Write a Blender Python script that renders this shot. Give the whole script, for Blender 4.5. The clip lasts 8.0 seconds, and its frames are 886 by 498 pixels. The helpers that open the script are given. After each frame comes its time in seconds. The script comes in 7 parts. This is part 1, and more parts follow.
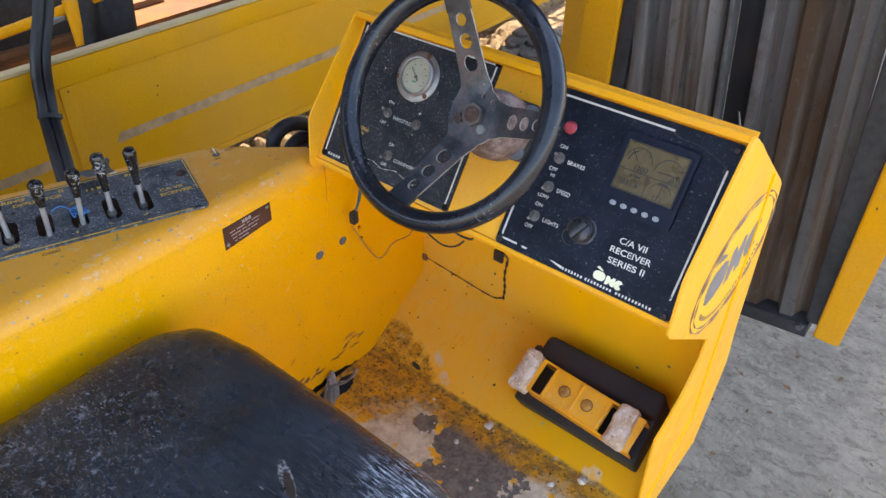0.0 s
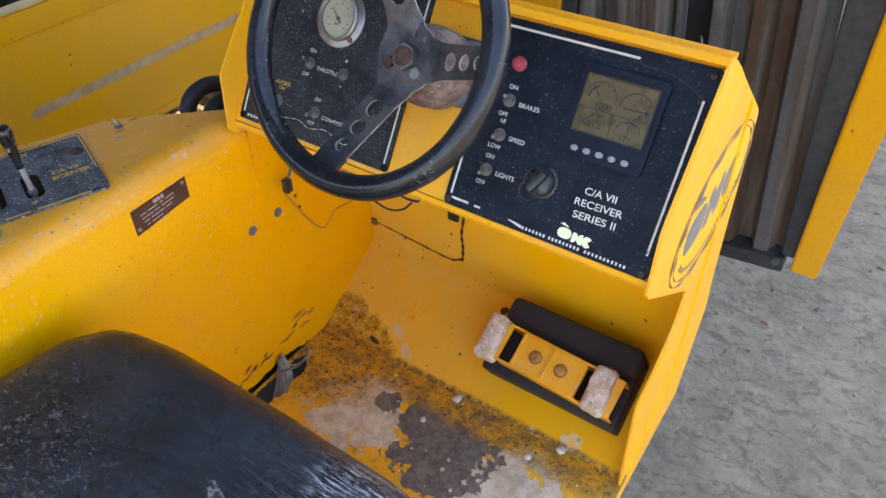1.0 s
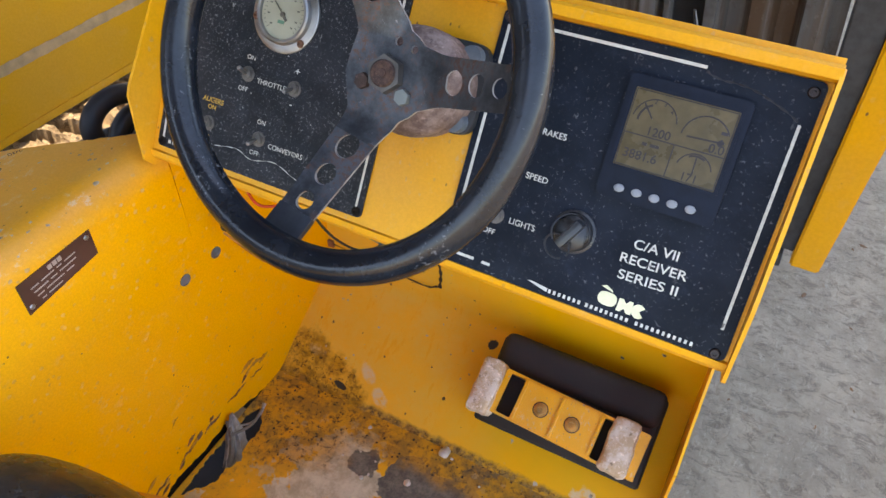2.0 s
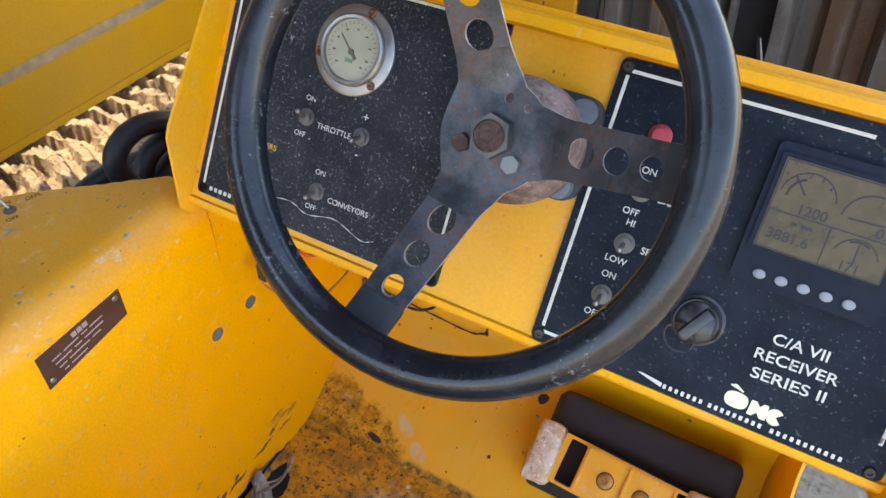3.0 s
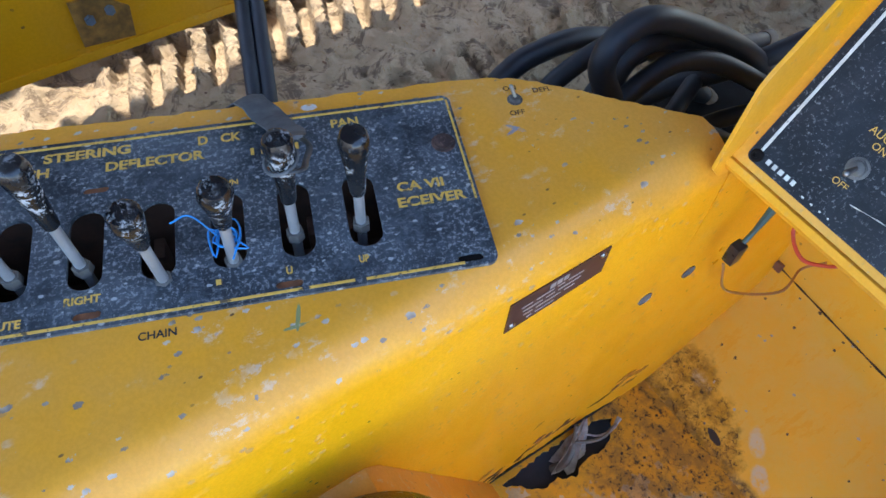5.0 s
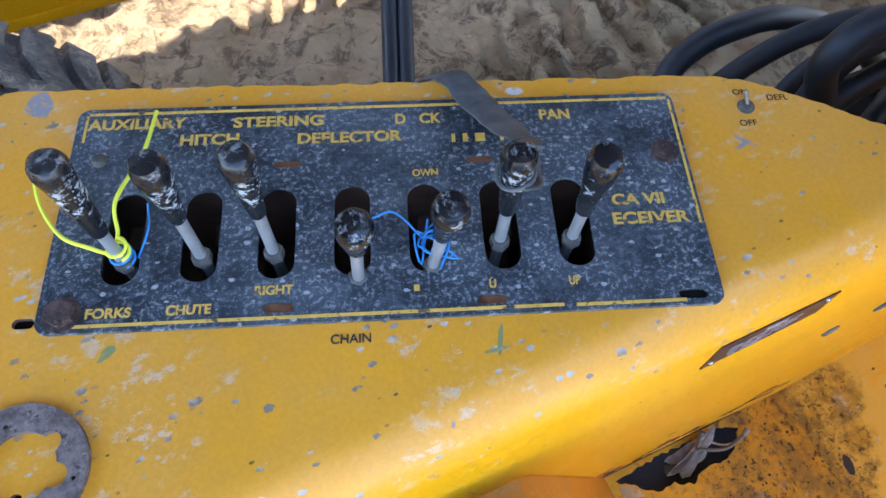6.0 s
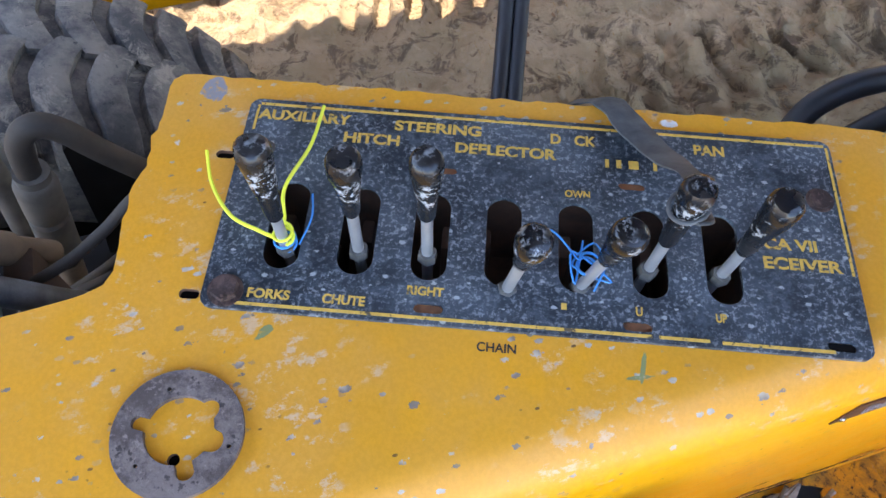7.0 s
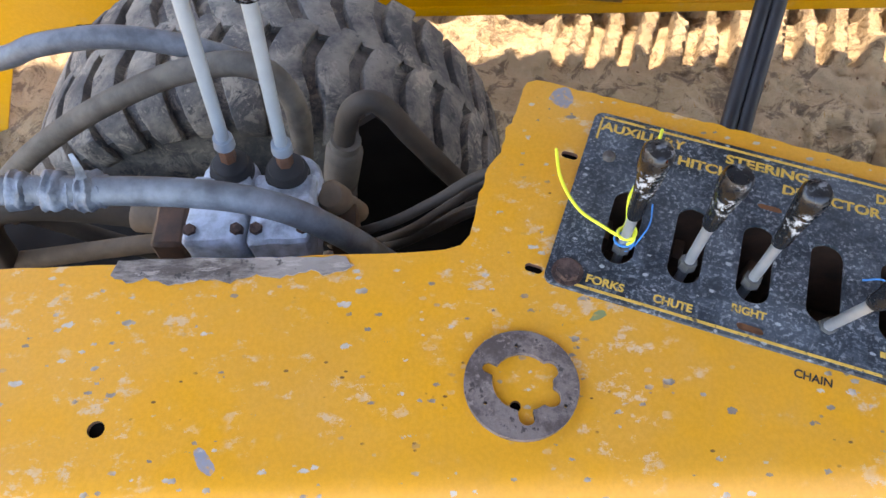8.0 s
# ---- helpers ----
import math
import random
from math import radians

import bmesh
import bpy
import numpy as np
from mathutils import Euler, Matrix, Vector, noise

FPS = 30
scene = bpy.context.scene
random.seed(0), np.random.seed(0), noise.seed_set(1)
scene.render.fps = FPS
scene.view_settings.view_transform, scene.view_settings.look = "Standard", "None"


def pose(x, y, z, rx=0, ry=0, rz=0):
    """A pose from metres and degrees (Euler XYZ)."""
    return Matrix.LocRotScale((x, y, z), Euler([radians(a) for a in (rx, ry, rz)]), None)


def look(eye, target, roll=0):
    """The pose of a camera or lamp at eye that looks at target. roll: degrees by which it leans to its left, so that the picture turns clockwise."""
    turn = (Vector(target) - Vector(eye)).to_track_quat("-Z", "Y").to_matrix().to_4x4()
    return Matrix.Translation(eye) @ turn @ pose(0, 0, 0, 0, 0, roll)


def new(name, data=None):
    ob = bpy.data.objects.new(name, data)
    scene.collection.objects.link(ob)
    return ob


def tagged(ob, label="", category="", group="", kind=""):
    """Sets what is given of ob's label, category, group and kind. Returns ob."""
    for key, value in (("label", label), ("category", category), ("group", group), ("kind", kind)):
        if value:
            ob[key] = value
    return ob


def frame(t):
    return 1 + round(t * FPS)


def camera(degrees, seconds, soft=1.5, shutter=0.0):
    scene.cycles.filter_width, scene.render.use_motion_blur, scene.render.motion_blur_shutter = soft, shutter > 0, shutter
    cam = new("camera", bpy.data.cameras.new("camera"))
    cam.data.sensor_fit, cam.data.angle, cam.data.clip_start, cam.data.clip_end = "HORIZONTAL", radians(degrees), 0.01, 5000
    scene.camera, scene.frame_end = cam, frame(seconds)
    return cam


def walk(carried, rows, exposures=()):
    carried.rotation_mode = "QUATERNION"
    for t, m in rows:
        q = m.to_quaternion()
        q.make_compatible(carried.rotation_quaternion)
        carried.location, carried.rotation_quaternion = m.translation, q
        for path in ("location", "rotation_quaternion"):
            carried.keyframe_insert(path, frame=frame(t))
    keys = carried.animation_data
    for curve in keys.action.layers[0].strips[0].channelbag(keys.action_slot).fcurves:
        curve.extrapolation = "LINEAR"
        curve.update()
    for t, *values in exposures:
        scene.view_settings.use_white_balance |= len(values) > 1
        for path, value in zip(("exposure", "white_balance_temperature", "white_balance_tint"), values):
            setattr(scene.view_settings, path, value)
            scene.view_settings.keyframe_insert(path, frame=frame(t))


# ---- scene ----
cam = camera(62.2, 8.0)
PATH = [
    (0, (1.001, -0.961, 1.886), (0.017, 0.297, 0.683), 1.4),
    (0.2, (0.99, -0.933, 1.871), (0.034, 0.332, 0.652), 1.1),
    (0.5, (0.978, -0.892, 1.844), (0.047, 0.364, 0.597), -0.1),
    (0.7, (0.968, -0.874, 1.839), (0.061, 0.378, 0.57), -0.5),
    (1, (0.943, -0.833, 1.804), (0.082, 0.417, 0.501), -1.1),
    (1.2, (0.909, -0.792, 1.791), (0.077, 0.455, 0.468), -1.4),
    (2.3, (0.683, -0.601, 1.711), (0.041, 0.693, 0.327), 0.8),
    (2.5, (0.66, -0.586, 1.708), (0.032, 0.715, 0.325), 1.1),
    (2.7, (0.63, -0.572, 1.703), (0.01, 0.729, 0.316), 1.7),
    (3, (0.581, -0.563, 1.702), (-0.086, 0.726, 0.326), 1.8),
    (3.2, (0.543, -0.564, 1.712), (-0.162, 0.705, 0.336), 1.9),
    (3.5, (0.496, -0.567, 1.714), (-0.27, 0.649, 0.323), 2.4),
    (3.7, (0.466, -0.58, 1.707), (-0.341, 0.581, 0.293), 2.8),
    (4, (0.411, -0.593, 1.687), (-0.457, 0.475, 0.236), 3.3),
    (4.2, (0.372, -0.593, 1.672), (-0.518, 0.401, 0.182), 3.9),
    (4.5, (0.326, -0.588, 1.65), (-0.591, 0.277, 0.097), 3.8),
    (5, (0.218, -0.587, 1.631), (-0.687, 0.097, -0.017), 4.2),
    (5.2, (0.19, -0.595, 1.624), (-0.704, 0.024, -0.054), 4.1),
    (6.3, (0.07, -0.659, 1.611), (-0.776, -0.236, -0.151), 4.2),
    (6.5, (0.068, -0.673, 1.61), (-0.798, -0.271, -0.147), 4.0),
    (6.8, (0.068, -0.687, 1.613), (-0.832, -0.336, -0.137), 3.1),
    (7, (0.068, -0.708, 1.621), (-0.859, -0.386, -0.122), 2.9),
    (7.5, (0.074, -0.797, 1.639), (-0.925, -0.599, -0.083), 1.8),
    (7.7, (0.082, -0.837, 1.646), (-0.951, -0.701, -0.061), 1.0),
    (8, (0.099, -0.891, 1.657), (-0.958, -0.859, -0.041), 0.1),
]
walk(cam, [(t, look(eye, target, roll)) for t, eye, target, roll in PATH],
     exposures=[(0, 2.82, 7500, 16), (1.2, 2.83, 7700, 15), (2.5, 2.97, 8000, 15), (3.5, 3.06, 7600, 14), (4.5, 3.06, 7300, 13), (5, 3.08, 5950, 10.5), (6.5, 3.47, 6250, 14), (8, 3.46, 7700, 17)])

# ---- world, sun, light ----
SUN_AZ, SUN_EL = radians(178), radians(68)      # the sun stands beyond the hopper
world = bpy.data.worlds.new("sky")
scene.world = world
world.use_nodes = True
wn = world.node_tree.nodes
sky = wn.new("ShaderNodeTexSky")
sky.sky_type, sky.sun_disc = "NISHITA", False
sky.sun_elevation, sky.sun_rotation = SUN_EL, radians(90) - SUN_AZ
world.node_tree.links.new(sky.outputs[0], wn["Background"].inputs[0])
wn["Background"].inputs[1].default_value = 0.13
sun = new("sun", bpy.data.lights.new("sun", "SUN"))
sun.data.energy, sun.data.angle, sun.data.color = 2.2, radians(0.7), (1.0, 0.93, 0.82)
sun.matrix_world = look((math.cos(SUN_AZ) * math.cos(SUN_EL) * 9, math.sin(SUN_AZ) * math.cos(SUN_EL) * 9, math.sin(SUN_EL) * 9), (0, 0, 0))


# ---- materials ----
class Nodes:
    """A short way to write a node material."""

    def __init__(self, name, rough=0.5, metal=0.0):
        self.mat = bpy.data.materials.new(name)
        self.mat.use_nodes = True
        self.tree = self.mat.node_tree
        self.bsdf = self.tree.nodes["Principled BSDF"]
        self.bsdf.inputs["Roughness"].default_value = rough
        self.bsdf.inputs["Metallic"].default_value = metal
        self.coord = self.tree.nodes.new("ShaderNodeTexCoord").outputs["Object"]

    def put(self, socket, value):
        if hasattr(value, "is_linked"):
            self.tree.links.new(value, socket)
        else:
            socket.default_value = value

    def noise(self, scale, detail=4.0, rough=0.6, stretch=(1, 1, 1), warp=0.0, at=None):
        m = self.tree.nodes.new("ShaderNodeMapping")
        m.inputs["Scale"].default_value = stretch
        self.tree.links.new(at or self.coord, m.inputs[0])
        n = self.tree.nodes.new("ShaderNodeTexNoise")
        for key, v in (("Scale", scale), ("Detail", detail), ("Roughness", rough), ("Distortion", warp)):
            n.inputs[key].default_value = v
        self.tree.links.new(m.outputs[0], n.inputs["Vector"])
        return n.outputs["Fac"]

    def cells(self, scale, feature="F1", stretch=(1, 1, 1), out="Distance"):
        m = self.tree.nodes.new("ShaderNodeMapping")
        m.inputs["Scale"].default_value = stretch
        self.tree.links.new(self.coord, m.inputs[0])
        n = self.tree.nodes.new("ShaderNodeTexVoronoi")
        n.feature = feature
        n.inputs["Scale"].default_value = scale
        self.tree.links.new(m.outputs[0], n.inputs["Vector"])
        return n.outputs[out]

    def ramp(self, fac, lo, hi, a=0.0, b=1.0):
        n = self.tree.nodes.new("ShaderNodeMapRange")
        n.interpolation_type = "SMOOTHSTEP"
        for k, v in zip(("From Min", "From Max", "To Min", "To Max"), (lo, hi, a, b)):
            n.inputs[k].default_value = v
        self.tree.links.new(fac, n.inputs[0])
        return n.outputs[0]

    def math(self, op, a, b):
        n = self.tree.nodes.new("ShaderNodeMath")
        n.operation = op
        self.put(n.inputs[0], a)
        self.put(n.inputs[1], b)
        return n.outputs[0]

    def mix(self, fac, a, b):
        n = self.tree.nodes.new("ShaderNodeMix")
        n.data_type = "RGBA"
        self.put(n.inputs[0], fac)
        for s, v in ((n.inputs[6], a), (n.inputs[7], b)):
            self.put(s, (*v, 1.0) if isinstance(v, tuple) and len(v) == 3 else v)
        return n.outputs[2]

    def chips(self, scale, seed, least, most, rough=0.16, stretch=(1, 1, 1)):
        """Scattered uneven chips, one in some of the cells, of many sizes."""
        m = self.tree.nodes.new("ShaderNodeMapping")
        m.inputs["Scale"].default_value, m.inputs["Location"].default_value = stretch, (seed, seed * 1.7, seed * 0.6)
        self.tree.links.new(self.coord, m.inputs[0])
        n = self.tree.nodes.new("ShaderNodeTexVoronoi")
        n.inputs["Scale"].default_value = scale
        self.tree.links.new(m.outputs[0], n.inputs["Vector"])
        s = self.tree.nodes.new("ShaderNodeSeparateColor")
        self.tree.links.new(n.outputs["Color"], s.inputs[0])
        size = self.ramp(self.math("POWER", s.outputs[0], 2.5), 0.0, 1.0, least, most)
        d = self.math("ADD", n.outputs["Distance"], self.math("MULTIPLY", self.math("SUBTRACT", self.noise(scale * 5, 4, 0.7), 0.5), rough * 2))
        return self.ramp(self.math("SUBTRACT", d, size), -0.02, 0.02, 1.0, 0.0)

    def axis(self, k):
        n = self.tree.nodes.new("ShaderNodeSeparateXYZ")
        self.tree.links.new(self.coord, n.inputs[0])
        return n.outputs[k]

    def blob(self, centre, radius, edge=0.35, wobble=0.5, scale=18.0, stretch=(1, 1, 1), turn=0.0):
        """1 inside an uneven patch round a place, 0 outside."""
        a = self.tree.nodes.new("ShaderNodeVectorMath")
        a.operation = "SUBTRACT"
        self.tree.links.new(self.coord, a.inputs[0])
        a.inputs[1].default_value = centre
        b = self.tree.nodes.new("ShaderNodeMapping")
        b.vector_type = "TEXTURE"
        b.inputs["Rotation"].default_value = (0, 0, radians(turn))
        b.inputs["Scale"].default_value = stretch
        self.tree.links.new(a.outputs[0], b.inputs[0])
        s = self.tree.nodes.new("ShaderNodeVectorMath")
        s.operation = "LENGTH"
        self.tree.links.new(b.outputs[0], s.inputs[0])
        d = self.math("DIVIDE", s.outputs["Value"], radius)
        d = self.math("ADD", d, self.math("MULTIPLY", self.math("SUBTRACT", self.noise(scale, 5), 0.5), wobble * 2))
        return self.ramp(d, 1.0 - edge * 0.5, 1.0 + edge * 0.5, 1.0, 0.0)

    def bump(self, height, strength=0.3, distance=0.002):
        n = self.tree.nodes.new("ShaderNodeBump")
        n.inputs["Strength"].default_value, n.inputs["Distance"].default_value = strength, distance
        self.tree.links.new(height, n.inputs["Height"])
        self.tree.links.new(n.outputs[0], self.bsdf.inputs["Normal"])

    def done(self, colour, rough=None):
        self.put(self.bsdf.inputs["Base Color"], (*colour, 1.0) if isinstance(colour, tuple) and len(colour) == 3 else colour)
        if rough is not None:
            self.put(self.bsdf.inputs["Roughness"], rough)
        return self.mat


def plain(name, colour, rough=0.5, metal=0.0, vary=0.25, scale=40.0, bump=0.1, gloss=0.5):
    """One colour, varied at two scales, with fine relief."""
    n = Nodes(name, rough, metal)
    n.bsdf.inputs["Specular IOR Level"].default_value = gloss
    f = n.math("ADD", n.math("MULTIPLY", n.noise(scale, 5), 0.6), n.math("MULTIPLY", n.noise(scale * 0.12, 3), 0.4))
    f = n.ramp(f, 0.3, 0.7)
    dark = tuple(c * (1 - vary) for c in colour)
    light = tuple(min(1.0, c * (1 + vary)) for c in colour)
    if bump:
        n.bump(n.noise(scale * 3, 4), bump, 0.001)
    return n.done(n.mix(f, dark, light), n.ramp(n.noise(scale * 0.5), 0.3, 0.7, rough * 0.8, min(1, rough * 1.2)))


def scaled_steel(name, dark, light, stretch):
    """Rusty scale: blotches, pits and bright rubbed spots."""
    n = Nodes(name, 0.75, 0.15)
    col = n.mix(n.ramp(n.noise(42, 7, 0.75, stretch), 0.40, 0.60), dark, light)
    col = n.mix(n.ramp(n.noise(130, 6, 0.75, stretch), 0.56, 0.64, 0, 0.7), col, tuple(c * 1.5 for c in light))
    col = n.mix(n.ramp(n.noise(90, 5, 0.7), 0.60, 0.66, 0, 0.8), col, tuple(c * 0.4 for c in dark))
    n.bump(n.noise(100, 6, 0.7, stretch), 0.8, 0.002)
    return n.done(col, n.ramp(n.noise(50), 0.3, 0.7, 0.6, 0.9))


YELLOW = (0.78, 0.320, 0.003)


def yellow_paint(name, base=YELLOW, chips=0.5, dust=0.0, scale=1.0, rough=0.42, patches=(), lower=None, gloss=0.4):
    """Old machine enamel: faded patches, dust, grey chips and brown specks."""
    n = Nodes(name, rough)
    n.bsdf.inputs["Specular IOR Level"].default_value = gloss
    fade = n.ramp(n.noise(5 * scale, 4), 0.35, 0.7)
    col = n.mix(fade, base, tuple(min(1.0, c * 0.9 + 0.015) for c in base))
    flat = 1.0
    if lower:
        # lit wall below the bend is coloured brighter, the top duller and dustier
        flat = n.ramp(n.math("ADD", n.axis(2), n.math("MULTIPLY", n.math("SUBTRACT", n.noise(14, 4), 0.5), 0.03)), 1.080, 1.132)
        col = n.mix(flat, lower, col)
    col = n.mix(n.ramp(n.noise(2.2 * scale, 5, 0.7), 0.42, 0.72, 0.0, 0.12 + dust), col, n.mix(flat, lower, (0.56, 0.37, 0.16)) if lower else (0.56, 0.37, 0.16))
    chips = n.math("MULTIPLY", n.math("ADD", n.math("MULTIPLY", flat, 0.78), 0.22), chips) if lower else chips
    if dust:
        col = n.mix(n.ramp(n.noise(11 * scale, 6, 0.75), 0.35, 0.75, dust * 0.3, dust), col, n.mix(flat, lower, (0.53, 0.345, 0.20)) if lower else (0.53, 0.345, 0.20))
    streak = n.ramp(n.noise(24 * scale, 7, 0.75, stretch=(1, 1, 0.35)), 0.56, 0.74, 0.0, 0.35)
    col = n.mix(n.math("MULTIPLY", streak, n.ramp(flat, 0, 1, 0.35, 1.0)) if lower else streak, col, tuple(c * 0.80 for c in base))
    scuff = n.math("MULTIPLY", n.ramp(n.noise(70 * scale, 7, 0.75, stretch=(1, 0.6, 1)), 0.54, 0.62), n.ramp(n.noise(11 * scale, 4, 0.7), 0.46, 0.58))
    col = n.mix(n.math("MULTIPLY", scuff, n.math("MULTIPLY", chips, 0.50)), col, (0.62, 0.53, 0.43))
    chip = n.math("MAXIMUM", n.chips(46 * scale, 3.1, -0.15, 0.22, 0.30, (1.8, 0.9, 1)), n.math("MULTIPLY", n.chips(100 * scale, 9.4, -0.04, 0.30, 0.30, (1.5, 0.9, 1)), n.ramp(n.noise(12 * scale, 3), 0.38, 0.56)))
    chip = n.math("MINIMUM", n.math("MULTIPLY", chip, n.math("MULTIPLY", chips, 1.25)), 1.0)
    col = n.mix(chip, col, n.mix(n.ramp(n.noise(40 * scale, 2), 0.4, 0.6), (0.22, 0.175, 0.14), (0.52, 0.43, 0.34)))
    for centre, size, tone, stretch, turn in patches:
        worn = n.blob(centre, size, 0.12, 0.8, 0.45 / size, (*stretch, 9), turn)
        col = n.mix(n.math("MULTIPLY", worn, n.ramp(n.noise(150, 4), 0.35, 0.5, 0.3, 1.0)), col, tone)
        chip = n.math("MAXIMUM", chip, worn)
    grain = n.ramp(n.noise(260 * scale, 5, 0.75), 0.38, 0.62, 0.0, 0.17)
    col = n.mix(grain, col, tuple(c * 0.55 for c in base))
    speck = n.math("MULTIPLY", n.ramp(n.cells(60 * scale, stretch=(1.7, 1, 1)), 0.09, 0.14, 1.0, 0.0), n.ramp(n.noise(19 * scale), 0.56, 0.62))
    col = n.mix(n.math("MULTIPLY", speck, 0.85), col, (0.11, 0.06, 0.03))
    n.bump(n.math("SUBTRACT", n.noise(60 * scale, 4), n.math("MULTIPLY", chip, 1.5)), 0.15, 0.0012)
    return n.done(col, n.ramp(n.noise(9 * scale), 0.3, 0.7, rough * 0.8, rough * 1.35))


def worn_print(name, colour, edge):
    """Printed paint with dark worn spots where it has come off."""
    n = Nodes(name, 0.6)
    gone = n.math("MAXIMUM", n.ramp(n.noise(230, 5, 0.7), edge, edge + 0.06), n.ramp(n.noise(70, 4), edge + 0.02, edge + 0.06))
    shade = n.mix(n.ramp(n.noise(120, 4), 0.3, 0.7), tuple(c * 0.8 for c in colour), colour)
    return n.done(n.mix(n.math("MULTIPLY", gone, 0.85), shade, (0.03, 0.03, 0.035)))


M = {}
M["yellow"] = yellow_paint("yellow enamel", base=(0.86, 0.385, 0.002), chips=0.22)
# darker copy of the enamel; the shade on the hood is in its colour
M["yellow_hood_shaded"] = yellow_paint("shaded yellow enamel", base=(0.80, 0.335, 0.002), chips=0.12, rough=0.55, gloss=0.2)
M["yellow_top"] = yellow_paint("dusty yellow enamel", chips=0.95, dust=0.26, rough=0.45)
LILAC, PALE, GREEN = (0.26, 0.25, 0.27), (0.70, 0.66, 0.62), (0.22, 0.24, 0.10)
M["yellow_console"] = yellow_paint("dusty yellow console enamel", chips=0.95, dust=0.17, rough=0.36, lower=(0.92, 0.412, 0.002), patches=(
    ((-0.395, -0.762, 1.134), 0.0125, LILAC, (1, 0.9), 0), ((-0.256, -0.399, 1.134), 0.0055, PALE, (1.3, 0.8), 60),
    ((-0.052, -1.055, 1.134), 0.0055, LILAC, (2.2, 0.8), 40),
    ((-0.161, -0.76, 1.134), 0.0050, GREEN, (0.7, 1.5), 30), ((-0.061, -0.510, 1.134), 0.0035, GREEN, (0.5, 3.2), 60),
    ((-0.055, -0.516, 1.134), 0.0030, GREEN, (0.5, 3.4), -10), ((-0.132, -0.247, 1.134), 0.0036, LILAC, (0.6, 2.6), -55), ((-0.131, -0.252, 1.134), 0.0030, LILAC, (0.6, 2.6), 10)))
M["yellow_far"] = yellow_paint("weathered yellow enamel", base=(0.67, 0.300, 0.001), chips=0.06, scale=0.4, rough=0.55, gloss=0.18)
M["black_plastic"] = plain("black plastic", (0.022, 0.024, 0.027), 0.32, vary=0.4)


def rim_vinyl():
    """Black moulded rim, hand-polished, with pale scuffs and fine scratches."""
    n = Nodes("worn black rim vinyl", 0.2)
    n.bsdf.inputs["Specular IOR Level"].default_value = 0.4
    col = n.mix(n.ramp(n.noise(24, 5, 0.7), 0.3, 0.7), (0.004, 0.006, 0.009), (0.013, 0.017, 0.024))
    scuff = n.math("MULTIPLY", n.ramp(n.noise(170, 7, 0.8), 0.56, 0.64), n.ramp(n.noise(13, 4, 0.7), 0.55, 0.64))
    scratch = n.math("MULTIPLY", n.ramp(n.noise(240, 4, 0.7, stretch=(0.25, 2, 1)), 0.66, 0.70), n.ramp(n.noise(9, 3), 0.46, 0.58))
    mark = n.math("MINIMUM", n.math("ADD", scuff, n.math("MULTIPLY", scratch, 0.5)), 1.0)
    col = n.mix(n.math("MULTIPLY", mark, 0.45), col, (0.30, 0.32, 0.35))
    n.bump(n.noise(90, 5), 0.08, 0.0008)
    return n.done(col, n.math("ADD", n.math("MULTIPLY", mark, 0.3), n.ramp(n.noise(20), 0.3, 0.7, 0.15, 0.26)))


M["rim"] = rim_vinyl()
M["bare_steel"] = plain("bare steel", (0.42, 0.42, 0.42), 0.35, 1.0, vary=0.2)
M["chrome"] = plain("dull chrome", (0.33, 0.318, 0.30), 0.42, 0.9, vary=0.25)
M["galv"] = plain("galvanised rod", (0.50, 0.51, 0.52), 0.36, 0.7, vary=0.15)
M["rust"] = plain("rusty steel", (0.17, 0.08, 0.045), 0.8, 0.2, vary=0.5, scale=60, bump=0.5)
M["rubber"] = plain("dusty black rubber", (0.020, 0.019, 0.020), 0.75, vary=0.4, scale=20, bump=0.2)
M["hose"] = plain("hydraulic hose rubber", (0.013, 0.015, 0.019), 0.52, vary=0.5, scale=14, bump=0.15)
M["mud_hose"] = plain("mud-filmed hose", (0.125, 0.108, 0.088), 0.85, vary=0.5, scale=30, bump=0.4)
M["dusty_hose"] = plain("dusty hose", (0.050, 0.038, 0.028), 0.85, vary=0.6, scale=14, bump=0.25)
# near-black for iron parts, and for fillers that stand in for deep shade
M["dark"] = plain("dark iron and deep shade", (0.008, 0.006, 0.005), 0.9, vary=0.5)
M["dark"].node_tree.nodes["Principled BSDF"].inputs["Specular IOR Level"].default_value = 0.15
M["white"] = worn_print("worn white print", (0.64, 0.64, 0.58), 0.63)
M["cream"] = plain("cream print", (0.72, 0.72, 0.48), 0.6, vary=0.1, scale=120, bump=0)
M["gold"] = worn_print("worn yellow print", (0.72, 0.42, 0.07), 0.585)
M["ink"] = plain("black ink print", (0.03, 0.025, 0.02), 0.7, vary=0.4, scale=150, bump=0)
M["red"] = plain("faded red lens", (0.36, 0.050, 0.065), 0.4, vary=0.15)
M["copper_wire"] = plain("red wire insulation", (0.55, 0.06, 0.03), 0.5, vary=0.1)
M["tan_wire"] = plain("dusty tan wire", (0.38, 0.18, 0.06), 0.6, vary=0.2)
M["yellow_string"] = plain("yellow nylon twine", (0.80, 0.80, 0.05), 0.6, vary=0.12)
M["blue_string"] = plain("blue nylon twine", (0.025, 0.20, 0.50), 0.6, vary=0.15)
M["strap"] = plain("dusty rubber strap", (0.085, 0.086, 0.086), 0.7, vary=0.65, scale=45, bump=0.9)
M["bracket"] = plain("dark painted steel", (0.035, 0.037, 0.04), 0.5, 0.3, vary=0.4)


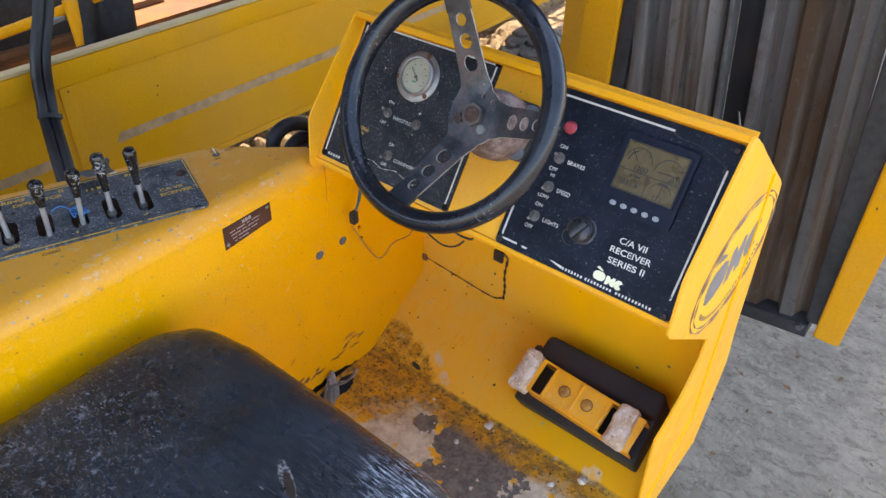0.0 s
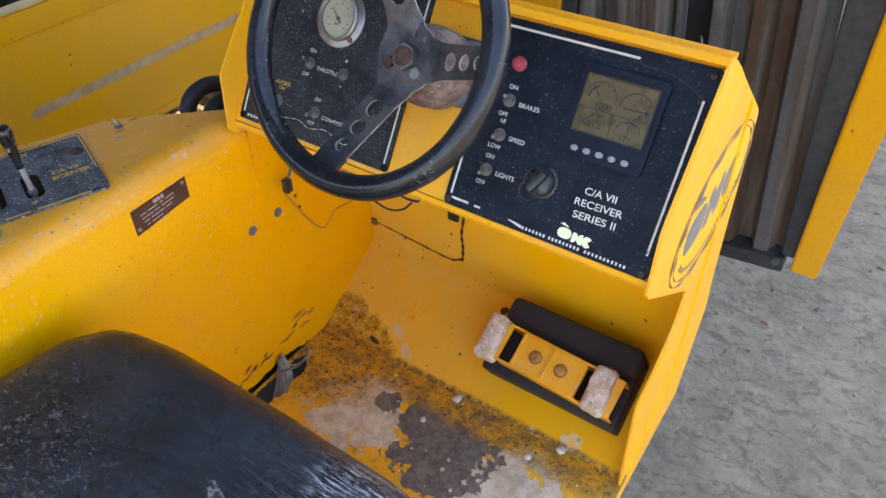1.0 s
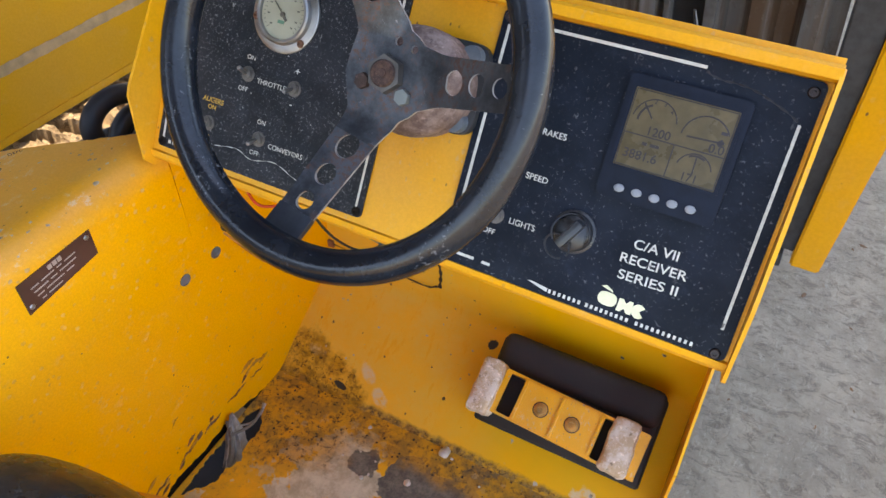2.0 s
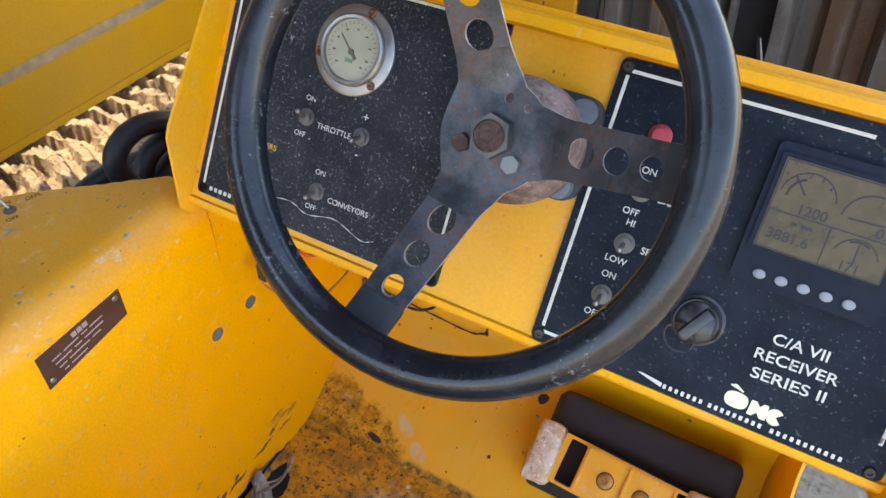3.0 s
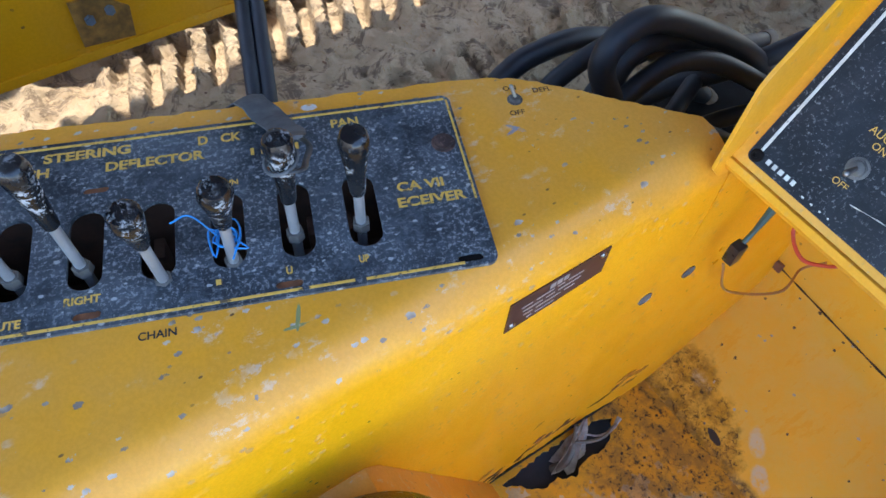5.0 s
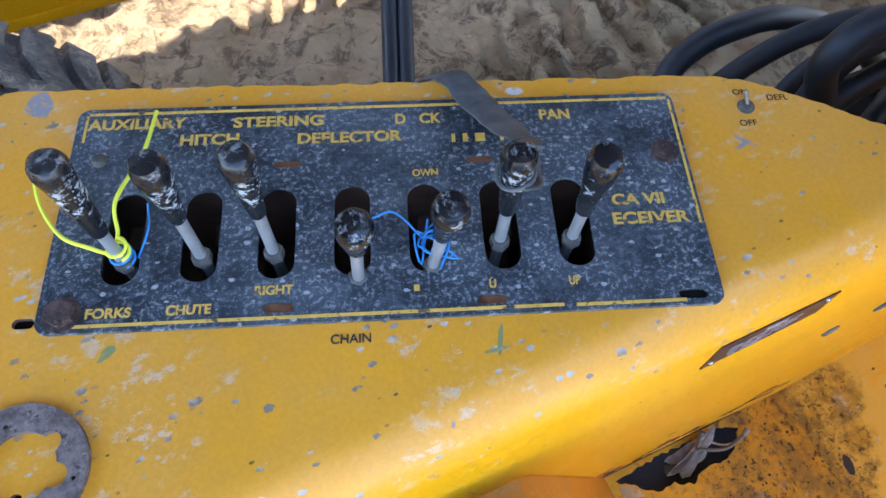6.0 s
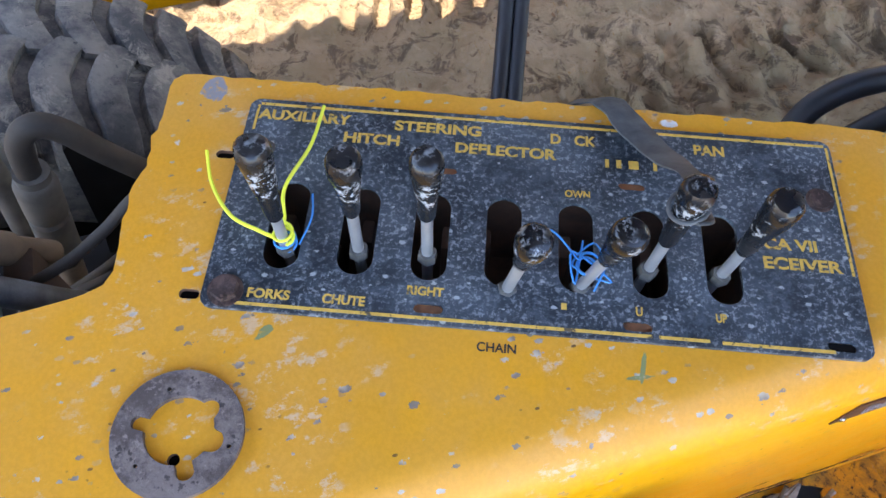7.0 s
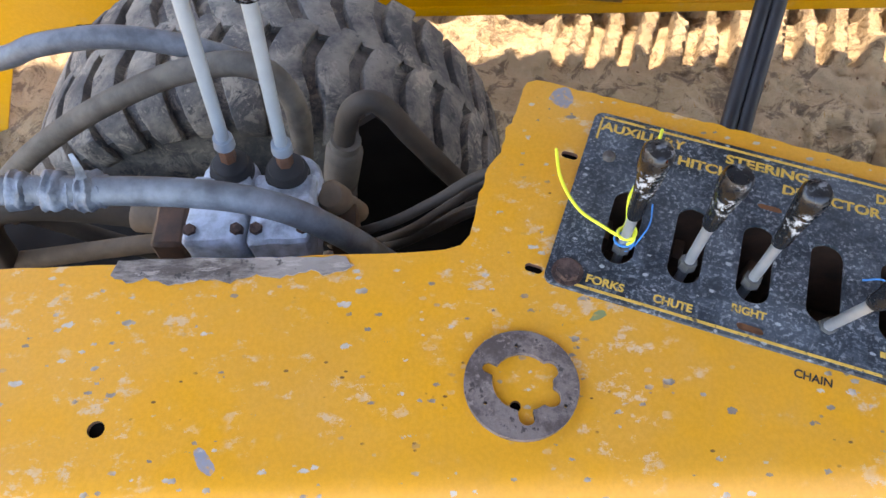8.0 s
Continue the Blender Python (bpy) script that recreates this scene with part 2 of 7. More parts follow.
def spoke_steel():
    """Dark gunmetal spokes with rust freckles and rubbed spots."""
    n = Nodes("rusted spoke steel", 0.45, 0.35)
    rust = n.math("MULTIPLY", n.ramp(n.noise(130, 8, 0.8), 0.46, 0.60), n.ramp(n.noise(21, 5, 0.7), 0.46, 0.58))
    col = n.mix(n.ramp(n.noise(20, 7, 0.75), 0.35, 0.65), (0.024, 0.028, 0.034), (0.075, 0.085, 0.098))
    col = n.mix(n.math("MULTIPLY", rust, 0.85), col, (0.13, 0.062, 0.042))
    rub = n.math("MULTIPLY", n.ramp(n.noise(200, 6, 0.8), 0.60, 0.67), n.ramp(n.noise(30, 4), 0.48, 0.6))
    col = n.mix(n.math("MULTIPLY", rub, 0.6), col, (0.30, 0.31, 0.33))
    n.bump(n.noise(120, 4), 0.15, 0.0008)
    return n.done(col, n.math("ADD", n.math("MULTIPLY", rust, 0.35), 0.38))


M["spoke"] = spoke_steel()


def panel_black(name, base, dust, speck_size, amount, gloss=0.2):
    """Black instrument plate under dust, with pale flecks."""
    n = Nodes(name, 0.5)
    n.bsdf.inputs["Specular IOR Level"].default_value = gloss
    col = n.mix(n.ramp(n.noise(9, 5), 0.35, 0.7), base, dust)
    col = n.mix(n.ramp(n.noise(60, 6, 0.75), 0.52, 0.75, 0.0, 0.5), col, tuple(c * 1.8 for c in dust))
    cloud = n.ramp(n.noise(34, 7, 0.8), 0.46, 0.64)
    fine = n.math("MULTIPLY", n.ramp(n.noise(speck_size, 5, 0.75), 0.60 - amount * 0.35, 0.66 - amount * 0.35), n.ramp(n.noise(18, 5, 0.7), 0.36, 0.60, 0.15, 1.0))
    smear = n.math("MULTIPLY", n.ramp(n.noise(speck_size * 0.4, 6, 0.8, stretch=(1, 0.5, 1)), 0.62, 0.68), n.ramp(n.noise(15, 3), 0.42, 0.55))
    spot = n.chips(speck_size * 0.45, 5.7, -0.20, 0.05 + amount, 0.30, (1, 1.4, 1))
    col = n.mix(n.math("MULTIPLY", cloud, min(1.0, amount * 1.7)), col, tuple(c * 2.0 for c in dust))
    col = n.mix(n.math("MULTIPLY", fine, 0.35 + amount * 1.6), col, (0.30, 0.31, 0.32))
    col = n.mix(n.math("MULTIPLY", n.math("MAXIMUM", smear, spot), min(0.8, 0.08 + amount * 5)), col, (0.42, 0.42, 0.40))
    n.bump(n.noise(90, 4), 0.1, 0.0008)
    return n.done(col, n.ramp(n.noise(20), 0.3, 0.7, 0.38, 0.62))


M["panel_left"] = panel_black("specked black panel", (0.008, 0.010, 0.013), (0.024, 0.026, 0.032), 260, 0.10)
M["panel_right"] = panel_black("clean black panel", (0.005, 0.008, 0.014), (0.012, 0.017, 0.028), 210, 0.008, 0.12)
M["lever_plate"] = panel_black("weathered black lever plate", (0.010, 0.015, 0.021), (0.070, 0.080, 0.090), 250, 0.23, 0.34)


def floor_metal():
    """Worn cab floor: enamel rubbed to pinkish primer and grey dirt, brown grit in the corner and along the fold."""
    n = Nodes("worn cab floor", 0.7)
    y = n.mix(n.ramp(n.noise(14, 5, 0.7), 0.35, 0.65), (0.86, 0.42, 0.006), (0.68, 0.36, 0.02))
    y = n.mix(n.ramp(n.noise(40, 6, 0.75), 0.52, 0.66, 0.0, 0.8), y, (0.30, 0.16, 0.05))
    primer = n.mix(n.ramp(n.noise(26, 6, 0.7), 0.35, 0.65), (0.42, 0.355, 0.245), (0.66, 0.60, 0.46))
    worn = n.math("MAXIMUM", n.blob((0.235, -0.125, 0.5), 0.095, 0.15, 1.5, 22), n.blob((0.60, -0.14, 0.5), 0.12, 0.15, 1.5, 22))
    worn = n.math("MAXIMUM", worn, n.math("MULTIPLY", n.ramp(n.noise(19, 5, 0.7), 0.60, 0.64), 0.7))
    col = n.mix(worn, y, primer)
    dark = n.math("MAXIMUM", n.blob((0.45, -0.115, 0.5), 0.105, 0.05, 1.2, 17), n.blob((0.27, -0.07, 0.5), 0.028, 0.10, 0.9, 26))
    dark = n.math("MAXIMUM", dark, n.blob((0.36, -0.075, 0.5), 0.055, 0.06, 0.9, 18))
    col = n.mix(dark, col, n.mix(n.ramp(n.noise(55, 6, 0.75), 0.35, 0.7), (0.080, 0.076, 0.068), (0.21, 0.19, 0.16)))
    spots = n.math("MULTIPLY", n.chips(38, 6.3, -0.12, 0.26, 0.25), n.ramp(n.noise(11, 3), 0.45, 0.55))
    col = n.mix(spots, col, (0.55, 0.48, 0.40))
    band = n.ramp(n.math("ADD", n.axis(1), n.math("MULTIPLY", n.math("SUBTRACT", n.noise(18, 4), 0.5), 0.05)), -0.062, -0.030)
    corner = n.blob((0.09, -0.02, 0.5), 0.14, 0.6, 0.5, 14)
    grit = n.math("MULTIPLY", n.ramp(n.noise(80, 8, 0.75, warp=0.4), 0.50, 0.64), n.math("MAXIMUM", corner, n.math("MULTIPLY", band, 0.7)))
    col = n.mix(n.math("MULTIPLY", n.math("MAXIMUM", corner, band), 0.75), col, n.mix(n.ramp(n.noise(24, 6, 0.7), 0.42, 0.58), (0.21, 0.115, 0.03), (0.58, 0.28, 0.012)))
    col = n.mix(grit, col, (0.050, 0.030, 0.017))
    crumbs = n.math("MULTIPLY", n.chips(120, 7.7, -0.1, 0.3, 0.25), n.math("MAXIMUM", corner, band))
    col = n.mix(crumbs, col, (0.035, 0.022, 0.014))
    n.bump(n.math("ADD", n.noise(60, 7, 0.75), n.math("MULTIPLY", n.math("MAXIMUM", worn, dark), -0.5)), 0.6, 0.003)
    return n.done(col, 0.68)


def toe_paint():
    """Dusty toe board: pale scuffs low down, dirt in the fold."""
    n = Nodes("dusty toe board enamel", 0.5)
    n.bsdf.inputs["Specular IOR Level"].default_value = 0.2
    col = n.mix(n.ramp(n.noise(6, 5, 0.7), 0.35, 0.65), (0.92, 0.440, 0.002), (0.86, 0.430, 0.008))
    low = n.blob((0.17, 0.14, 0.58), 0.25, 1.1, 0.5, 8)
    col = n.mix(n.math("MULTIPLY", low, n.ramp(n.noise(15, 6, 0.75), 0.35, 0.65, 0.35, 0.85)), col, (0.80, 0.49, 0.085))
    streaks = n.math("MULTIPLY", low, n.ramp(n.noise(26, 6, 0.75, stretch=(1.5, 0.45, 0.45)), 0.55, 0.62))
    col = n.mix(n.math("MULTIPLY", streaks, 0.7), col, (0.84, 0.40, 0.01))
    pale = n.math("MAXIMUM", n.blob((0.185, 0.080, 0.535), 0.011, 0.7, 0.9, 34, (2.6, 1.0, 1.0), -40), n.math("MAXIMUM", n.blob((0.225, 0.052, 0.517), 0.012, 0.6, 0.9, 34, (1.8, 1, 1), -40), n.math("MAXIMUM", n.blob((0.062, 0.082, 0.537), 0.011, 0.6, 0.9, 30, (1.8, 1, 1), -20), n.blob((0.65, 0.04, 0.51), 0.02, 0.3, 0.9, 40))))
    col = n.mix(n.math("MULTIPLY", pale, n.ramp(n.noise(45, 6, 0.75), 0.36, 0.54, 0.1, 0.75)), col, (0.66, 0.54, 0.38))
    fold = n.ramp(n.math("ADD", n.axis(2), n.math("MULTIPLY", n.math("SUBTRACT", n.noise(30, 4), 0.5), 0.012)), 0.503, 0.509, 1.0, 0.0)
    col = n.mix(n.math("MULTIPLY", fold, n.ramp(n.noise(70, 6, 0.75), 0.36, 0.55, 0.35, 0.95)), col, n.mix(n.ramp(n.noise(110, 5, 0.75), 0.45, 0.6), (0.27, 0.165, 0.06), (0.075, 0.045, 0.022)))
    soot = n.math("MAXIMUM", n.blob((0.040, 0.055, 0.520), 0.062, 0.4, 0.7, 20), n.math("MAXIMUM", n.blob((0.115, 0.045, 0.513), 0.046, 0.4, 0.8, 24), n.blob((0.175, 0.036, 0.507), 0.026, 0.4, 0.8, 28)))
    col = n.mix(n.math("MULTIPLY", soot, n.ramp(n.noise(34, 7, 0.75), 0.36, 0.60, 0.25, 0.95)), col, n.mix(n.ramp(n.noise(60, 6, 0.75), 0.4, 0.6), (0.24, 0.125, 0.018), (0.50, 0.25, 0.012)))
    grime = n.math("MULTIPLY", soot, n.ramp(n.noise(90, 7, 0.75, warp=0.4), 0.52, 0.62))
    col = n.mix(n.math("MULTIPLY", grime, 0.85), col, (0.045, 0.027, 0.015))
    bare = n.math("MAXIMUM", n.blob((0.137, 0.0435, 0.512), 0.0065, 0.2, 0.5, 90, (2.4, 1, 1), -12), n.math("MAXIMUM", n.blob((0.393, 0.206, 0.614), 0.010, 0.2, 0.9, 80), n.blob((0.346, 0.094, 0.543), 0.004, 0.2, 0.6, 90)))
    col = n.mix(bare, col, (0.050, 0.038, 0.034))
    spots = n.math("MAXIMUM", n.chips(30, 4.4, -0.14, 0.13, 0.2), n.math("MULTIPLY", n.chips(80, 8.8, -0.1, 0.2, 0.2), low))
    col = n.mix(spots, col, n.mix(n.ramp(n.noise(33, 2), 0.45, 0.55), (0.12, 0.075, 0.045), (0.45, 0.40, 0.34)))
    n.bump(n.noise(50, 6, 0.7), 0.2, 0.0015)
    return n.done(col, n.ramp(n.noise(12), 0.3, 0.7, 0.42, 0.65))


M["toe"] = toe_paint()
M["floor"] = floor_metal()


def seat_vinyl():
    """Old black vinyl: fine wrinkles, pale abrasion, a torn slit."""
    n = Nodes("old black vinyl", 0.4)
    n.bsdf.inputs["Specular IOR Level"].default_value = 0.5
    crease = n.noise(30, 7, 0.7, stretch=(1, 3.0, 1), warp=0.8)
    grain = n.noise(150, 5, 0.7)
    col = n.mix(n.ramp(n.noise(7, 4), 0.3, 0.75), (0.006, 0.0115, 0.0165), (0.017, 0.028, 0.037))
    fine = n.ramp(n.noise(120, 7, 0.8, stretch=(1, 2.2, 1)), 0.555, 0.63)
    long = n.ramp(n.noise(110, 6, 0.8, stretch=(0.35, 3.0, 1)), 0.51, 0.58)
    left = n.math("MULTIPLY", n.math("MAXIMUM", fine, n.ramp(n.noise(75, 6, 0.8, stretch=(1.2, 1, 1)), 0.56, 0.64)), n.blob((0.13, -0.80, 1.02), 0.22, 1.0, 0.5, 10, (1, 1, 9)))
    right = n.math("MULTIPLY", long, n.math("MAXIMUM", n.blob((0.590, -0.500, 1.0), 0.062, 0.8, 0.6, 24, (1, 1, 9)), n.math("MULTIPLY", n.blob((0.58, -0.55, 1.0), 0.15, 1.0, 0.5, 12, (1, 1, 9)), 0.10)))
    rub = n.math("MAXIMUM", n.math("MULTIPLY", left, 0.38), right)
    rub = n.math("MAXIMUM", rub, n.math("MULTIPLY", fine, n.math("MAXIMUM", n.blob((0.266, -0.680, 1.02), 0.020, 0.6, 0.9, 60), n.blob((0.13, -0.70, 1.02), 0.030, 0.8, 0.9, 40))))
    rub = n.math("MAXIMUM", rub, n.math("MULTIPLY", n.chips(48, 1.9, -0.16, 0.10, 0.25, (0.6, 1.6, 1)), 0.35))
    col = n.mix(n.math("MULTIPLY", rub, 0.85), col, (0.46, 0.49, 0.53))
    lip = n.math("MULTIPLY", n.blob((0.462, -0.606, 1.02), 0.010, 0.3, 0.6, 60, (3.4, 0.9, 9), -27), n.ramp(n.noise(200, 4), 0.42, 0.58))
    col = n.mix(n.math("MULTIPLY", lip, 0.6), col, (0.36, 0.34, 0.31))
    slit = n.blob((0.468, -0.609, 1.02), 0.0085, 0.2, 0.5, 70, (3.2, 0.8, 9), -27)
    col = n.mix(slit, col, (0.03, 0.02, 0.014))
    n.bump(n.math("ADD", n.math("SUBTRACT", crease, n.math("MULTIPLY", slit, 1.5)), n.math("MULTIPLY", grain, 0.25)), 0.5, 0.005)
    return n.done(col, n.ramp(n.noise(16, 5), 0.3, 0.7, 0.20, 0.36))


M["seat"] = seat_vinyl()


def ground_soil():
    """Dusty soil: grey packed yard on one side, sandy tracks on the other."""
    n = Nodes("yard soil", 0.95)
    grey = n.mix(n.ramp(n.noise(5, 6, 0.7), 0.3, 0.7), (0.32, 0.262, 0.188), (0.50, 0.412, 0.300))
    grey = n.mix(n.ramp(n.noise(15, 8, 0.8, stretch=(1, 1.8, 1), warp=0.9), 0.49, 0.60, 0, 0.75), grey, (0.20, 0.160, 0.115))
    grey = n.mix(n.ramp(n.noise(33, 8, 0.8, stretch=(2.2, 1, 1), warp=0.6), 0.54, 0.64, 0, 0.8), grey, (0.52, 0.44, 0.33))
    grey = n.mix(n.math("MULTIPLY", n.chips(9, 2.9, -0.2, 0.08, 0.25, (2.6, 1, 1)), 0.6), grey, (0.20, 0.115, 0.055))
    sand = n.mix(n.ramp(n.noise(4, 6, 0.7), 0.3, 0.7), (0.36, 0.250, 0.135), (0.47, 0.345, 0.205))
    # dark blotches paint the shadowed hollows between clods
    sand = n.mix(n.ramp(n.noise(9, 8, 0.75, warp=1.2), 0.49, 0.60, 0, 0.85), sand, (0.14, 0.092, 0.054))
    sand = n.mix(n.ramp(n.noise(45, 6, 0.75), 0.56, 0.66, 0, 0.6), sand, (0.42, 0.33, 0.22))
    straw = n.math("MULTIPLY", n.ramp(n.noise(60, 5, 0.7, stretch=(0.3, 2.5, 1)), 0.60, 0.65), n.ramp(n.noise(6, 3), 0.5, 0.6))
    sand = n.mix(straw, sand, (0.38, 0.22, 0.08))
    col = n.mix(n.ramp(n.axis(0), -0.5, 0.2), sand, grey)
    lumps = n.math("ADD", n.noise(30, 8, 0.75), n.math("MULTIPLY", n.noise(8, 5), 1.5))
    rills = n.noise(26, 7, 0.75, stretch=(1.9, 0.45, 1), warp=0.3)
    n.bump(n.math("ADD", lumps, n.math("MULTIPLY", rills, 0.5)), 1.0, 0.035)
    return n.done(col, 0.95)


M["soil"] = ground_soil()


def corrugated_steel():
    n = Nodes("weathered corrugated sheet", 0.6, 0.2)
    col = n.mix(n.ramp(n.noise(5, 4, 0.6, stretch=(1, 1, 0.10)), 0.35, 0.68), (0.125, 0.120, 0.115), (0.34, 0.335, 0.325))
    col = n.mix(n.math("MULTIPLY", n.ramp(n.noise(10, 5, 0.65, stretch=(1, 1, 0.07)), 0.42, 0.60), 0.92), col, (0.120, 0.070, 0.038))
    col = n.mix(n.ramp(n.noise(70, 6, 0.8, stretch=(1, 1, 0.6)), 0.56, 0.68, 0, 0.45), col, (0.27, 0.25, 0.23))
    col = n.mix(n.ramp(n.noise(26, 7, 0.8), 0.55, 0.66, 0, 0.5), col, (0.075, 0.050, 0.034))
    n.bump(n.noise(80, 5), 0.3, 0.002)
    return n.done(col, 0.6)


M["corrugated"] = corrugated_steel()


def tyre_rubber():
    n = Nodes("dusty tyre rubber", 0.85)
    col = n.mix(n.ramp(n.noise(9, 6, 0.75), 0.36, 0.66), (0.050, 0.048, 0.048), (0.190, 0.166, 0.138))
    mud = n.math("MULTIPLY", n.ramp(n.noise(22, 8, 0.8, warp=0.8), 0.50, 0.60), n.ramp(n.noise(5, 4), 0.38, 0.58))
    col = n.mix(n.math("MULTIPLY", mud, 0.8), col, (0.31, 0.265, 0.21))
    col = n.mix(n.ramp(n.noise(34, 7, 0.8), 0.57, 0.64, 0, 0.8), col, (0.020, 0.021, 0.025))
    n.bump(n.noise(50, 5), 0.35, 0.003)
    return n.done(col, 0.85)


M["tyre"] = tyre_rubber()
M["deck_rust"] = plain("rusty orange deck", (0.20, 0.075, 0.018), 0.8, vary=0.5, scale=8, bump=0.4)
M["primer_tape"] = plain("worn grey stripe", (0.40, 0.25, 0.125), 0.75, vary=0.3, scale=18)
M["cream_edge"] = plain("pale sun-bleached paint", (0.42, 0.32, 0.15), 0.6, vary=0.15, scale=10)
M["pedal_yellow"] = yellow_paint("trodden yellow enamel", base=(0.86, 0.385, 0.003), chips=0.8, scale=2.0, rough=0.4)
M["pad"] = scaled_steel("mud-caked pedal pad", (0.50, 0.36, 0.23), (0.64, 0.55, 0.47), (1, 1, 1))
M["brown_plate"] = plain("brown anodised tag", (0.085, 0.035, 0.025), 0.45, 0.2, vary=0.2)
M["disc_grey"] = plain("grey wall disc", (0.115, 0.118, 0.125), 0.6, vary=0.3, scale=60)
M["pebble"] = plain("pale pebble", (0.55, 0.50, 0.44), 0.9, vary=0.25, scale=60, bump=0.4)
M["disc"] = scaled_steel("brown scaled steel", (0.085, 0.058, 0.048), (0.21, 0.155, 0.13), (1, 1, 1))
M["silver"] = plain("aluminium paint", (0.37, 0.42, 0.49), 0.45, 0.0, vary=0.6, scale=60, bump=0.8)
M["tape"] = plain("silver duct tape", (0.15, 0.165, 0.19), 0.45, 0.2, vary=0.7, scale=60, bump=1.0)
M["grey_hose"] = plain("grey dusty hose", (0.135, 0.145, 0.158), 0.5, vary=0.5, scale=40, bump=0.8)
M["lcd"] = plain("pale grey-green display glass", (0.098, 0.076, 0.039), 0.3, vary=0.22, scale=60, bump=0, gloss=0.2)
M["dial"] = plain("yellowed gauge dial", (0.34, 0.325, 0.235), 0.4, vary=0.15, scale=20, bump=0)
M["blocker_grey"] = plain("grey light blocker", (0.13, 0.135, 0.145), 0.7, vary=0.2, scale=3)
M["yellow_rust"] = plain("rust-stained yellow bolt", (0.45, 0.22, 0.05), 0.6, 0.2, vary=0.5, scale=60)
M["rust_orange"] = plain("rusty casting", (0.065, 0.036, 0.022), 0.8, 0.1, vary=0.5, scale=30, bump=0.4)
M["rust_pipe"] = plain("dusty rusty pipe", (0.17, 0.12, 0.08), 0.8, 0.1, vary=0.4, scale=25, bump=0.4)
M["rod_white"] = plain("dull zinc rod", (0.29, 0.325, 0.35), 0.45, 0.3, vary=0.1)
M["galv_dark"] = plain("grey galvanised edge", (0.12, 0.125, 0.13), 0.5, 0.5, vary=0.3)
M["patch_brown"] = plain("rust-stained yellow patch", (0.26, 0.125, 0.022), 0.7, vary=0.6, scale=30, bump=0.4)
M["torn_brown"] = plain("torn brown enamel", (0.44, 0.20, 0.025), 0.7, vary=0.5, scale=70, bump=0.4)
M["teal_lead"] = plain("dark teal crimp", (0.035, 0.075, 0.075), 0.5, vary=0.4)
M["deck_wood"] = plain("brown plank", (0.17, 0.085, 0.04), 0.85, vary=0.4, scale=9, bump=0.4)
M["coupling_blue"] = plain("blue-grey coupling", (0.20, 0.27, 0.33), 0.5, 0.4, vary=0.3)
M["bare_edge"] = scaled_steel("bare scaled steel", (0.09, 0.066, 0.052), (0.30, 0.24, 0.20), (1, 0.3, 1))
M["sticker_yellow"] = plain("sticker film", (0.80, 0.42, 0.01), 0.45, vary=0.12, scale=30)
M["sticker_line"] = plain("brown sticker line", (0.20, 0.12, 0.07), 0.7, vary=0.4)
M["sticker_grey"] = plain("grey sticker flake", (0.15, 0.145, 0.15), 0.7, vary=0.25)
M["pan_dust"] = plain("dusty dark pan", (0.030, 0.030, 0.034), 0.8, vary=0.5, scale=30, bump=0.3)
M["rag"] = plain("dirty grey plastic rag", (0.30, 0.28, 0.26), 0.6, vary=0.5, scale=60, bump=0.6)
M["lead_grey"] = plain("dusty grey cable", (0.14, 0.125, 0.11), 0.7, vary=0.4)


# ---- mesh helpers ----
from mathutils import geometry as plane_geometry


def thing(name, label, category, group="", kind="", at=None):
    """A top-level Empty that carries its parts."""
    return tagged(put_at(new(name), at), label, category, group, kind)


def put_at(ob, m):
    if m is not None:
        ob.matrix_basis = m
    return ob


def part(name, bm, material, parent=None, label="", smooth=True, m=None, kind=""):
    """Link a bmesh as one mesh object under a thing or a part."""
    me = bpy.data.meshes.new(name)
    bmesh.ops.recalc_face_normals(bm, faces=bm.faces)
    bm.to_mesh(me)
    bm.free()
    me.materials.append(M[material])
    if smooth:
        me.shade_smooth()
        me.set_sharp_from_angle(angle=radians(40))
    ob = new(name, me)
    ob.parent = parent
    put_at(ob, m)
    return tagged(ob, label, kind=kind)


def box(bm, size, centre=(0, 0, 0), bevel=0.0, m=None, seg=2):
    r = bmesh.ops.create_cube(bm, size=1.0)
    t = (m or Matrix()) @ Matrix.Translation(centre) @ Matrix.Diagonal((*size, 1.0))
    bmesh.ops.transform(bm, matrix=t, verts=r["verts"])
    if bevel:
        edges = list({e for v in r["verts"] for e in v.link_edges})
        bmesh.ops.bevel(bm, geom=edges, offset=bevel, segments=seg, affect="EDGES", profile=0.7)
    return bm


def rod(bm, a, b, r0, r1=None, seg=20, caps=True):
    a, b = Vector(a), Vector(b)
    turn = (b - a).to_track_quat("Z", "Y").to_matrix().to_4x4()
    r = bmesh.ops.create_cone(bm, cap_ends=caps, segments=seg, radius1=r0, radius2=r0 if r1 is None else r1, depth=(b - a).length)
    bmesh.ops.transform(bm, matrix=Matrix.Translation((a + b) / 2) @ turn, verts=r["verts"])
    return bm


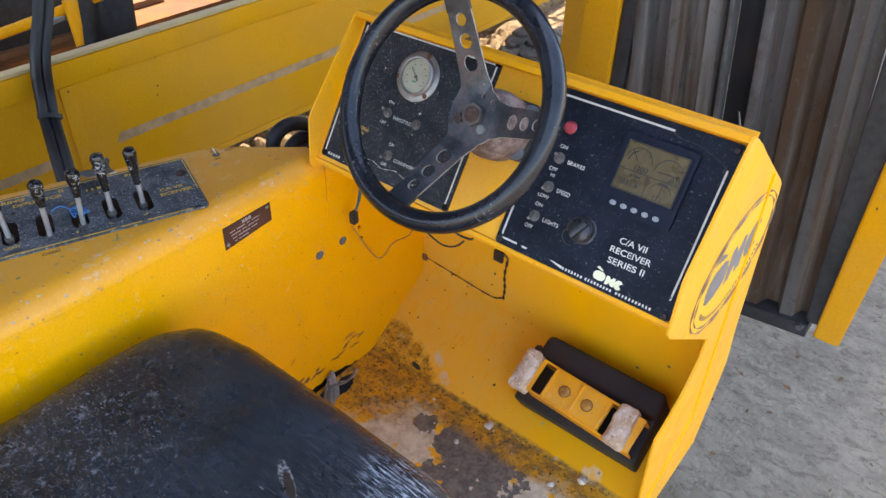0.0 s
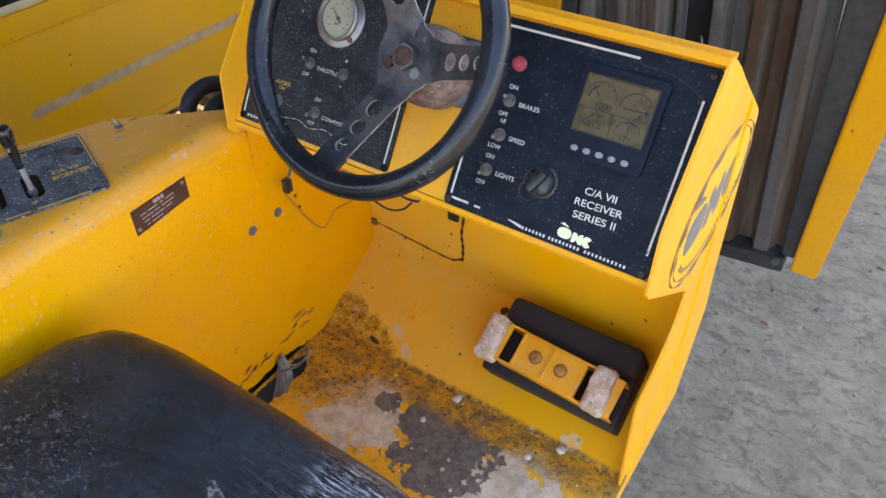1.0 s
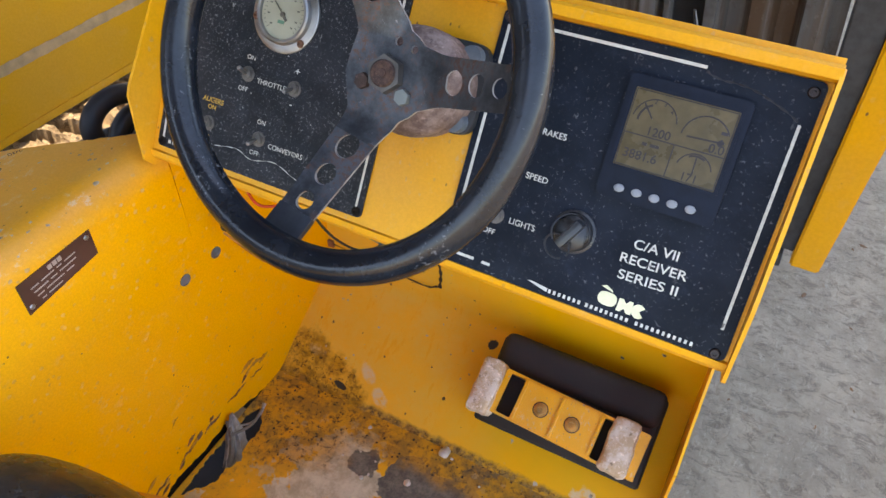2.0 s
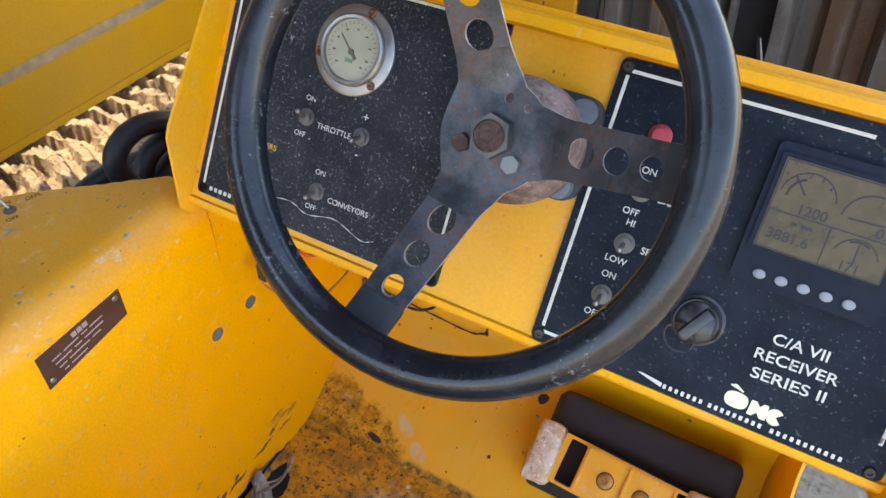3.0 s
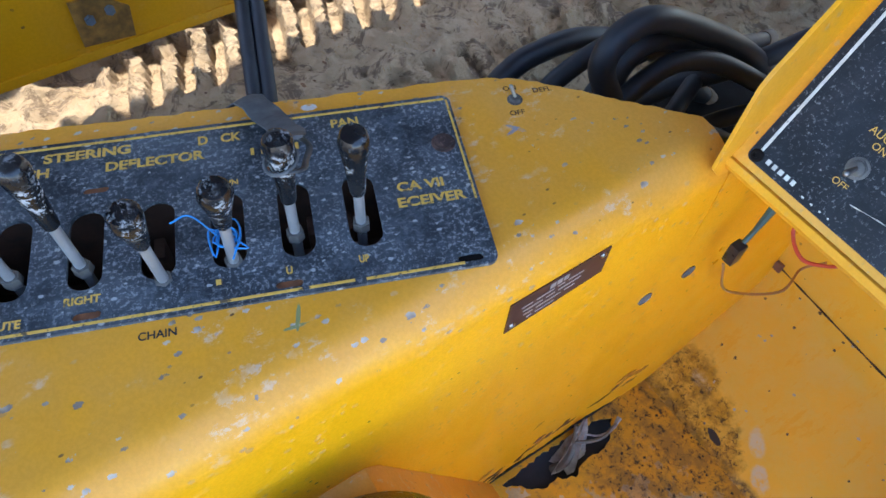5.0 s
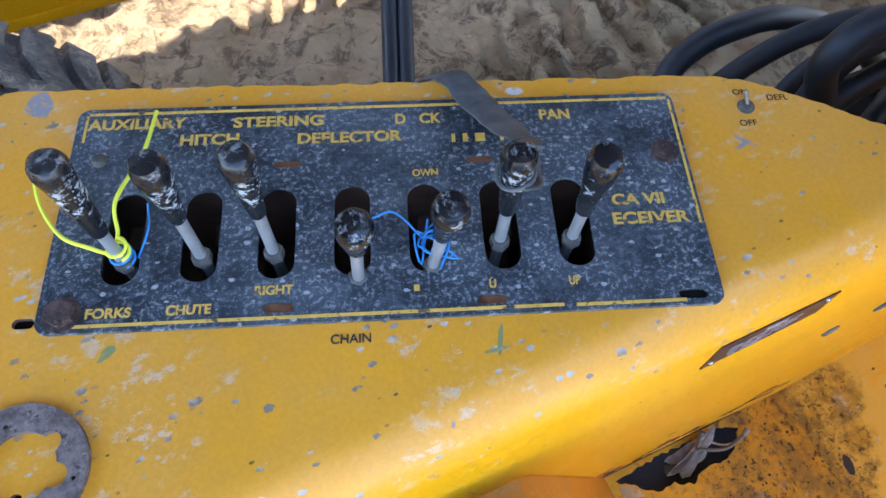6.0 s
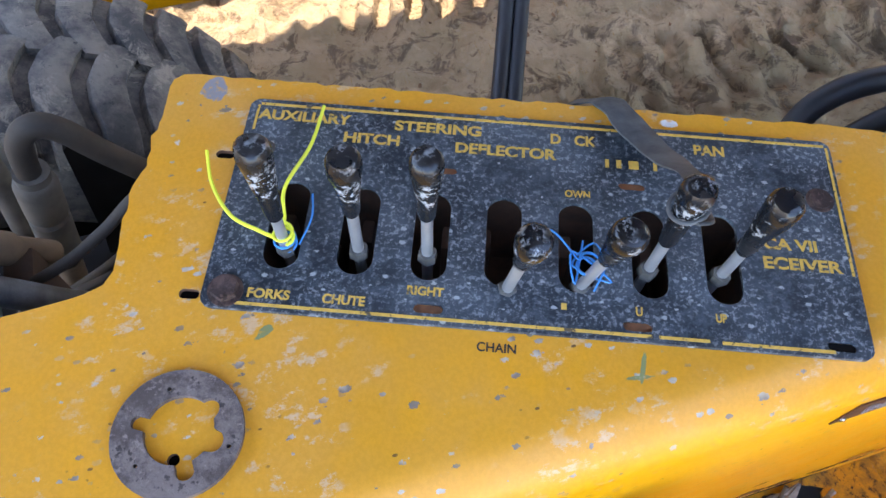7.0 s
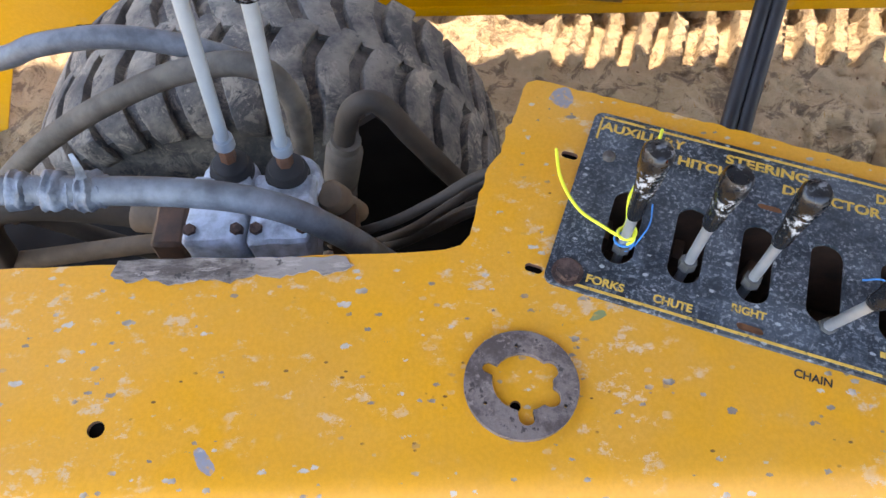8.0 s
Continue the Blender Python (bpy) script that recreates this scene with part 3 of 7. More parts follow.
def lathe(bm, profile, m=None, seg=32):
    """Turn a profile of (radius, height) round the local z axis."""
    m = m or Matrix()
    rings = []
    for r, z in profile:
        if r < 1e-6:
            rings.append([bm.verts.new(m @ Vector((0, 0, z)))])
        else:
            rings.append([bm.verts.new(m @ Vector((r * math.cos(2 * math.pi * k / seg), r * math.sin(2 * math.pi * k / seg), z))) for k in range(seg)])
    for p, q in zip(rings, rings[1:]):
        for k in range(seg):
            j = (k + 1) % seg
            if len(p) == 1 and len(q) == 1:
                continue
            if len(p) == 1:
                bm.faces.new((p[0], q[k], q[j]))
            elif len(q) == 1:
                bm.faces.new((p[k], p[j], q[0]))
            else:
                bm.faces.new((p[k], p[j], q[j], q[k]))
    return bm


def smooth_path(points, steps=8):
    """Catmull-Rom points through the given ones."""
    ps = [Vector(p) for p in points]
    ps = [2 * ps[0] - ps[1], *ps, 2 * ps[-1] - ps[-2]]
    out = []
    for k in range(1, len(ps) - 2):
        p0, p1, p2, p3 = ps[k - 1:k + 3]
        for j in range(steps):
            t = j / steps
            out.append(0.5 * (2 * p1 + (p2 - p0) * t + (2 * p0 - 5 * p1 + 4 * p2 - p3) * t * t + (3 * p1 - p0 - 3 * p2 + p3) * t ** 3))
    return [*out, ps[-2]]


def tube(bm, points, r, seg=10, steps=8, ends=True, flat=1.0):
    """A hose along a smooth path; r is a number or a function of 0..1."""
    path = smooth_path(points, steps)
    side = Vector((0.31, 0.2, 0.93))
    rings = []
    for k, p in enumerate(path):
        ahead = (path[min(k + 1, len(path) - 1)] - path[max(k - 1, 0)]).normalized()
        side = (side - ahead * side.dot(ahead)).normalized()
        up = ahead.cross(side)
        rr = r(k / (len(path) - 1)) if callable(r) else r
        rings.append([bm.verts.new(p + rr * (side * math.cos(a) * flat + up * math.sin(a))) for a in (2 * math.pi * j / seg for j in range(seg))])
    for p, q in zip(rings, rings[1:]):
        for k in range(seg):
            bm.faces.new((p[k], p[(k + 1) % seg], q[(k + 1) % seg], q[k]))
    if ends:
        bm.faces.new(rings[0][::-1])
        bm.faces.new(rings[-1])
    return bm


def sheet(bm, loops, thick, m=None):
    """A flat plate: the first loop is its outline (x, y), the others are holes; it lies from z = 0 down to -thick."""
    m = m or Matrix()
    pts, edges = [], []
    for loop in loops:
        n0 = len(pts)
        pts += [Vector(p) for p in loop]
        edges += [(n0 + k, n0 + (k + 1) % len(loop)) for k in range(len(loop))]
    vs, es, fs, *_ = plane_geometry.delaunay_2d_cdt(pts, edges, [], 0, 1e-7)

    def inside(f):
        x, y = sum(vs[k].x for k in f) / len(f), sum(vs[k].y for k in f) / len(f)
        odd = False
        for i, j in edges:
            p, q = pts[i], pts[j]
            if (p.y > y) != (q.y > y) and x < (q.x - p.x) * (y - p.y) / (q.y - p.y) + p.x:
                odd = not odd
        return odd

    fs = [f for f in fs if inside(f)]
    top = [bm.verts.new(m @ Vector((v.x, v.y, 0))) for v in vs]
    low = [bm.verts.new(m @ Vector((v.x, v.y, -thick))) for v in vs]
    count = {}
    for f in fs:
        bm.faces.new([top[k] for k in f])
        bm.faces.new([low[k] for k in reversed(f)])
        for k in range(len(f)):
            e = (f[k], f[(k + 1) % len(f)])
            count[e] = 1
    for a, b in count:
        if (b, a) not in count:
            bm.faces.new((top[b], top[a], low[a], low[b]))
    return bm


def rounded(x0, y0, x1, y1, r, seg=5):
    out = []
    for cx, cy, a0 in ((x1 - r, y0 + r, -90), (x1 - r, y1 - r, 0), (x0 + r, y1 - r, 90), (x0 + r, y0 + r, 180)):
        out += [(cx + r * math.cos(radians(a0 + 90 * k / seg)), cy + r * math.sin(radians(a0 + 90 * k / seg))) for k in range(seg + 1)]
    return out


def circle(cx, cy, r, seg=24):
    return [(cx + r * math.cos(2 * math.pi * k / seg), cy + r * math.sin(2 * math.pi * k / seg)) for k in range(seg)]


def ragged(points, step=0.006, depth=0.0015, seed=1):
    """Break an open outline into short uneven runs."""
    rng = random.Random(seed)
    out = []
    for (x0, y0), (x1, y1) in zip(points, points[1:]):
        d = math.hypot(x1 - x0, y1 - y0)
        k = max(1, int(d / step))
        for j in range(k):
            t = j / k
            e = rng.uniform(-depth, depth) if (j or out) else 0.0
            out.append((x0 + (x1 - x0) * t - (y1 - y0) / d * e, y0 + (y1 - y0) * t + (x1 - x0) / d * e))
    return [*out, points[-1]]


def strip(bm, profile, a0, a1, cuts=1, axis="y", thick=0.004):
    """A bent sheet with thickness: a profile of (u, z) drawn along y (u = x) or along x (u = y); it thickens to the profile's right."""
    back = []
    for k, (u, z) in enumerate(profile):
        (u0, z0), (u1, z1) = profile[max(k - 1, 0)], profile[min(k + 1, len(profile) - 1)]
        d = math.hypot(u1 - u0, z1 - z0)
        back.append((u + (z1 - z0) / d * thick, z - (u1 - u0) / d * thick))
    ring = [*profile, *reversed(back)]
    rows = []
    for k in range(cuts + 1):
        a = a0 + (a1 - a0) * k / cuts
        rows.append([bm.verts.new((u, a, z) if axis == "y" else (a, u, z)) for u, z in ring])
    n = len(ring)
    for p, q in zip(rows, rows[1:]):
        for k in range(n):
            bm.faces.new((p[k], p[(k + 1) % n], q[(k + 1) % n], q[k]))
    h = len(profile)
    for row in (rows[0], rows[-1]):
        for k in range(h - 1):
            bm.faces.new((row[k], row[k + 1], row[n - 2 - k], row[n - 1 - k]))
    return bm


def lettering(text, height, material, parent, m, align="LEFT", name="lettering", width=None, label="", bold=0.0):
    """Words in the built-in font as a thin raised mesh; m puts the baseline's start."""
    cu = bpy.data.curves.new(name, "FONT")
    cu.body, cu.align_x, cu.size, cu.extrude, cu.offset = text, align, 1.0, 0.0, bold
    ob = bpy.data.objects.new(name, cu)
    me = bpy.data.meshes.new_from_object(ob)
    bpy.data.objects.remove(ob)
    xs = [v.co.x for v in me.vertices]
    k = height / 0.70
    kx = width / (max(xs) - min(xs)) if width else k
    me.transform(m @ Matrix.Diagonal((kx, k, 1, 1)))
    me.materials.append(M[material])
    out = new(name, me)
    out.parent = parent
    return tagged(out, label)


def bars(parent, m, widths, height, gap, material, name="print_bar"):
    """Writing that cannot be read, as a row of plain bars."""
    bm = bmesh.new()
    x = 0.0
    for w in widths:
        box(bm, (w, height, 0.0004), (x + w / 2, height / 2, 0.0002), m=m)
        x += w + gap
    return part(name, bm, material, parent, smooth=False)


# ---- the ground ----
def soil_height(x, y):
    """Ruts of a lugged tyre, clods and gentle unevenness."""
    h = 0.012 * noise.noise((x * 1.3, y * 1.3, 0)) + 0.006 * noise.noise((x * 6, y * 6, 3))
    left = max(0.0, min(1.0, (-0.7 - x) / 0.5))
    h += left * (0.030 * noise.noise((x * 5, y * 5, 7)) + 0.026 * noise.noise((x * 13, y * 13, 9)) + 0.012 * noise.noise((x * 34, y * 34, 4)) - 0.035 * abs(noise.noise((x * 8, y * 8, 6))) + 0.02)
    u = x + 1.97
    if abs(u) < 0.25:
        edge = min(1.0, (0.25 - abs(u)) / 0.05)
        k = (y / 0.115 + abs(u) * 3.0) % 1.0
        lug = 1.0 if k < 0.5 else -1.0
        edge *= max(0.15, min(1.0, (y + 0.60) / 0.4))
        h += edge * (0.042 * lug * (0.7 + 0.6 * noise.noise((x * 9, y * 9, 2))) - 0.012)
    u = x + 1.27 + 0.05 * math.sin(y * 1.3)
    if abs(u) < 0.17 and -0.1 < y < 3:
        edge = min(1.0, (0.17 - abs(u)) / 0.05) * min(1.0, (y + 0.1) / 0.3)
        k = (y / 0.135 - abs(u) * 2.6 + 0.3 * noise.noise((x * 4, y * 4, 8))) % 1.0
        h += edge * 0.026 * (1.0 if k < 0.5 else -1.0) * (0.7 + 0.7 * noise.noise((x * 7, y * 7, 1)))
    return h - 0.15 * max(0.0, min(1.0, (0.2 - x) / 1.0))


def build_ground():
    bm = bmesh.new()
    xs = [-3.2 + 0.03 * k for k in range(30)] + [-2.3 + 0.012 * k for k in range(84)] + [-1.292 + 0.018 * k for k in range(44)] + [-0.5 + 0.07 * k for k in range(44)]
    xs = [-400, -120, -40, -16, -8, -5] + xs + [2.8, 3.6, 5, 8, 16, 40, 120, 400]
    ys = [-400, -120, -40, -16, -8, -5, -3.6] + [-2.4 + 0.03 * k for k in range(34)] + [-1.38 + 0.012 * k for k in range(300)] + [2.22 + 0.03 * k for k in range(46)] + [3.7, 4.2, 5, 8, 16, 40, 120, 400]
    grid = [[bm.verts.new((x, y, soil_height(x, y) if abs(x) < 6 and abs(y) < 6 else 0.0)) for y in ys] for x in xs]
    for p, q in zip(grid, grid[1:]):
        for k in range(len(ys) - 1):
            bm.faces.new((p[k], q[k], q[k + 1], p[k + 1]))
    return part("ground", bm, "soil", kind="structure", label="dusty yard soil, grey and packed, sandy with tyre tracks")


tagged(build_ground(), category="ground")

# unseen roof sheet, added to shade the machine; its edges set the sunlit ground
bm = bmesh.new()
box(bm, (3.39, 10.5, 0.05), (-1.195, 2.75, 2.6))
tagged(part("ceiling", bm, "blocker_grey", kind="structure", smooth=False, label="plain unseen roof sheet added to shade the machine"), category="ceiling")

# unseen wall beyond the hopper, added to cut the light from the west
bm = bmesh.new()
box(bm, (0.2, 40.0, 4.6), (-7.0, 1.0, 2.1))
tagged(part("west_light_block", bm, "blocker_grey", kind="structure", smooth=False, label="plain grey unseen sheet added to block light from the west"), category="wall")

# ---- the cab ----
TOP, FLOOR = 1.134, 0.5
DASH = Matrix(((1, 0, 0, 0), (0, 0.535, -0.845, -0.1), (0, 0.845, 0.535, 1.143), (0, 0, 0, 1)))   # x along the dash, y up its face, z out of it
TOE_Y, TOE_Z, WALL_Y = 0.028, 0.63, 0.235
RIGHT = 0.772

cab = thing("operator_cab", "yellow painted steel operator platform of an orchard machine, chipped and dusty", "machine cab")


SLITS = ((-0.0106, 0.0083), (-0.0122, 0.1344))


def build_console_top():
    outer = ragged([(-0.050, -0.084), (-0.103, -0.132), (-0.150, -0.172), (-0.182, -0.203), (-0.203, -0.232), (-0.213, -0.257)], 0.007, 0.0012, 3)
    outer += ragged([(-0.2135, -0.258), (-0.408, -0.752)], 0.008, 0.0016, 4)[1:]
    outer += [(-0.416, -0.772), (-0.419, -0.784), (-0.416, -0.793), (-0.408, -0.798)]
    outer += ragged([(-0.404, -0.799), (-0.345, -0.822), (-0.322, -0.829), (-0.312, -0.838), (-0.262, -0.852)], 0.007, 0.0022, 5)
    outer += [(-0.240, -0.858), (-0.230, -0.866), (-0.226, -0.880)]
    outer += ragged([(-0.225, -0.89), (-0.217, -1.25), (-0.214, -1.75)], 0.02, 0.001, 6)
    outline = [*outer, (-0.05, -1.75)]
    holes = [circle(-0.079, -1.138, 0.0065, 12), circle(-0.0880, -0.8315, 0.0042, 12)]
    # the opening under the lever plate
    for u0, u1, v0, v1 in ((0.030, 0.405, 0.030, 0.120),):
        holes.append([plate_xy(u, v) for u, v in ((u0, v0), (u1, v0), (u1, v1), (u0, v1))])
    for u, v in SLITS:
        holes.append([plate_xy(u + du, v + dv) for du, dv in rounded(-0.0075, -0.0038, 0.0075, 0.0038, 0.0035, 4)])
    bm = bmesh.new()
    sheet(bm, [outline, *holes], 0.004, Matrix.Translation((0, 0, TOP)))
    top = part("console_top", bm, "yellow_console", cab, "chipped dusty yellow console top with torn edges")
    top.data.materials.append(M["rust"])
    for f in top.data.polygons:
        f.material_index = 1 if abs(f.normal.z) < 0.5 else 0


PO, PU = Vector((-0.194, -0.80)), Vector((0.174, 0.451)).normalized()
PV = Vector((-PU.y, PU.x))
PLATE = Matrix(((PU.x, PV.x, 0, PO.x), (PU.y, PV.y, 0, PO.y), (0, 0, 1, TOP + 0.004), (0, 0, 0, 1)))   # the lever plate's own plane


def plate_xy(u, v):
    p = PO + PU * u + PV * v
    return (p.x, p.y)


build_console_top()

# side wall with its rounded bend, and a crack of torn metal along the floor
R = 0.042
bend = [(-0.05, TOP)] + [(-R + R * math.sin(a), TOP - R + R * math.cos(a)) for a in (radians(90 * k / 10) for k in range(11))]
bm = bmesh.new()
strip(bm, [*bend, (0, 0.95)], -1.75, -0.085, 60)
part("bend", bm, "yellow_console", cab)
bm = bmesh.new()
wall_outline = [(-1.75, 0.42), (-0.36, 0.42), *ragged([(-0.34, 0.50), (-0.27, 0.523), (-0.20, 0.518), (-0.12, 0.524), (-0.05, 0.505), (-0.01, 0.497)], 0.008, 0.003, 8), (0.0, 0.44), (0.30, 0.44), (0.36, 1.16), (0.0, 1.16), (-0.083, 1.10), (-0.085, 0.950), (-1.75, 0.950)]
holes = [circle(y, z, r, 14) for y, z, r in ((0.010, 0.872, 0.0055), (0.005, 0.905, 0.0055))]
# flush grey discs that give these two holes their grey tone
for y, z in ((-0.121, 0.898), (-0.050, 0.898)):
    bq = bmesh.new()
    lathe(bq, [(0.0105, 0.0), (0.0105, 0.0012), (0.0088, 0.0018), (0.0080, 0.0008), (0.0, 0.0006)], Matrix.Translation((0, y, z)) @ pose(0, 0, 0, 0, 90, 0), 18)
    part("hole_disc", bq, "disc_grey", cab, "grey disc in place of a drilled hole")
SIDE = Matrix(((0, 0, 1, 0), (1, 0, 0, 0), (0, 1, 0, 0), (0, 0, 0, 1)))   # (y, z) on the wall, out of it towards the seat
sheet(bm, [wall_outline, *holes], 0.004, SIDE)
part("side_wall", bm, "yellow_console", cab, "bright yellow inner side wall with drilled holes and a torn lower edge")

# dark sheets behind wall and under console top, added against yellow bounce
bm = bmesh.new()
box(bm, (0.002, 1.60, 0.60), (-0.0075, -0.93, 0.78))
part("wall_bounce_stop", bm, "dark", cab, smooth=False)
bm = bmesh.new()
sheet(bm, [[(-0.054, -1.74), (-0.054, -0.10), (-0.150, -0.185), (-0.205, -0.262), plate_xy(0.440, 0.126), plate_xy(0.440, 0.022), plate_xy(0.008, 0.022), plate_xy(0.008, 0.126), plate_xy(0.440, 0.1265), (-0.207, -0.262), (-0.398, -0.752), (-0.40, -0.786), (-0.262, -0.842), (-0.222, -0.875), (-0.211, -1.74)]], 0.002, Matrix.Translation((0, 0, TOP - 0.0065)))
part("top_bounce_stop", bm, "dark", cab, smooth=False)

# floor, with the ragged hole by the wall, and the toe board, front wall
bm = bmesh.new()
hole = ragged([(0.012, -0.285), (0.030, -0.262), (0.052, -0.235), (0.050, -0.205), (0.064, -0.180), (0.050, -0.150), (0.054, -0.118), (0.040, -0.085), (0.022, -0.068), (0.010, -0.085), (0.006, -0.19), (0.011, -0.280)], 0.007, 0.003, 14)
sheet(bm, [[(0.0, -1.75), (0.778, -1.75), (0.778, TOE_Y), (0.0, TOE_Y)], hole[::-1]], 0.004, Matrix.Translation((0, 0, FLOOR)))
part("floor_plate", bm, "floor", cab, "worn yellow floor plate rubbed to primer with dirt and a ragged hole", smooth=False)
bm = bmesh.new()
strip(bm, [(TOE_Y - 0.006, FLOOR + 0.001), (TOE_Y + 0.004, FLOOR + 0.004), (0.10, 0.5505), (0.17, 0.595), (0.225, 0.627), (WALL_Y, 0.645), (WALL_Y, 1.25)], 0.0, 0.778, 12, "x")
part("toe_board", bm, "toe", cab, "yellow toe board and front wall, scuffed near the floor")

# dash box: face, lips, side plates, hood
bm = bmesh.new()
sheet(bm, [[(0.0, -0.004), (RIGHT, -0.004), (RIGHT, 0.300), (0.0, 0.300)]], 0.004, DASH)
part("dash_face", bm, "yellow", cab)
bm = bmesh.new()
prof = [(-0.1024, 1.1390), (-0.1040, 1.1330), (-0.1010, 1.1270), (-0.093, 1.124), (-0.02, 1.124)]
strip(bm, prof, 0.0, RIGHT, 8, "x")
part("lower_lip", bm, "yellow", cab)
bm = bmesh.new()
prof = [(0.054, 1.381), (0.047, 1.390), (0.040, 1.3955), (0.033, 1.396), (0.029, 1.3925), (0.033, 1.389), (0.046, 1.392), (0.10, 1.362), (0.345, 1.172), (0.360, 1.10)]
strip(bm, prof, 0.0, RIGHT, 10, "x")
part("hood", bm, "yellow_hood_shaded", cab, "yellow dash hood with a folded lip")
for x, name in ((0.0, "left_cheek"), (RIGHT, "right_cheek")):
    o = [(-0.108, 1.114), (-0.121, 1.130), (-0.113, 1.225), (-0.106, 1.238), (0.026, 1.3945), (0.038, 1.3970), (0.060, 1.387), (0.325, 1.192), (0.340, 1.176), (0.344, 1.155)]
    o += [(0.385, 0.79), (0.42, 0.65), (0.36, 0.415), (0.02, 0.415), (0.0, 0.60), (-0.012, 0.78), (0.045, 0.800), (0.100, 0.832), (0.135, 0.872), (0.146, 0.926), (0.0, 1.034)] if x else [(0.36, 1.10), (0.0, 1.10)]
    bm = bmesh.new()
    sheet(bm, [o[::-1]], 0.004, Matrix.Translation((x + 0.002, 0, 0)) @ SIDE)
    bmesh.ops.bevel(bm, geom=[e for e in bm.edges if len(e.link_faces) == 2 and e.calc_face_angle(0) > 1.2], offset=0.001, segments=1, affect="EDGES")
    part("cheek_plate", bm, "yellow", cab)

# seat box with a raked front
bm = bmesh.new()
strip(bm, [(-0.302, 0.502), (-0.488, 0.900), (-0.500, 0.912), (-1.05, 0.912)], 0.001, 0.64, 6, "x")
part("seat_box", bm, "yellow_top", cab, "yellow seat box with a raked front")


# ---- seat ----
def build_seat():
    seat = thing("bench_seat", "black vinyl seat cushion, cracked and rubbed pale, on the seat box", "seat")
    x0, x1, y0, y1 = 0.010, 0.745, -1.12, -0.428
    bm = bmesh.new()
    nx, ny = 46, 46
    rows = []
    cx, cy, hx, hy = (x0 + x1) / 2, (y0 + y1) / 2, (x1 - x0) / 2, (y1 - y0) / 2
    for i in range(nx + 1):
        row = []
        for j in range(ny + 1):
            u, v = 2 * i / nx - 1, 2 * j / ny - 1
            # square to rounded square
            p = 5.5
            n = (abs(u) ** p + abs(v) ** p) ** (1 / p)
            m = max(abs(u), abs(v))
            k = m / n if n else 1.0
            uu, vv = u * k, v * k
            d = m
            z = 0.112 * (1 - max(0.0, (d - 0.74) / 0.26) ** 3.0 * 0.90) - 0.010 * (1 - d * d)
            x, y = cx + hx * uu, cy + hy * vv
            z += 0.004 * noise.noise((x * 7, y * 7, 1)) + 0.0022 * noise.noise((x * 22, y * 30, 5))
            row.append(bm.verts.new((x, y, 0.915 + z)))
        rows.append(row)
    for p, q in zip(rows, rows[1:]):
        for k in range(ny):
            bm.faces.new((p[k], q[k], q[k + 1], p[k + 1]))
    rim = [e for e in bm.edges if len(e.link_faces) == 1]
    low = bmesh.ops.extrude_edge_only(bm, edges=rim)
    for v in (g for g in low["geom"] if isinstance(g, bmesh.types.BMVert)):
        v.co.z = 0.913
    part("cushion", bm, "seat", seat)
    return seat


build_seat()


# ---- steering wheel ----
def lit_edges(ob):
    """Edge highlight of a plate, put into the colour of its cut edges as pale metal."""
    ob.data.materials.append(M["spoke_edge"])
    for f in ob.data.polygons:
        f.material_index = 1 if abs(f.normal.z) < 0.4 else 0
    return ob


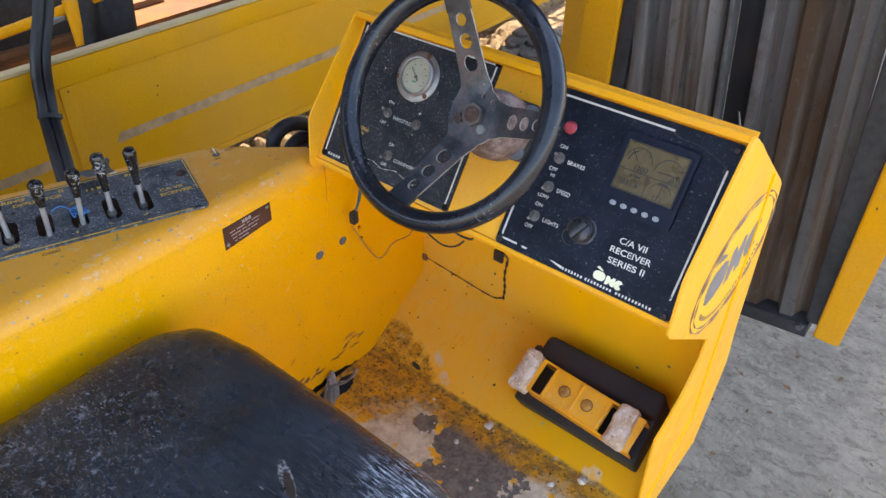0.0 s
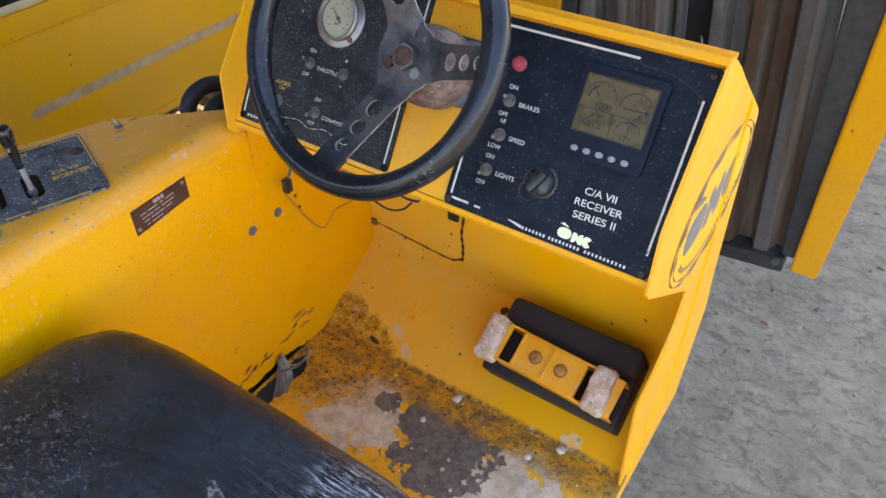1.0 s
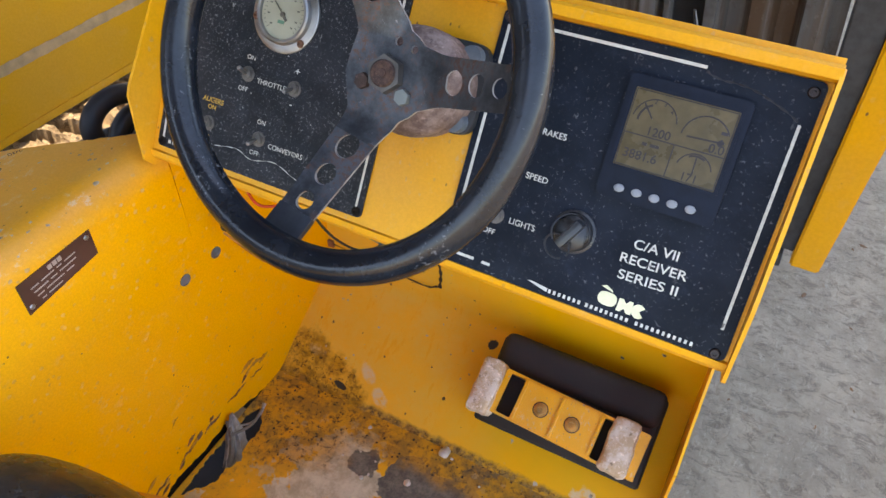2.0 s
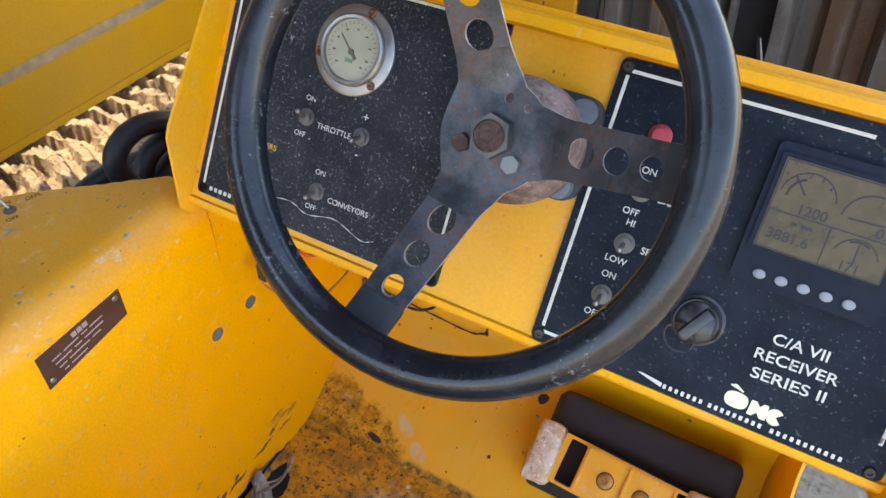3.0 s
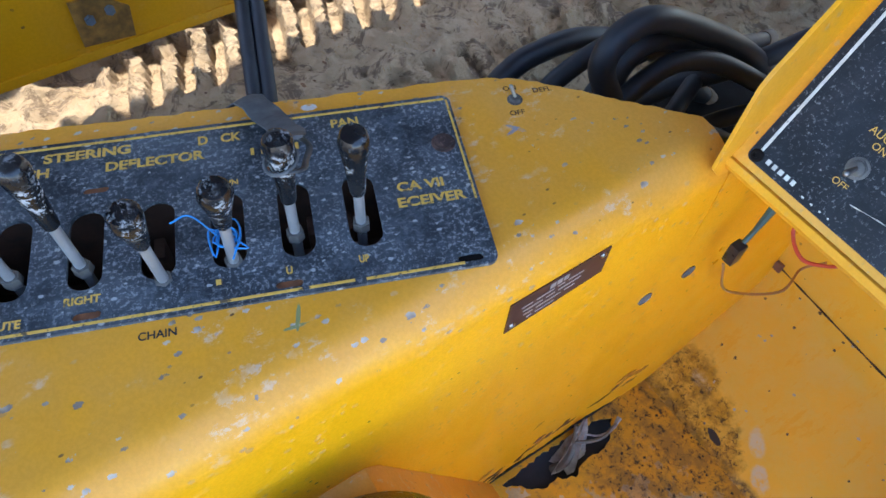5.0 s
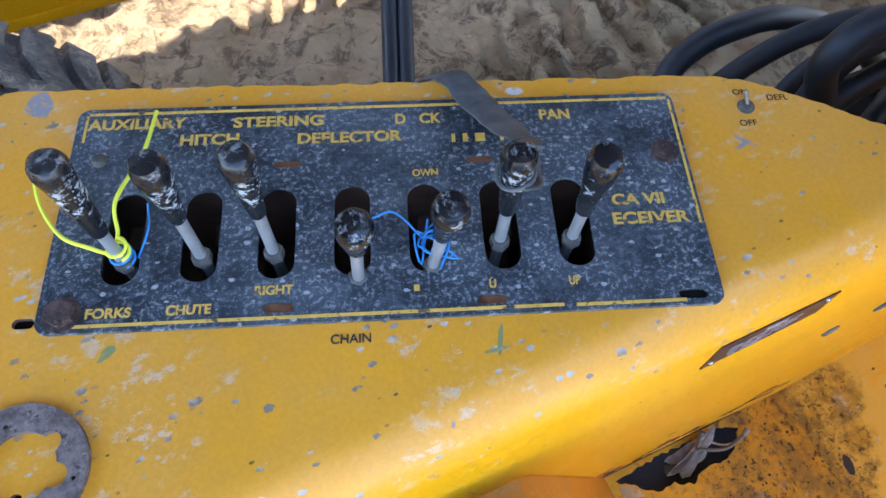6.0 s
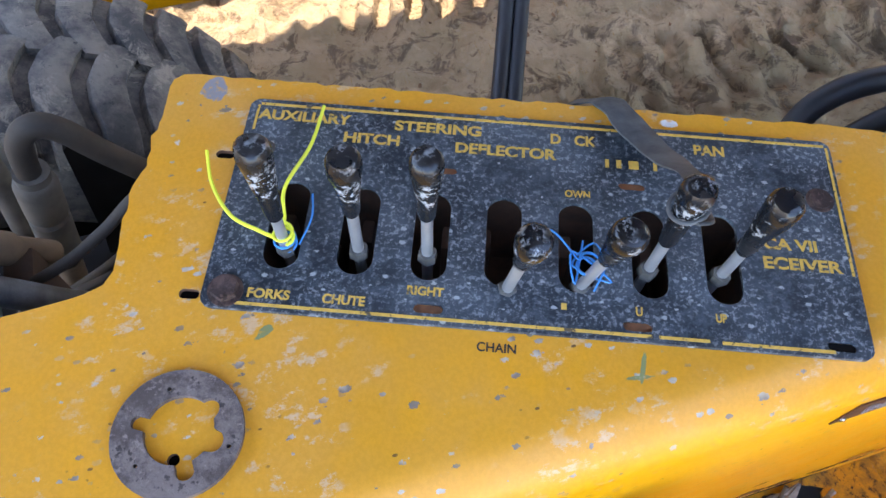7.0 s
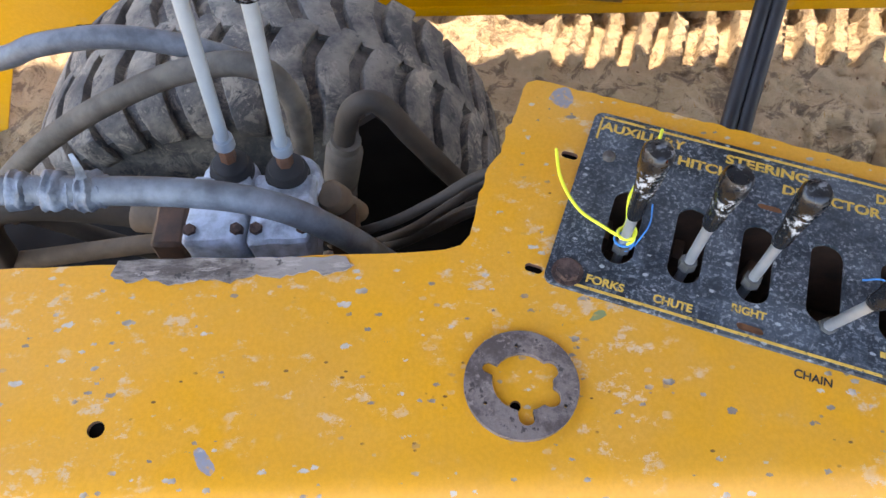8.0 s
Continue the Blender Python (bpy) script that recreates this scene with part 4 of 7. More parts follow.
def build_wheel():
    """Built in its own plane: z along the column towards the driver."""
    hub = Vector((0.384, -0.109, 1.359))
    turn = DASH.to_3x3().to_4x4()
    at = Matrix.Translation(hub) @ turn
    wheel = thing("steering_wheel", "black three-spoke steering wheel with drilled rusty steel spokes", "steering wheel", at=at)
    RR, DISH, rr = 0.1757, 0.083, 0.0165
    bm = bmesh.new()
    n, s = 96, 16
    rings = []
    for k in range(n):
        a = 2 * math.pi * k / n
        rings.append([bm.verts.new(((RR + rr * math.cos(b)) * math.cos(a), (RR + rr * math.cos(b)) * math.sin(a), DISH + rr * 1.05 * math.sin(b))) for b in (2 * math.pi * j / s for j in range(s))])
    for k in range(n):
        p, q = rings[k], rings[(k + 1) % n]
        for j in range(s):
            bm.faces.new((p[j], q[j], q[(j + 1) % s], p[(j + 1) % s]))
    part("rim", bm, "rim", wheel, "worn glossy black rim")
    # centre boss plate and spokes, bent up to the rim
    def half(x):
        return 0.0232 + 0.0173 * (1 - (x - 0.02) / 0.055) ** 2 if x < 0.075 else 0.0232 - (x - 0.075) * 0.045

    def bent(m, angles):
        for v in m.verts:
            along = max(v.co.x * math.cos(radians(a)) + v.co.y * math.sin(radians(a)) for a in angles)
            v.co.z += 0.62 * max(0.0, along - 0.048)

    CUT = 0.068
    BACK, CY = -0.010, 0.002
    outline = []
    turns = sorted((SPOKE_1, SPOKE_2, SPOKE_3))
    for k, deg in enumerate(turns):
        c, s = math.cos(radians(deg)), math.sin(radians(deg))
        side = [(x, -half(x)) for x in (0.046, 0.050, 0.055, 0.061, CUT)]
        for x, y in side + [(x, -y) for x, y in reversed(side)]:
            outline.append((x * c - y * s, x * s + y * c))
        after = turns[(k + 1) % 3] + (360 if k == 2 else 0)
        for f in (0.38, 0.5, 0.62):
            a = radians(deg + (after - deg) * f)
            outline.append((0.0475 * math.cos(a), 0.0475 * math.sin(a)))
    bm = bmesh.new()
    sheet(bm, [outline, circle(0.004, 0.033, 0.0045, 10), circle(0.022, 0.029, 0.004, 10)], 0.004)
    bent(bm, turns)
    lit_edges(part("boss_plate", bm, "spoke", wheel, m=pose(0, CY, BACK)))
    for deg in (SPOKE_1, SPOKE_2, SPOKE_3):
        bm = bmesh.new()
        xs = [CUT, 0.075, 0.09, 0.11, 0.14, 0.172]
        outer = [(x, -half(x)) for x in xs] + [(x, half(x)) for x in reversed(xs)]
        hs = [circle(0.0785, 0, 0.0116, 24), circle(0.1085, 0, 0.0102, 24), circle(0.1365, 0, 0.0086, 24)]
        sheet(bm, [outer, *hs], 0.004)
        bent(bm, (0.0,))
        lit_edges(part("spoke", bm, "spoke", wheel, m=pose(0, CY, BACK, 0, 0, deg)))
        bm = bmesh.new()
        box(bm, (0.030, 0.0405, 0.0085), (0, 0, 0), 0.0018, m=pose(0, CY, BACK, 0, 0, deg) @ pose(0.1605, 0, 0.62 * 0.1125 - 0.002, 0, -31.8, 0))
        part("spoke_socket", bm, "socket", wheel, "dark steel sleeve where the spoke meets the rim")
    bm = bmesh.new()
    rod(bm, (0, 0, -0.001), (0, 0, 0.010), 0.0195, 0.0186, 6)
    part("centre_nut", bm, "nut_grey", wheel, "grey hexagon nut", m=pose(0, CY, BACK, 0, 0, 12))
    bm = bmesh.new()
    lathe(bm, [(0.0, 0.0135), (0.004, 0.0135), (0.0045, 0.0125), (0.0118, 0.0135), (0.0132, 0.012), (0.0135, 0.009)], seg=24)
    part("column_end", bm, "rust_dark", wheel, "rusty end of the steering column", m=pose(0, CY, BACK))
    for x, y, mt in ((0.0225, -0.0175, "bolt_pale"), (-0.0245, -0.0125, "rust_dark")):
        bm = bmesh.new()
        rod(bm, (x, y, -0.001), (x, y, 0.006), 0.0085, 0.008, 6)
        part("bolt", bm, mt, wheel, m=pose(0, CY, BACK))
    bm = bmesh.new()
    lathe(bm, [(0, -0.016), (0.022, -0.016), (0.026, -0.040), (0.040, -0.046), (0.052, -0.054), (0.0575, -0.064), (0.0585, -0.076), (0.0575, -0.108), (0, -0.108)], seg=44)
    part("column_hub", bm, "hub_brown", wheel, "brown dusty column hub")
    # flange on the dash
    bm = bmesh.new()
    sheet(bm, [rounded(-0.054, -0.044, 0.062, 0.055, 0.018)], 0.014, Matrix.Translation((0, 0, -0.108)))
    part("column_flange", bm, "bracket", wheel)
    for x, y in ((0.0445, 0.0400), (0.0445, -0.0300), (-0.036, 0.040), (-0.036, -0.030)):
        bm = bmesh.new()
        rod(bm, (x, y, -0.110), (x, y, -0.096), 0.0125, 0.0115, 18)
        part("flange_bolt", bm, "bolt_grey", wheel)
    return wheel


# pale steel that carries the light caught by the spoke edges
M["spoke_edge"] = plain("highlit steel edge", (0.34, 0.35, 0.36), 0.4, 0.5, vary=0.5, scale=70)
M["rust_dark"] = scaled_steel("dark rust", (0.035, 0.018, 0.014), (0.10, 0.055, 0.042), (1, 1, 1))
M["hub_brown"] = scaled_steel("brown dusty hub", (0.13, 0.082, 0.068), (0.26, 0.185, 0.16), (1, 1, 1))
M["nut_grey"] = plain("grey steel nut", (0.115, 0.108, 0.100), 0.5, 0.6, vary=0.4, scale=50)
M["bolt_pale"] = plain("pale zinc bolt", (0.165, 0.185, 0.18), 0.45, 0.5, vary=0.2)
M["socket"] = plain("dark spoke sleeve steel", (0.030, 0.036, 0.044), 0.42, 0.3, vary=0.35, scale=60)
M["bolt_grey"] = plain("grey bolt", (0.16, 0.19, 0.22), 0.5, 0.5, vary=0.3)
SPOKE_1, SPOKE_2, SPOKE_3 = 111.5, 6.8, -101.2
build_wheel()


M["tag_print"] = plain("worn pale print", (0.40, 0.32, 0.28), 0.5, vary=0.2, bump=0)
# yellow console as it looks in shadow through the small slots
M["slot_shade_brown"] = plain("shaded yellow slot bottom", (0.22, 0.085, 0.032), 0.8, vary=0.5, scale=90)
M["brown_iron"] = plain("oily brown cast iron", (0.095, 0.047, 0.027), 0.7, vary=0.6)
M["bolt_rusty"] = plain("rust-filmed bolt", (0.115, 0.095, 0.082), 0.6, 0.3, vary=0.5, scale=120, bump=0.4)

# ---- instruments ----
def toggle_switch(parent, at, lean=0.0, name="toggle_switch", material="chrome"):
    """Collar, hexagon nut and bat of a small switch, under its panel."""
    sw = new(name)
    sw.parent = parent
    sw.matrix_basis = at
    bm = bmesh.new()
    lathe(bm, [(0.0060, 0.0), (0.0096, 0.0), (0.0096, 0.0012), (0.0070, 0.0016), (0.0064, 0.005), (0.0046, 0.0056), (0.0, 0.0056)], seg=20)
    part("collar", bm, "switch_grey", sw)
    bm = bmesh.new()
    rod(bm, (0, 0, 0.0013), (0, 0, 0.0035), 0.0082, 0.008, 6)
    part("nut", bm, "switch_grey", sw)
    bm = bmesh.new()
    tip = Vector((0, 0.014 * math.sin(lean), 0.006 + 0.014 * math.cos(lean)))
    rod(bm, (0, 0, 0.005), tip, 0.0020, 0.0029, 12)
    bmesh.ops.create_icosphere(bm, subdivisions=2, radius=0.0029, matrix=Matrix.Translation(tip))
    part("bat", bm, material, sw)
    return sw


M["switch_grey"] = plain("dull switch metal", (0.13, 0.122, 0.112), 0.55, 0.5, vary=0.4, scale=80)


def screw_head(parent, at, r=0.006, material="dark", h=0.003):
    bm = bmesh.new()
    lathe(bm, [(0, h * 0.4), (r * 0.35, h * 0.4), (r * 0.4, h), (r * 0.75, h), (r, h * 0.45), (r, 0)], at, seg=16)
    return part("screw", bm, material, parent)


def build_left_panel():
    """Specked black panel with the pressure gauge and four switches."""
    panel = thing("instrument_panel", "dusty black instrument panel with gauge and toggle switches, paint-flecked", "control panel", at=DASH)
    bm = bmesh.new()
    sheet(bm, [rounded(0.012, 0.004, 0.334, 0.284, 0.006)], 0.003, Matrix.Translation((0, 0, 0.004)))
    bmesh.ops.bevel(bm, geom=[e for e in bm.edges if len(e.link_faces) == 2 and e.calc_face_angle(0) > 1.2], offset=0.0006, segments=1, affect="EDGES")
    part("face_plate", bm, "panel_left", panel)
    z = 0.0044
    for w, h, x, y in ((0.0028, 0.258, 0.0205, 0.145), (0.308, 0.0028, 0.174, 0.2745), (0.0028, 0.115, 0.3255, 0.072), (0.0028, 0.045, 0.3255, 0.252)):
        bm = bmesh.new()
        box(bm, (w, h, 0.0005), (x, y, z))
        part("border_line", bm, "white", panel, smooth=False)
    for x, y in ((0.020, 0.011), (0.327, 0.011), (0.327, 0.277), (0.020, 0.277)):
        screw_head(panel, Matrix.Translation((x, y, 0.004)))
    # gauge
    g = new("gauge")
    g.parent, g.matrix_basis = panel, pose(0.175, 0.211, 0.004, 0, 0, 0)
    bm = bmesh.new()
    lathe(bm, [(0.0470, 0.0), (0.0470, 0.0025), (0.0455, 0.0035), (0.0375, 0.004), (0.0370, 0.010), (0.0350, 0.012), (0.0320, 0.0115), (0.0312, 0.0075)], seg=48)
    tagged(part("bezel", bm, "chrome", g), "chrome bezel with rusty screws")
    for a in (75, 195, 315):
        screw_head(g, Matrix.Translation((0.0418 * math.cos(radians(a)), 0.0418 * math.sin(radians(a)), 0.003)), 0.0048, "rust")
    bm = bmesh.new()
    lathe(bm, [(0.0, 0.0072), (0.0318, 0.0072)], seg=40)
    part("dial", bm, "dial", g)
    bm = bmesh.new()
    for k in range(27):
        a = radians(225 - k * 270 / 26)
        long = 0.0042 if k % 5 == 0 else 0.0022
        c, s = math.cos(a), math.sin(a)
        box(bm, (long, 0.0006, 0.0003), (0.0285 - long / 2, 0, 0), m=Matrix.Translation((0, 0, 0.0076)) @ pose(0, 0, 0, 0, 0, math.degrees(a)))
    for k, a in enumerate((225, 190, 155, 120, 85, 50, 15, -20, -45)):
        box(bm, (0.0030, 0.0018, 0.0003), (0.0212 * math.cos(radians(a)), 0.0212 * math.sin(radians(a)), 0.0076))
    part("scale_print", bm, "dial_ink", g, smooth=False)
    NEEDLE = 46
    bm = bmesh.new()
    box(bm, (0.0011, 0.024, 0.0006), (0, 0.010, 0), m=pose(0, -0.002, 0.0086, 0, 0, NEEDLE))
    rod(bm, (0, -0.002, 0.0074), (0, -0.002, 0.0098), 0.0030)
    box(bm, (0.0034, 0.009, 0.0006), (0, -0.005, 0), m=pose(0, -0.002, 0.0086, 0, 0, NEEDLE))
    part("needle", bm, "dial_ink", g)
    bm = bmesh.new()
    box(bm, (0.009, 0.004, 0.0003), (-0.001, -0.011, 0.0077))
    part("print_bar", bm, "green_print", g, smooth=False)
    # switches and their words
    for x, y, lean in ((0.136, 0.129, 0.4), (0.207, 0.128, -0.3), (0.170, 0.055, -0.4), (0.089, 0.054, -0.4)):
        toggle_switch(panel, Matrix.Translation((x, y, 0.004)), lean)
    for text, x, y, h, mt in (("ON", 0.130, 0.147, 0.0058, "white"), ("OFF", 0.125, 0.107, 0.0058, "white"), ("THROTTLE", 0.151, 0.1215, 0.0062, "white"),
                              ("+", 0.203, 0.1445, 0.009, "white"), ("-", 0.2045, 0.105, 0.009, "white"), ("ON", 0.163, 0.0735, 0.0058, "white"),
                              ("OFF", 0.160, 0.034, 0.0058, "white"), ("CONVEYORS", 0.186, 0.0480, 0.0062, "white"),
                              ("AUGERS", 0.074, 0.081, 0.0064, "gold"), ("ON", 0.084, 0.0725, 0.0058, "gold"), ("OFF", 0.080, 0.034, 0.0058, "gold")):
        lettering(text, h, mt, panel, Matrix.Translation((x, y, z + 0.0002)), bold=0.002)
    bars(panel, Matrix.Translation((0.030, 0.0105, z)), (0.0042, 0.0038, 0.0044, 0.004, 0.0038), 0.0046, 0.0028, "white")
    bars(panel, Matrix.Translation((0.072, 0.0085, z)), (0.003, 0.002, 0.002, 0.0015), 0.0014, 0.007, "white")
    # scratches
    bm = bmesh.new()
    tube(bm, [(0.105, 0.029, z), (0.140, 0.034, z), (0.165, 0.027, z), (0.200, 0.033, z), (0.236, 0.022, z), (0.252, 0.026, z)], lambda t: 0.00035 + 0.0003 * math.sin(t * 57), 4, 6)
    part("scratch_mark", bm, "white", panel)
    return panel


M["dial_ink"] = plain("faded dial print", (0.10, 0.092, 0.070), 0.6, vary=0.3, bump=0)
M["green_print"] = plain("faded green print", (0.10, 0.22, 0.14), 0.6, vary=0.2, bump=0)
build_left_panel()


def build_right_panel():
    panel = thing("instrument_panel", "black instrument panel with lettering, display, knob and switches", "control panel", at=DASH)
    bm = bmesh.new()
    sheet(bm, [rounded(0.444, -0.005, 0.766, 0.2755, 0.007)], 0.003, Matrix.Translation((0, 0, 0.004)))
    bmesh.ops.bevel(bm, geom=[e for e in bm.edges if len(e.link_faces) == 2 and e.calc_face_angle(0) > 1.2], offset=0.0006, segments=1, affect="EDGES")
    part("face_plate", bm, "panel_right", panel)
    z = 0.0044
    for w, h, x, y in ((0.0032, 0.248, 0.4530, 0.136), (0.203, 0.0032, 0.5575, 0.2643), (0.0030, 0.207, 0.7540, 0.130), (0.030, 0.0032, 0.470, 0.0068), (0.010, 0.003, 0.500, 0.0062)):
        bm = bmesh.new()
        box(bm, (w, h, 0.0005), (x, y, z))
        part("border_line", bm, "white", panel, smooth=False)
    for x, y in ((0.452, 0.003), (0.7555, 0.001), (0.7555, 0.2645), (0.4515, 0.2675)):
        screw_head(panel, Matrix.Translation((x, y, 0.004)), 0.0056, "screw_brown")
    # loosened film along the upper corner
    bm = bmesh.new()
    tube(bm, [(0.6595, 0.2615, z), (0.666, 0.2580, z), (0.678, 0.2561, z), (0.690, 0.2560, z), (0.7025, 0.2548, z), (0.7140, 0.2520, z), (0.7254, 0.2477, z), (0.7400, 0.2420, z), (0.7520, 0.2357, z)], lambda t: 0.0010 + 0.0005 * math.sin(t * 47), 6, 6, flat=0.5)
    part("film_edge", bm, "film_edge", panel, "wrinkled edge of loosened film")
    # red lamp
    bm = bmesh.new()
    lathe(bm, [(0.0105, 0.004), (0.0105, 0.0075), (0.009, 0.009), (0.0088, 0.013), (0.006, 0.0165), (0.0, 0.0175)], Matrix.Translation((0.498, 0.217, 0)), seg=24)
    part("warning_lamp", bm, "red", panel, "faded red lens")
    for x, y, lean in ((0.499, 0.165, 0.3), (0.500, 0.115, -0.3), (0.496, 0.062, -0.4)):
        toggle_switch(panel, Matrix.Translation((x, y, 0.004)), lean)
    for text, x, y, h in (("ON", 0.4925, 0.1815, 0.0062), ("OFF", 0.488, 0.142, 0.0062), ("BRAKES", 0.515, 0.160, 0.0066), ("HI", 0.495, 0.132, 0.0062), ("LOW", 0.487, 0.095, 0.0062),
                          ("SPEED", 0.516, 0.111, 0.0066), ("ON", 0.489, 0.0795, 0.0062), ("OFF", 0.485, 0.040, 0.0062), ("LIGHTS", 0.512, 0.058, 0.0066)):
        lettering(text, h, "white", panel, Matrix.Translation((x, y, z + 0.0002)), bold=0.004)
    for text, x, y, w in (("C/A VII", 0.6700, 0.0765, 0.0455), ("RECEIVER", 0.6715, 0.0595, 0.0685), ("SERIES II", 0.6720, 0.0420, 0.0615)):
        lettering(text, 0.0098, "white", panel, Matrix.Translation((x, y, z + 0.0002)) @ pose(0, 0, 0, 0, 0, 1.5), "CENTER", width=w, bold=0.010)
    # rotary knob
    k = new("rotary_knob")
    k.parent, k.matrix_basis = panel, pose(0.584, 0.072, 0.004, 0, 0, -30)
    bm = bmesh.new()
    lathe(bm, [(0.0235, 0), (0.0235, 0.002), (0.021, 0.003), (0.0195, 0.010), (0.0165, 0.0125), (0.0, 0.0125)], seg=36)
    part("skirt", bm, "black_plastic", k)
    bm = bmesh.new()
    box(bm, (0.0105, 0.034, 0.016), (0, 0, 0.018), 0.004)
    part("grip", bm, "black_plastic", k)
    bm = bmesh.new()
    tube(bm, [(0.020 * math.cos(a), 0.020 * math.sin(a), 0.0135 + 0.004 * math.sin(a * 2)) for a in (radians(20 * j) for j in range(13))], 0.0012, 6, 4)
    tube(bm, [(0.0 + 0.014 * math.cos(a), -0.020 + 0.012 * math.sin(a), 0.016) for a in (radians(30 * j) for j in range(12))], 0.0011, 6, 4)
    part("wire_loop", bm, "hose", k)
    # display unit
    d = new("display_unit")
    d.parent, d.matrix_basis = panel, Matrix.Translation((0, 0, 0.004))
    bm = bmesh.new()
    sheet(bm, [rounded(0.5935, 0.1195, 0.7125, 0.2430, 0.0065, 5)], 0.010, Matrix.Translation((0, 0, 0.010)))
    bmesh.ops.bevel(bm, geom=[e for e in bm.edges if len(e.link_faces) == 2 and e.calc_face_angle(0) > 1.2], offset=0.003, segments=3, affect="EDGES")
    part("housing", bm, "bezel_grey", d)
    bm = bmesh.new()
    sheet(bm, [rounded(0.5985, 0.1495, 0.7065, 0.2345, 0.002), rounded(0.6025, 0.1530, 0.7030, 0.2310, 0.001)], 0.0030, Matrix.Translation((0, 0, 0.0125)))
    part("screen_frame", bm, "bezel_grey", d)
    bm = bmesh.new()
    box(bm, (0.1005, 0.078, 0.001), (0.65275, 0.192, 0.0104))
    part("screen", bm, "lcd", d, "pale grey-green liquid crystal screen", smooth=False)
    zs = 0.0111
    bm = bmesh.new()
    for w, h, x, y in ((0.098, 0.0009, 0.65275, 0.2295), (0.098, 0.0009, 0.65275, 0.1545), (0.0009, 0.075, 0.6038, 0.192), (0.0009, 0.075, 0.7017, 0.192), (0.098, 0.0012, 0.65275, 0.1865), (0.0012, 0.032, 0.6540, 0.1705)):
        box(bm, (w, h, 0.0002), (x, y, zs))

    def arc(cx, cy, r, a0, a1, w):
        n = 22
        for j in range(n):
            a = radians(a0 + (a1 - a0) * (j + 0.5) / n)
            box(bm, (r * radians(abs(a1 - a0)) / n * 1.08, w, 0.0002), m=Matrix.Translation((cx, cy, zs)) @ pose(r * math.cos(a), r * math.sin(a), 0, 0, 0, math.degrees(a) + 90))

    arc(0.6285, 0.202, 0.0215, 10, 175, 0.0012)
    arc(0.6285, 0.202, 0.0160, 110, 185, 0.0022)
    arc(0.6790, 0.198, 0.0225, 25, 178, 0.0013)
    arc(0.6780, 0.1665, 0.0170, 15, 165, 0.0013)
    arc(0.6780, 0.1665, 0.0150, 60, 120, 0.0020)
    for x, y, w, h, ang in ((0.6200, 0.2115, 0.018, 0.0015, 130), (0.6790, 0.1985, 0.034, 0.0016, 3), (0.6940, 0.1990, 0.006, 0.0050, 45), (0.6780, 0.1720, 0.016, 0.0014, 92)):
        box(bm, (w, h, 0.0002), m=Matrix.Translation((x, y, zs)) @ pose(0, 0, 0, 0, 0, ang))
    part("screen_print", bm, "lcd_ink", d, smooth=False)
    for text, x, y, h in (("1200", 0.6240, 0.1885, 0.0085), ("3881.6", 0.6085, 0.1630, 0.0088), ("0.0", 0.6850, 0.1885, 0.0085), ("171", 0.6680, 0.1560, 0.0080), ("1", 0.6145, 0.214, 0.004), ("2", 0.6235, 0.219, 0.004), ("3", 0.6330, 0.219, 0.004), ("4", 0.6410, 0.213, 0.004)):
        lettering(text, h, "lcd_ink", d, Matrix.Translation((x, y, zs + 0.0003)), "LEFT", bold=0.011)
    bars(d, Matrix.Translation((0.624, 0.178, zs)), (0.005, 0.009), 0.003, 0.003, "lcd_ink")
    bars(d, Matrix.Translation((0.692, 0.207, zs)), (0.006,), 0.003, 0.002, "lcd_ink")
    for j in range(5):
        bm = bmesh.new()
        lathe(bm, [(0.0052, 0.0100), (0.0052, 0.0125), (0.0042, 0.0133), (0.0, 0.0135)], Matrix.Translation((0.616 + 0.018 * j, 0.1310, 0)) @ Matrix.Diagonal((1, 0.78, 1, 1)), seg=18)
        part("push_button", bm, "button_grey", d, "pale grey push button")
    # maker's mark and strip line, as plain shapes
    bm = bmesh.new()
    up = Matrix.Translation((0, 0, z + 0.0003))
    sheet(bm, [[(0.6385 + 0.0102 * math.cos(q), 0.0160 + (0.0086 + 0.0012 * math.cos(2 * q)) * math.sin(q)) for q in (2 * math.pi * j / 28 for j in range(28))]], 0.0005, up)
    sheet(bm, [[(0.6290, 0.0275), (0.6340, 0.0300), (0.6420, 0.0258), (0.6415, 0.0245), (0.6350, 0.0262)]], 0.0005, up)
    sheet(bm, [[(0.6500, 0.0078), (0.6540, 0.0078), (0.6575, 0.0120), (0.6610, 0.0078), (0.6660, 0.0078), (0.6655, 0.0215), (0.6615, 0.0218), (0.6585, 0.0178), (0.6550, 0.0218), (0.6505, 0.0215)]], 0.0005, up)
    sheet(bm, [[(0.6725 + 0.0072 * math.cos(q), 0.0142 + 0.0076 * math.sin(q)) for q in (radians(38 + 284 * j / 22) for j in range(23))] + [(0.6732, 0.0142)]], 0.0005, up)
    part("emblem", bm, "cream", panel, "pale cream emblem", smooth=False)
    for x, n, gap in ((0.5765, 7, 0.0028), (0.6185, 9, 0.0027), (0.6730, 11, 0.0029)):
        bars(panel, Matrix.Translation((x, -0.0004, z)), [0.0028] * n, 0.0042, gap, "white")
    bm = bmesh.new()
    sheet(bm, [[(0.551, 0.0055), (0.575, -0.0002), (0.575, 0.0040), (0.556, 0.0062)]], 0.0005, Matrix.Translation((0, 0, z + 0.0003)))
    part("arrow_mark", bm, "white", panel, smooth=False)
    return panel


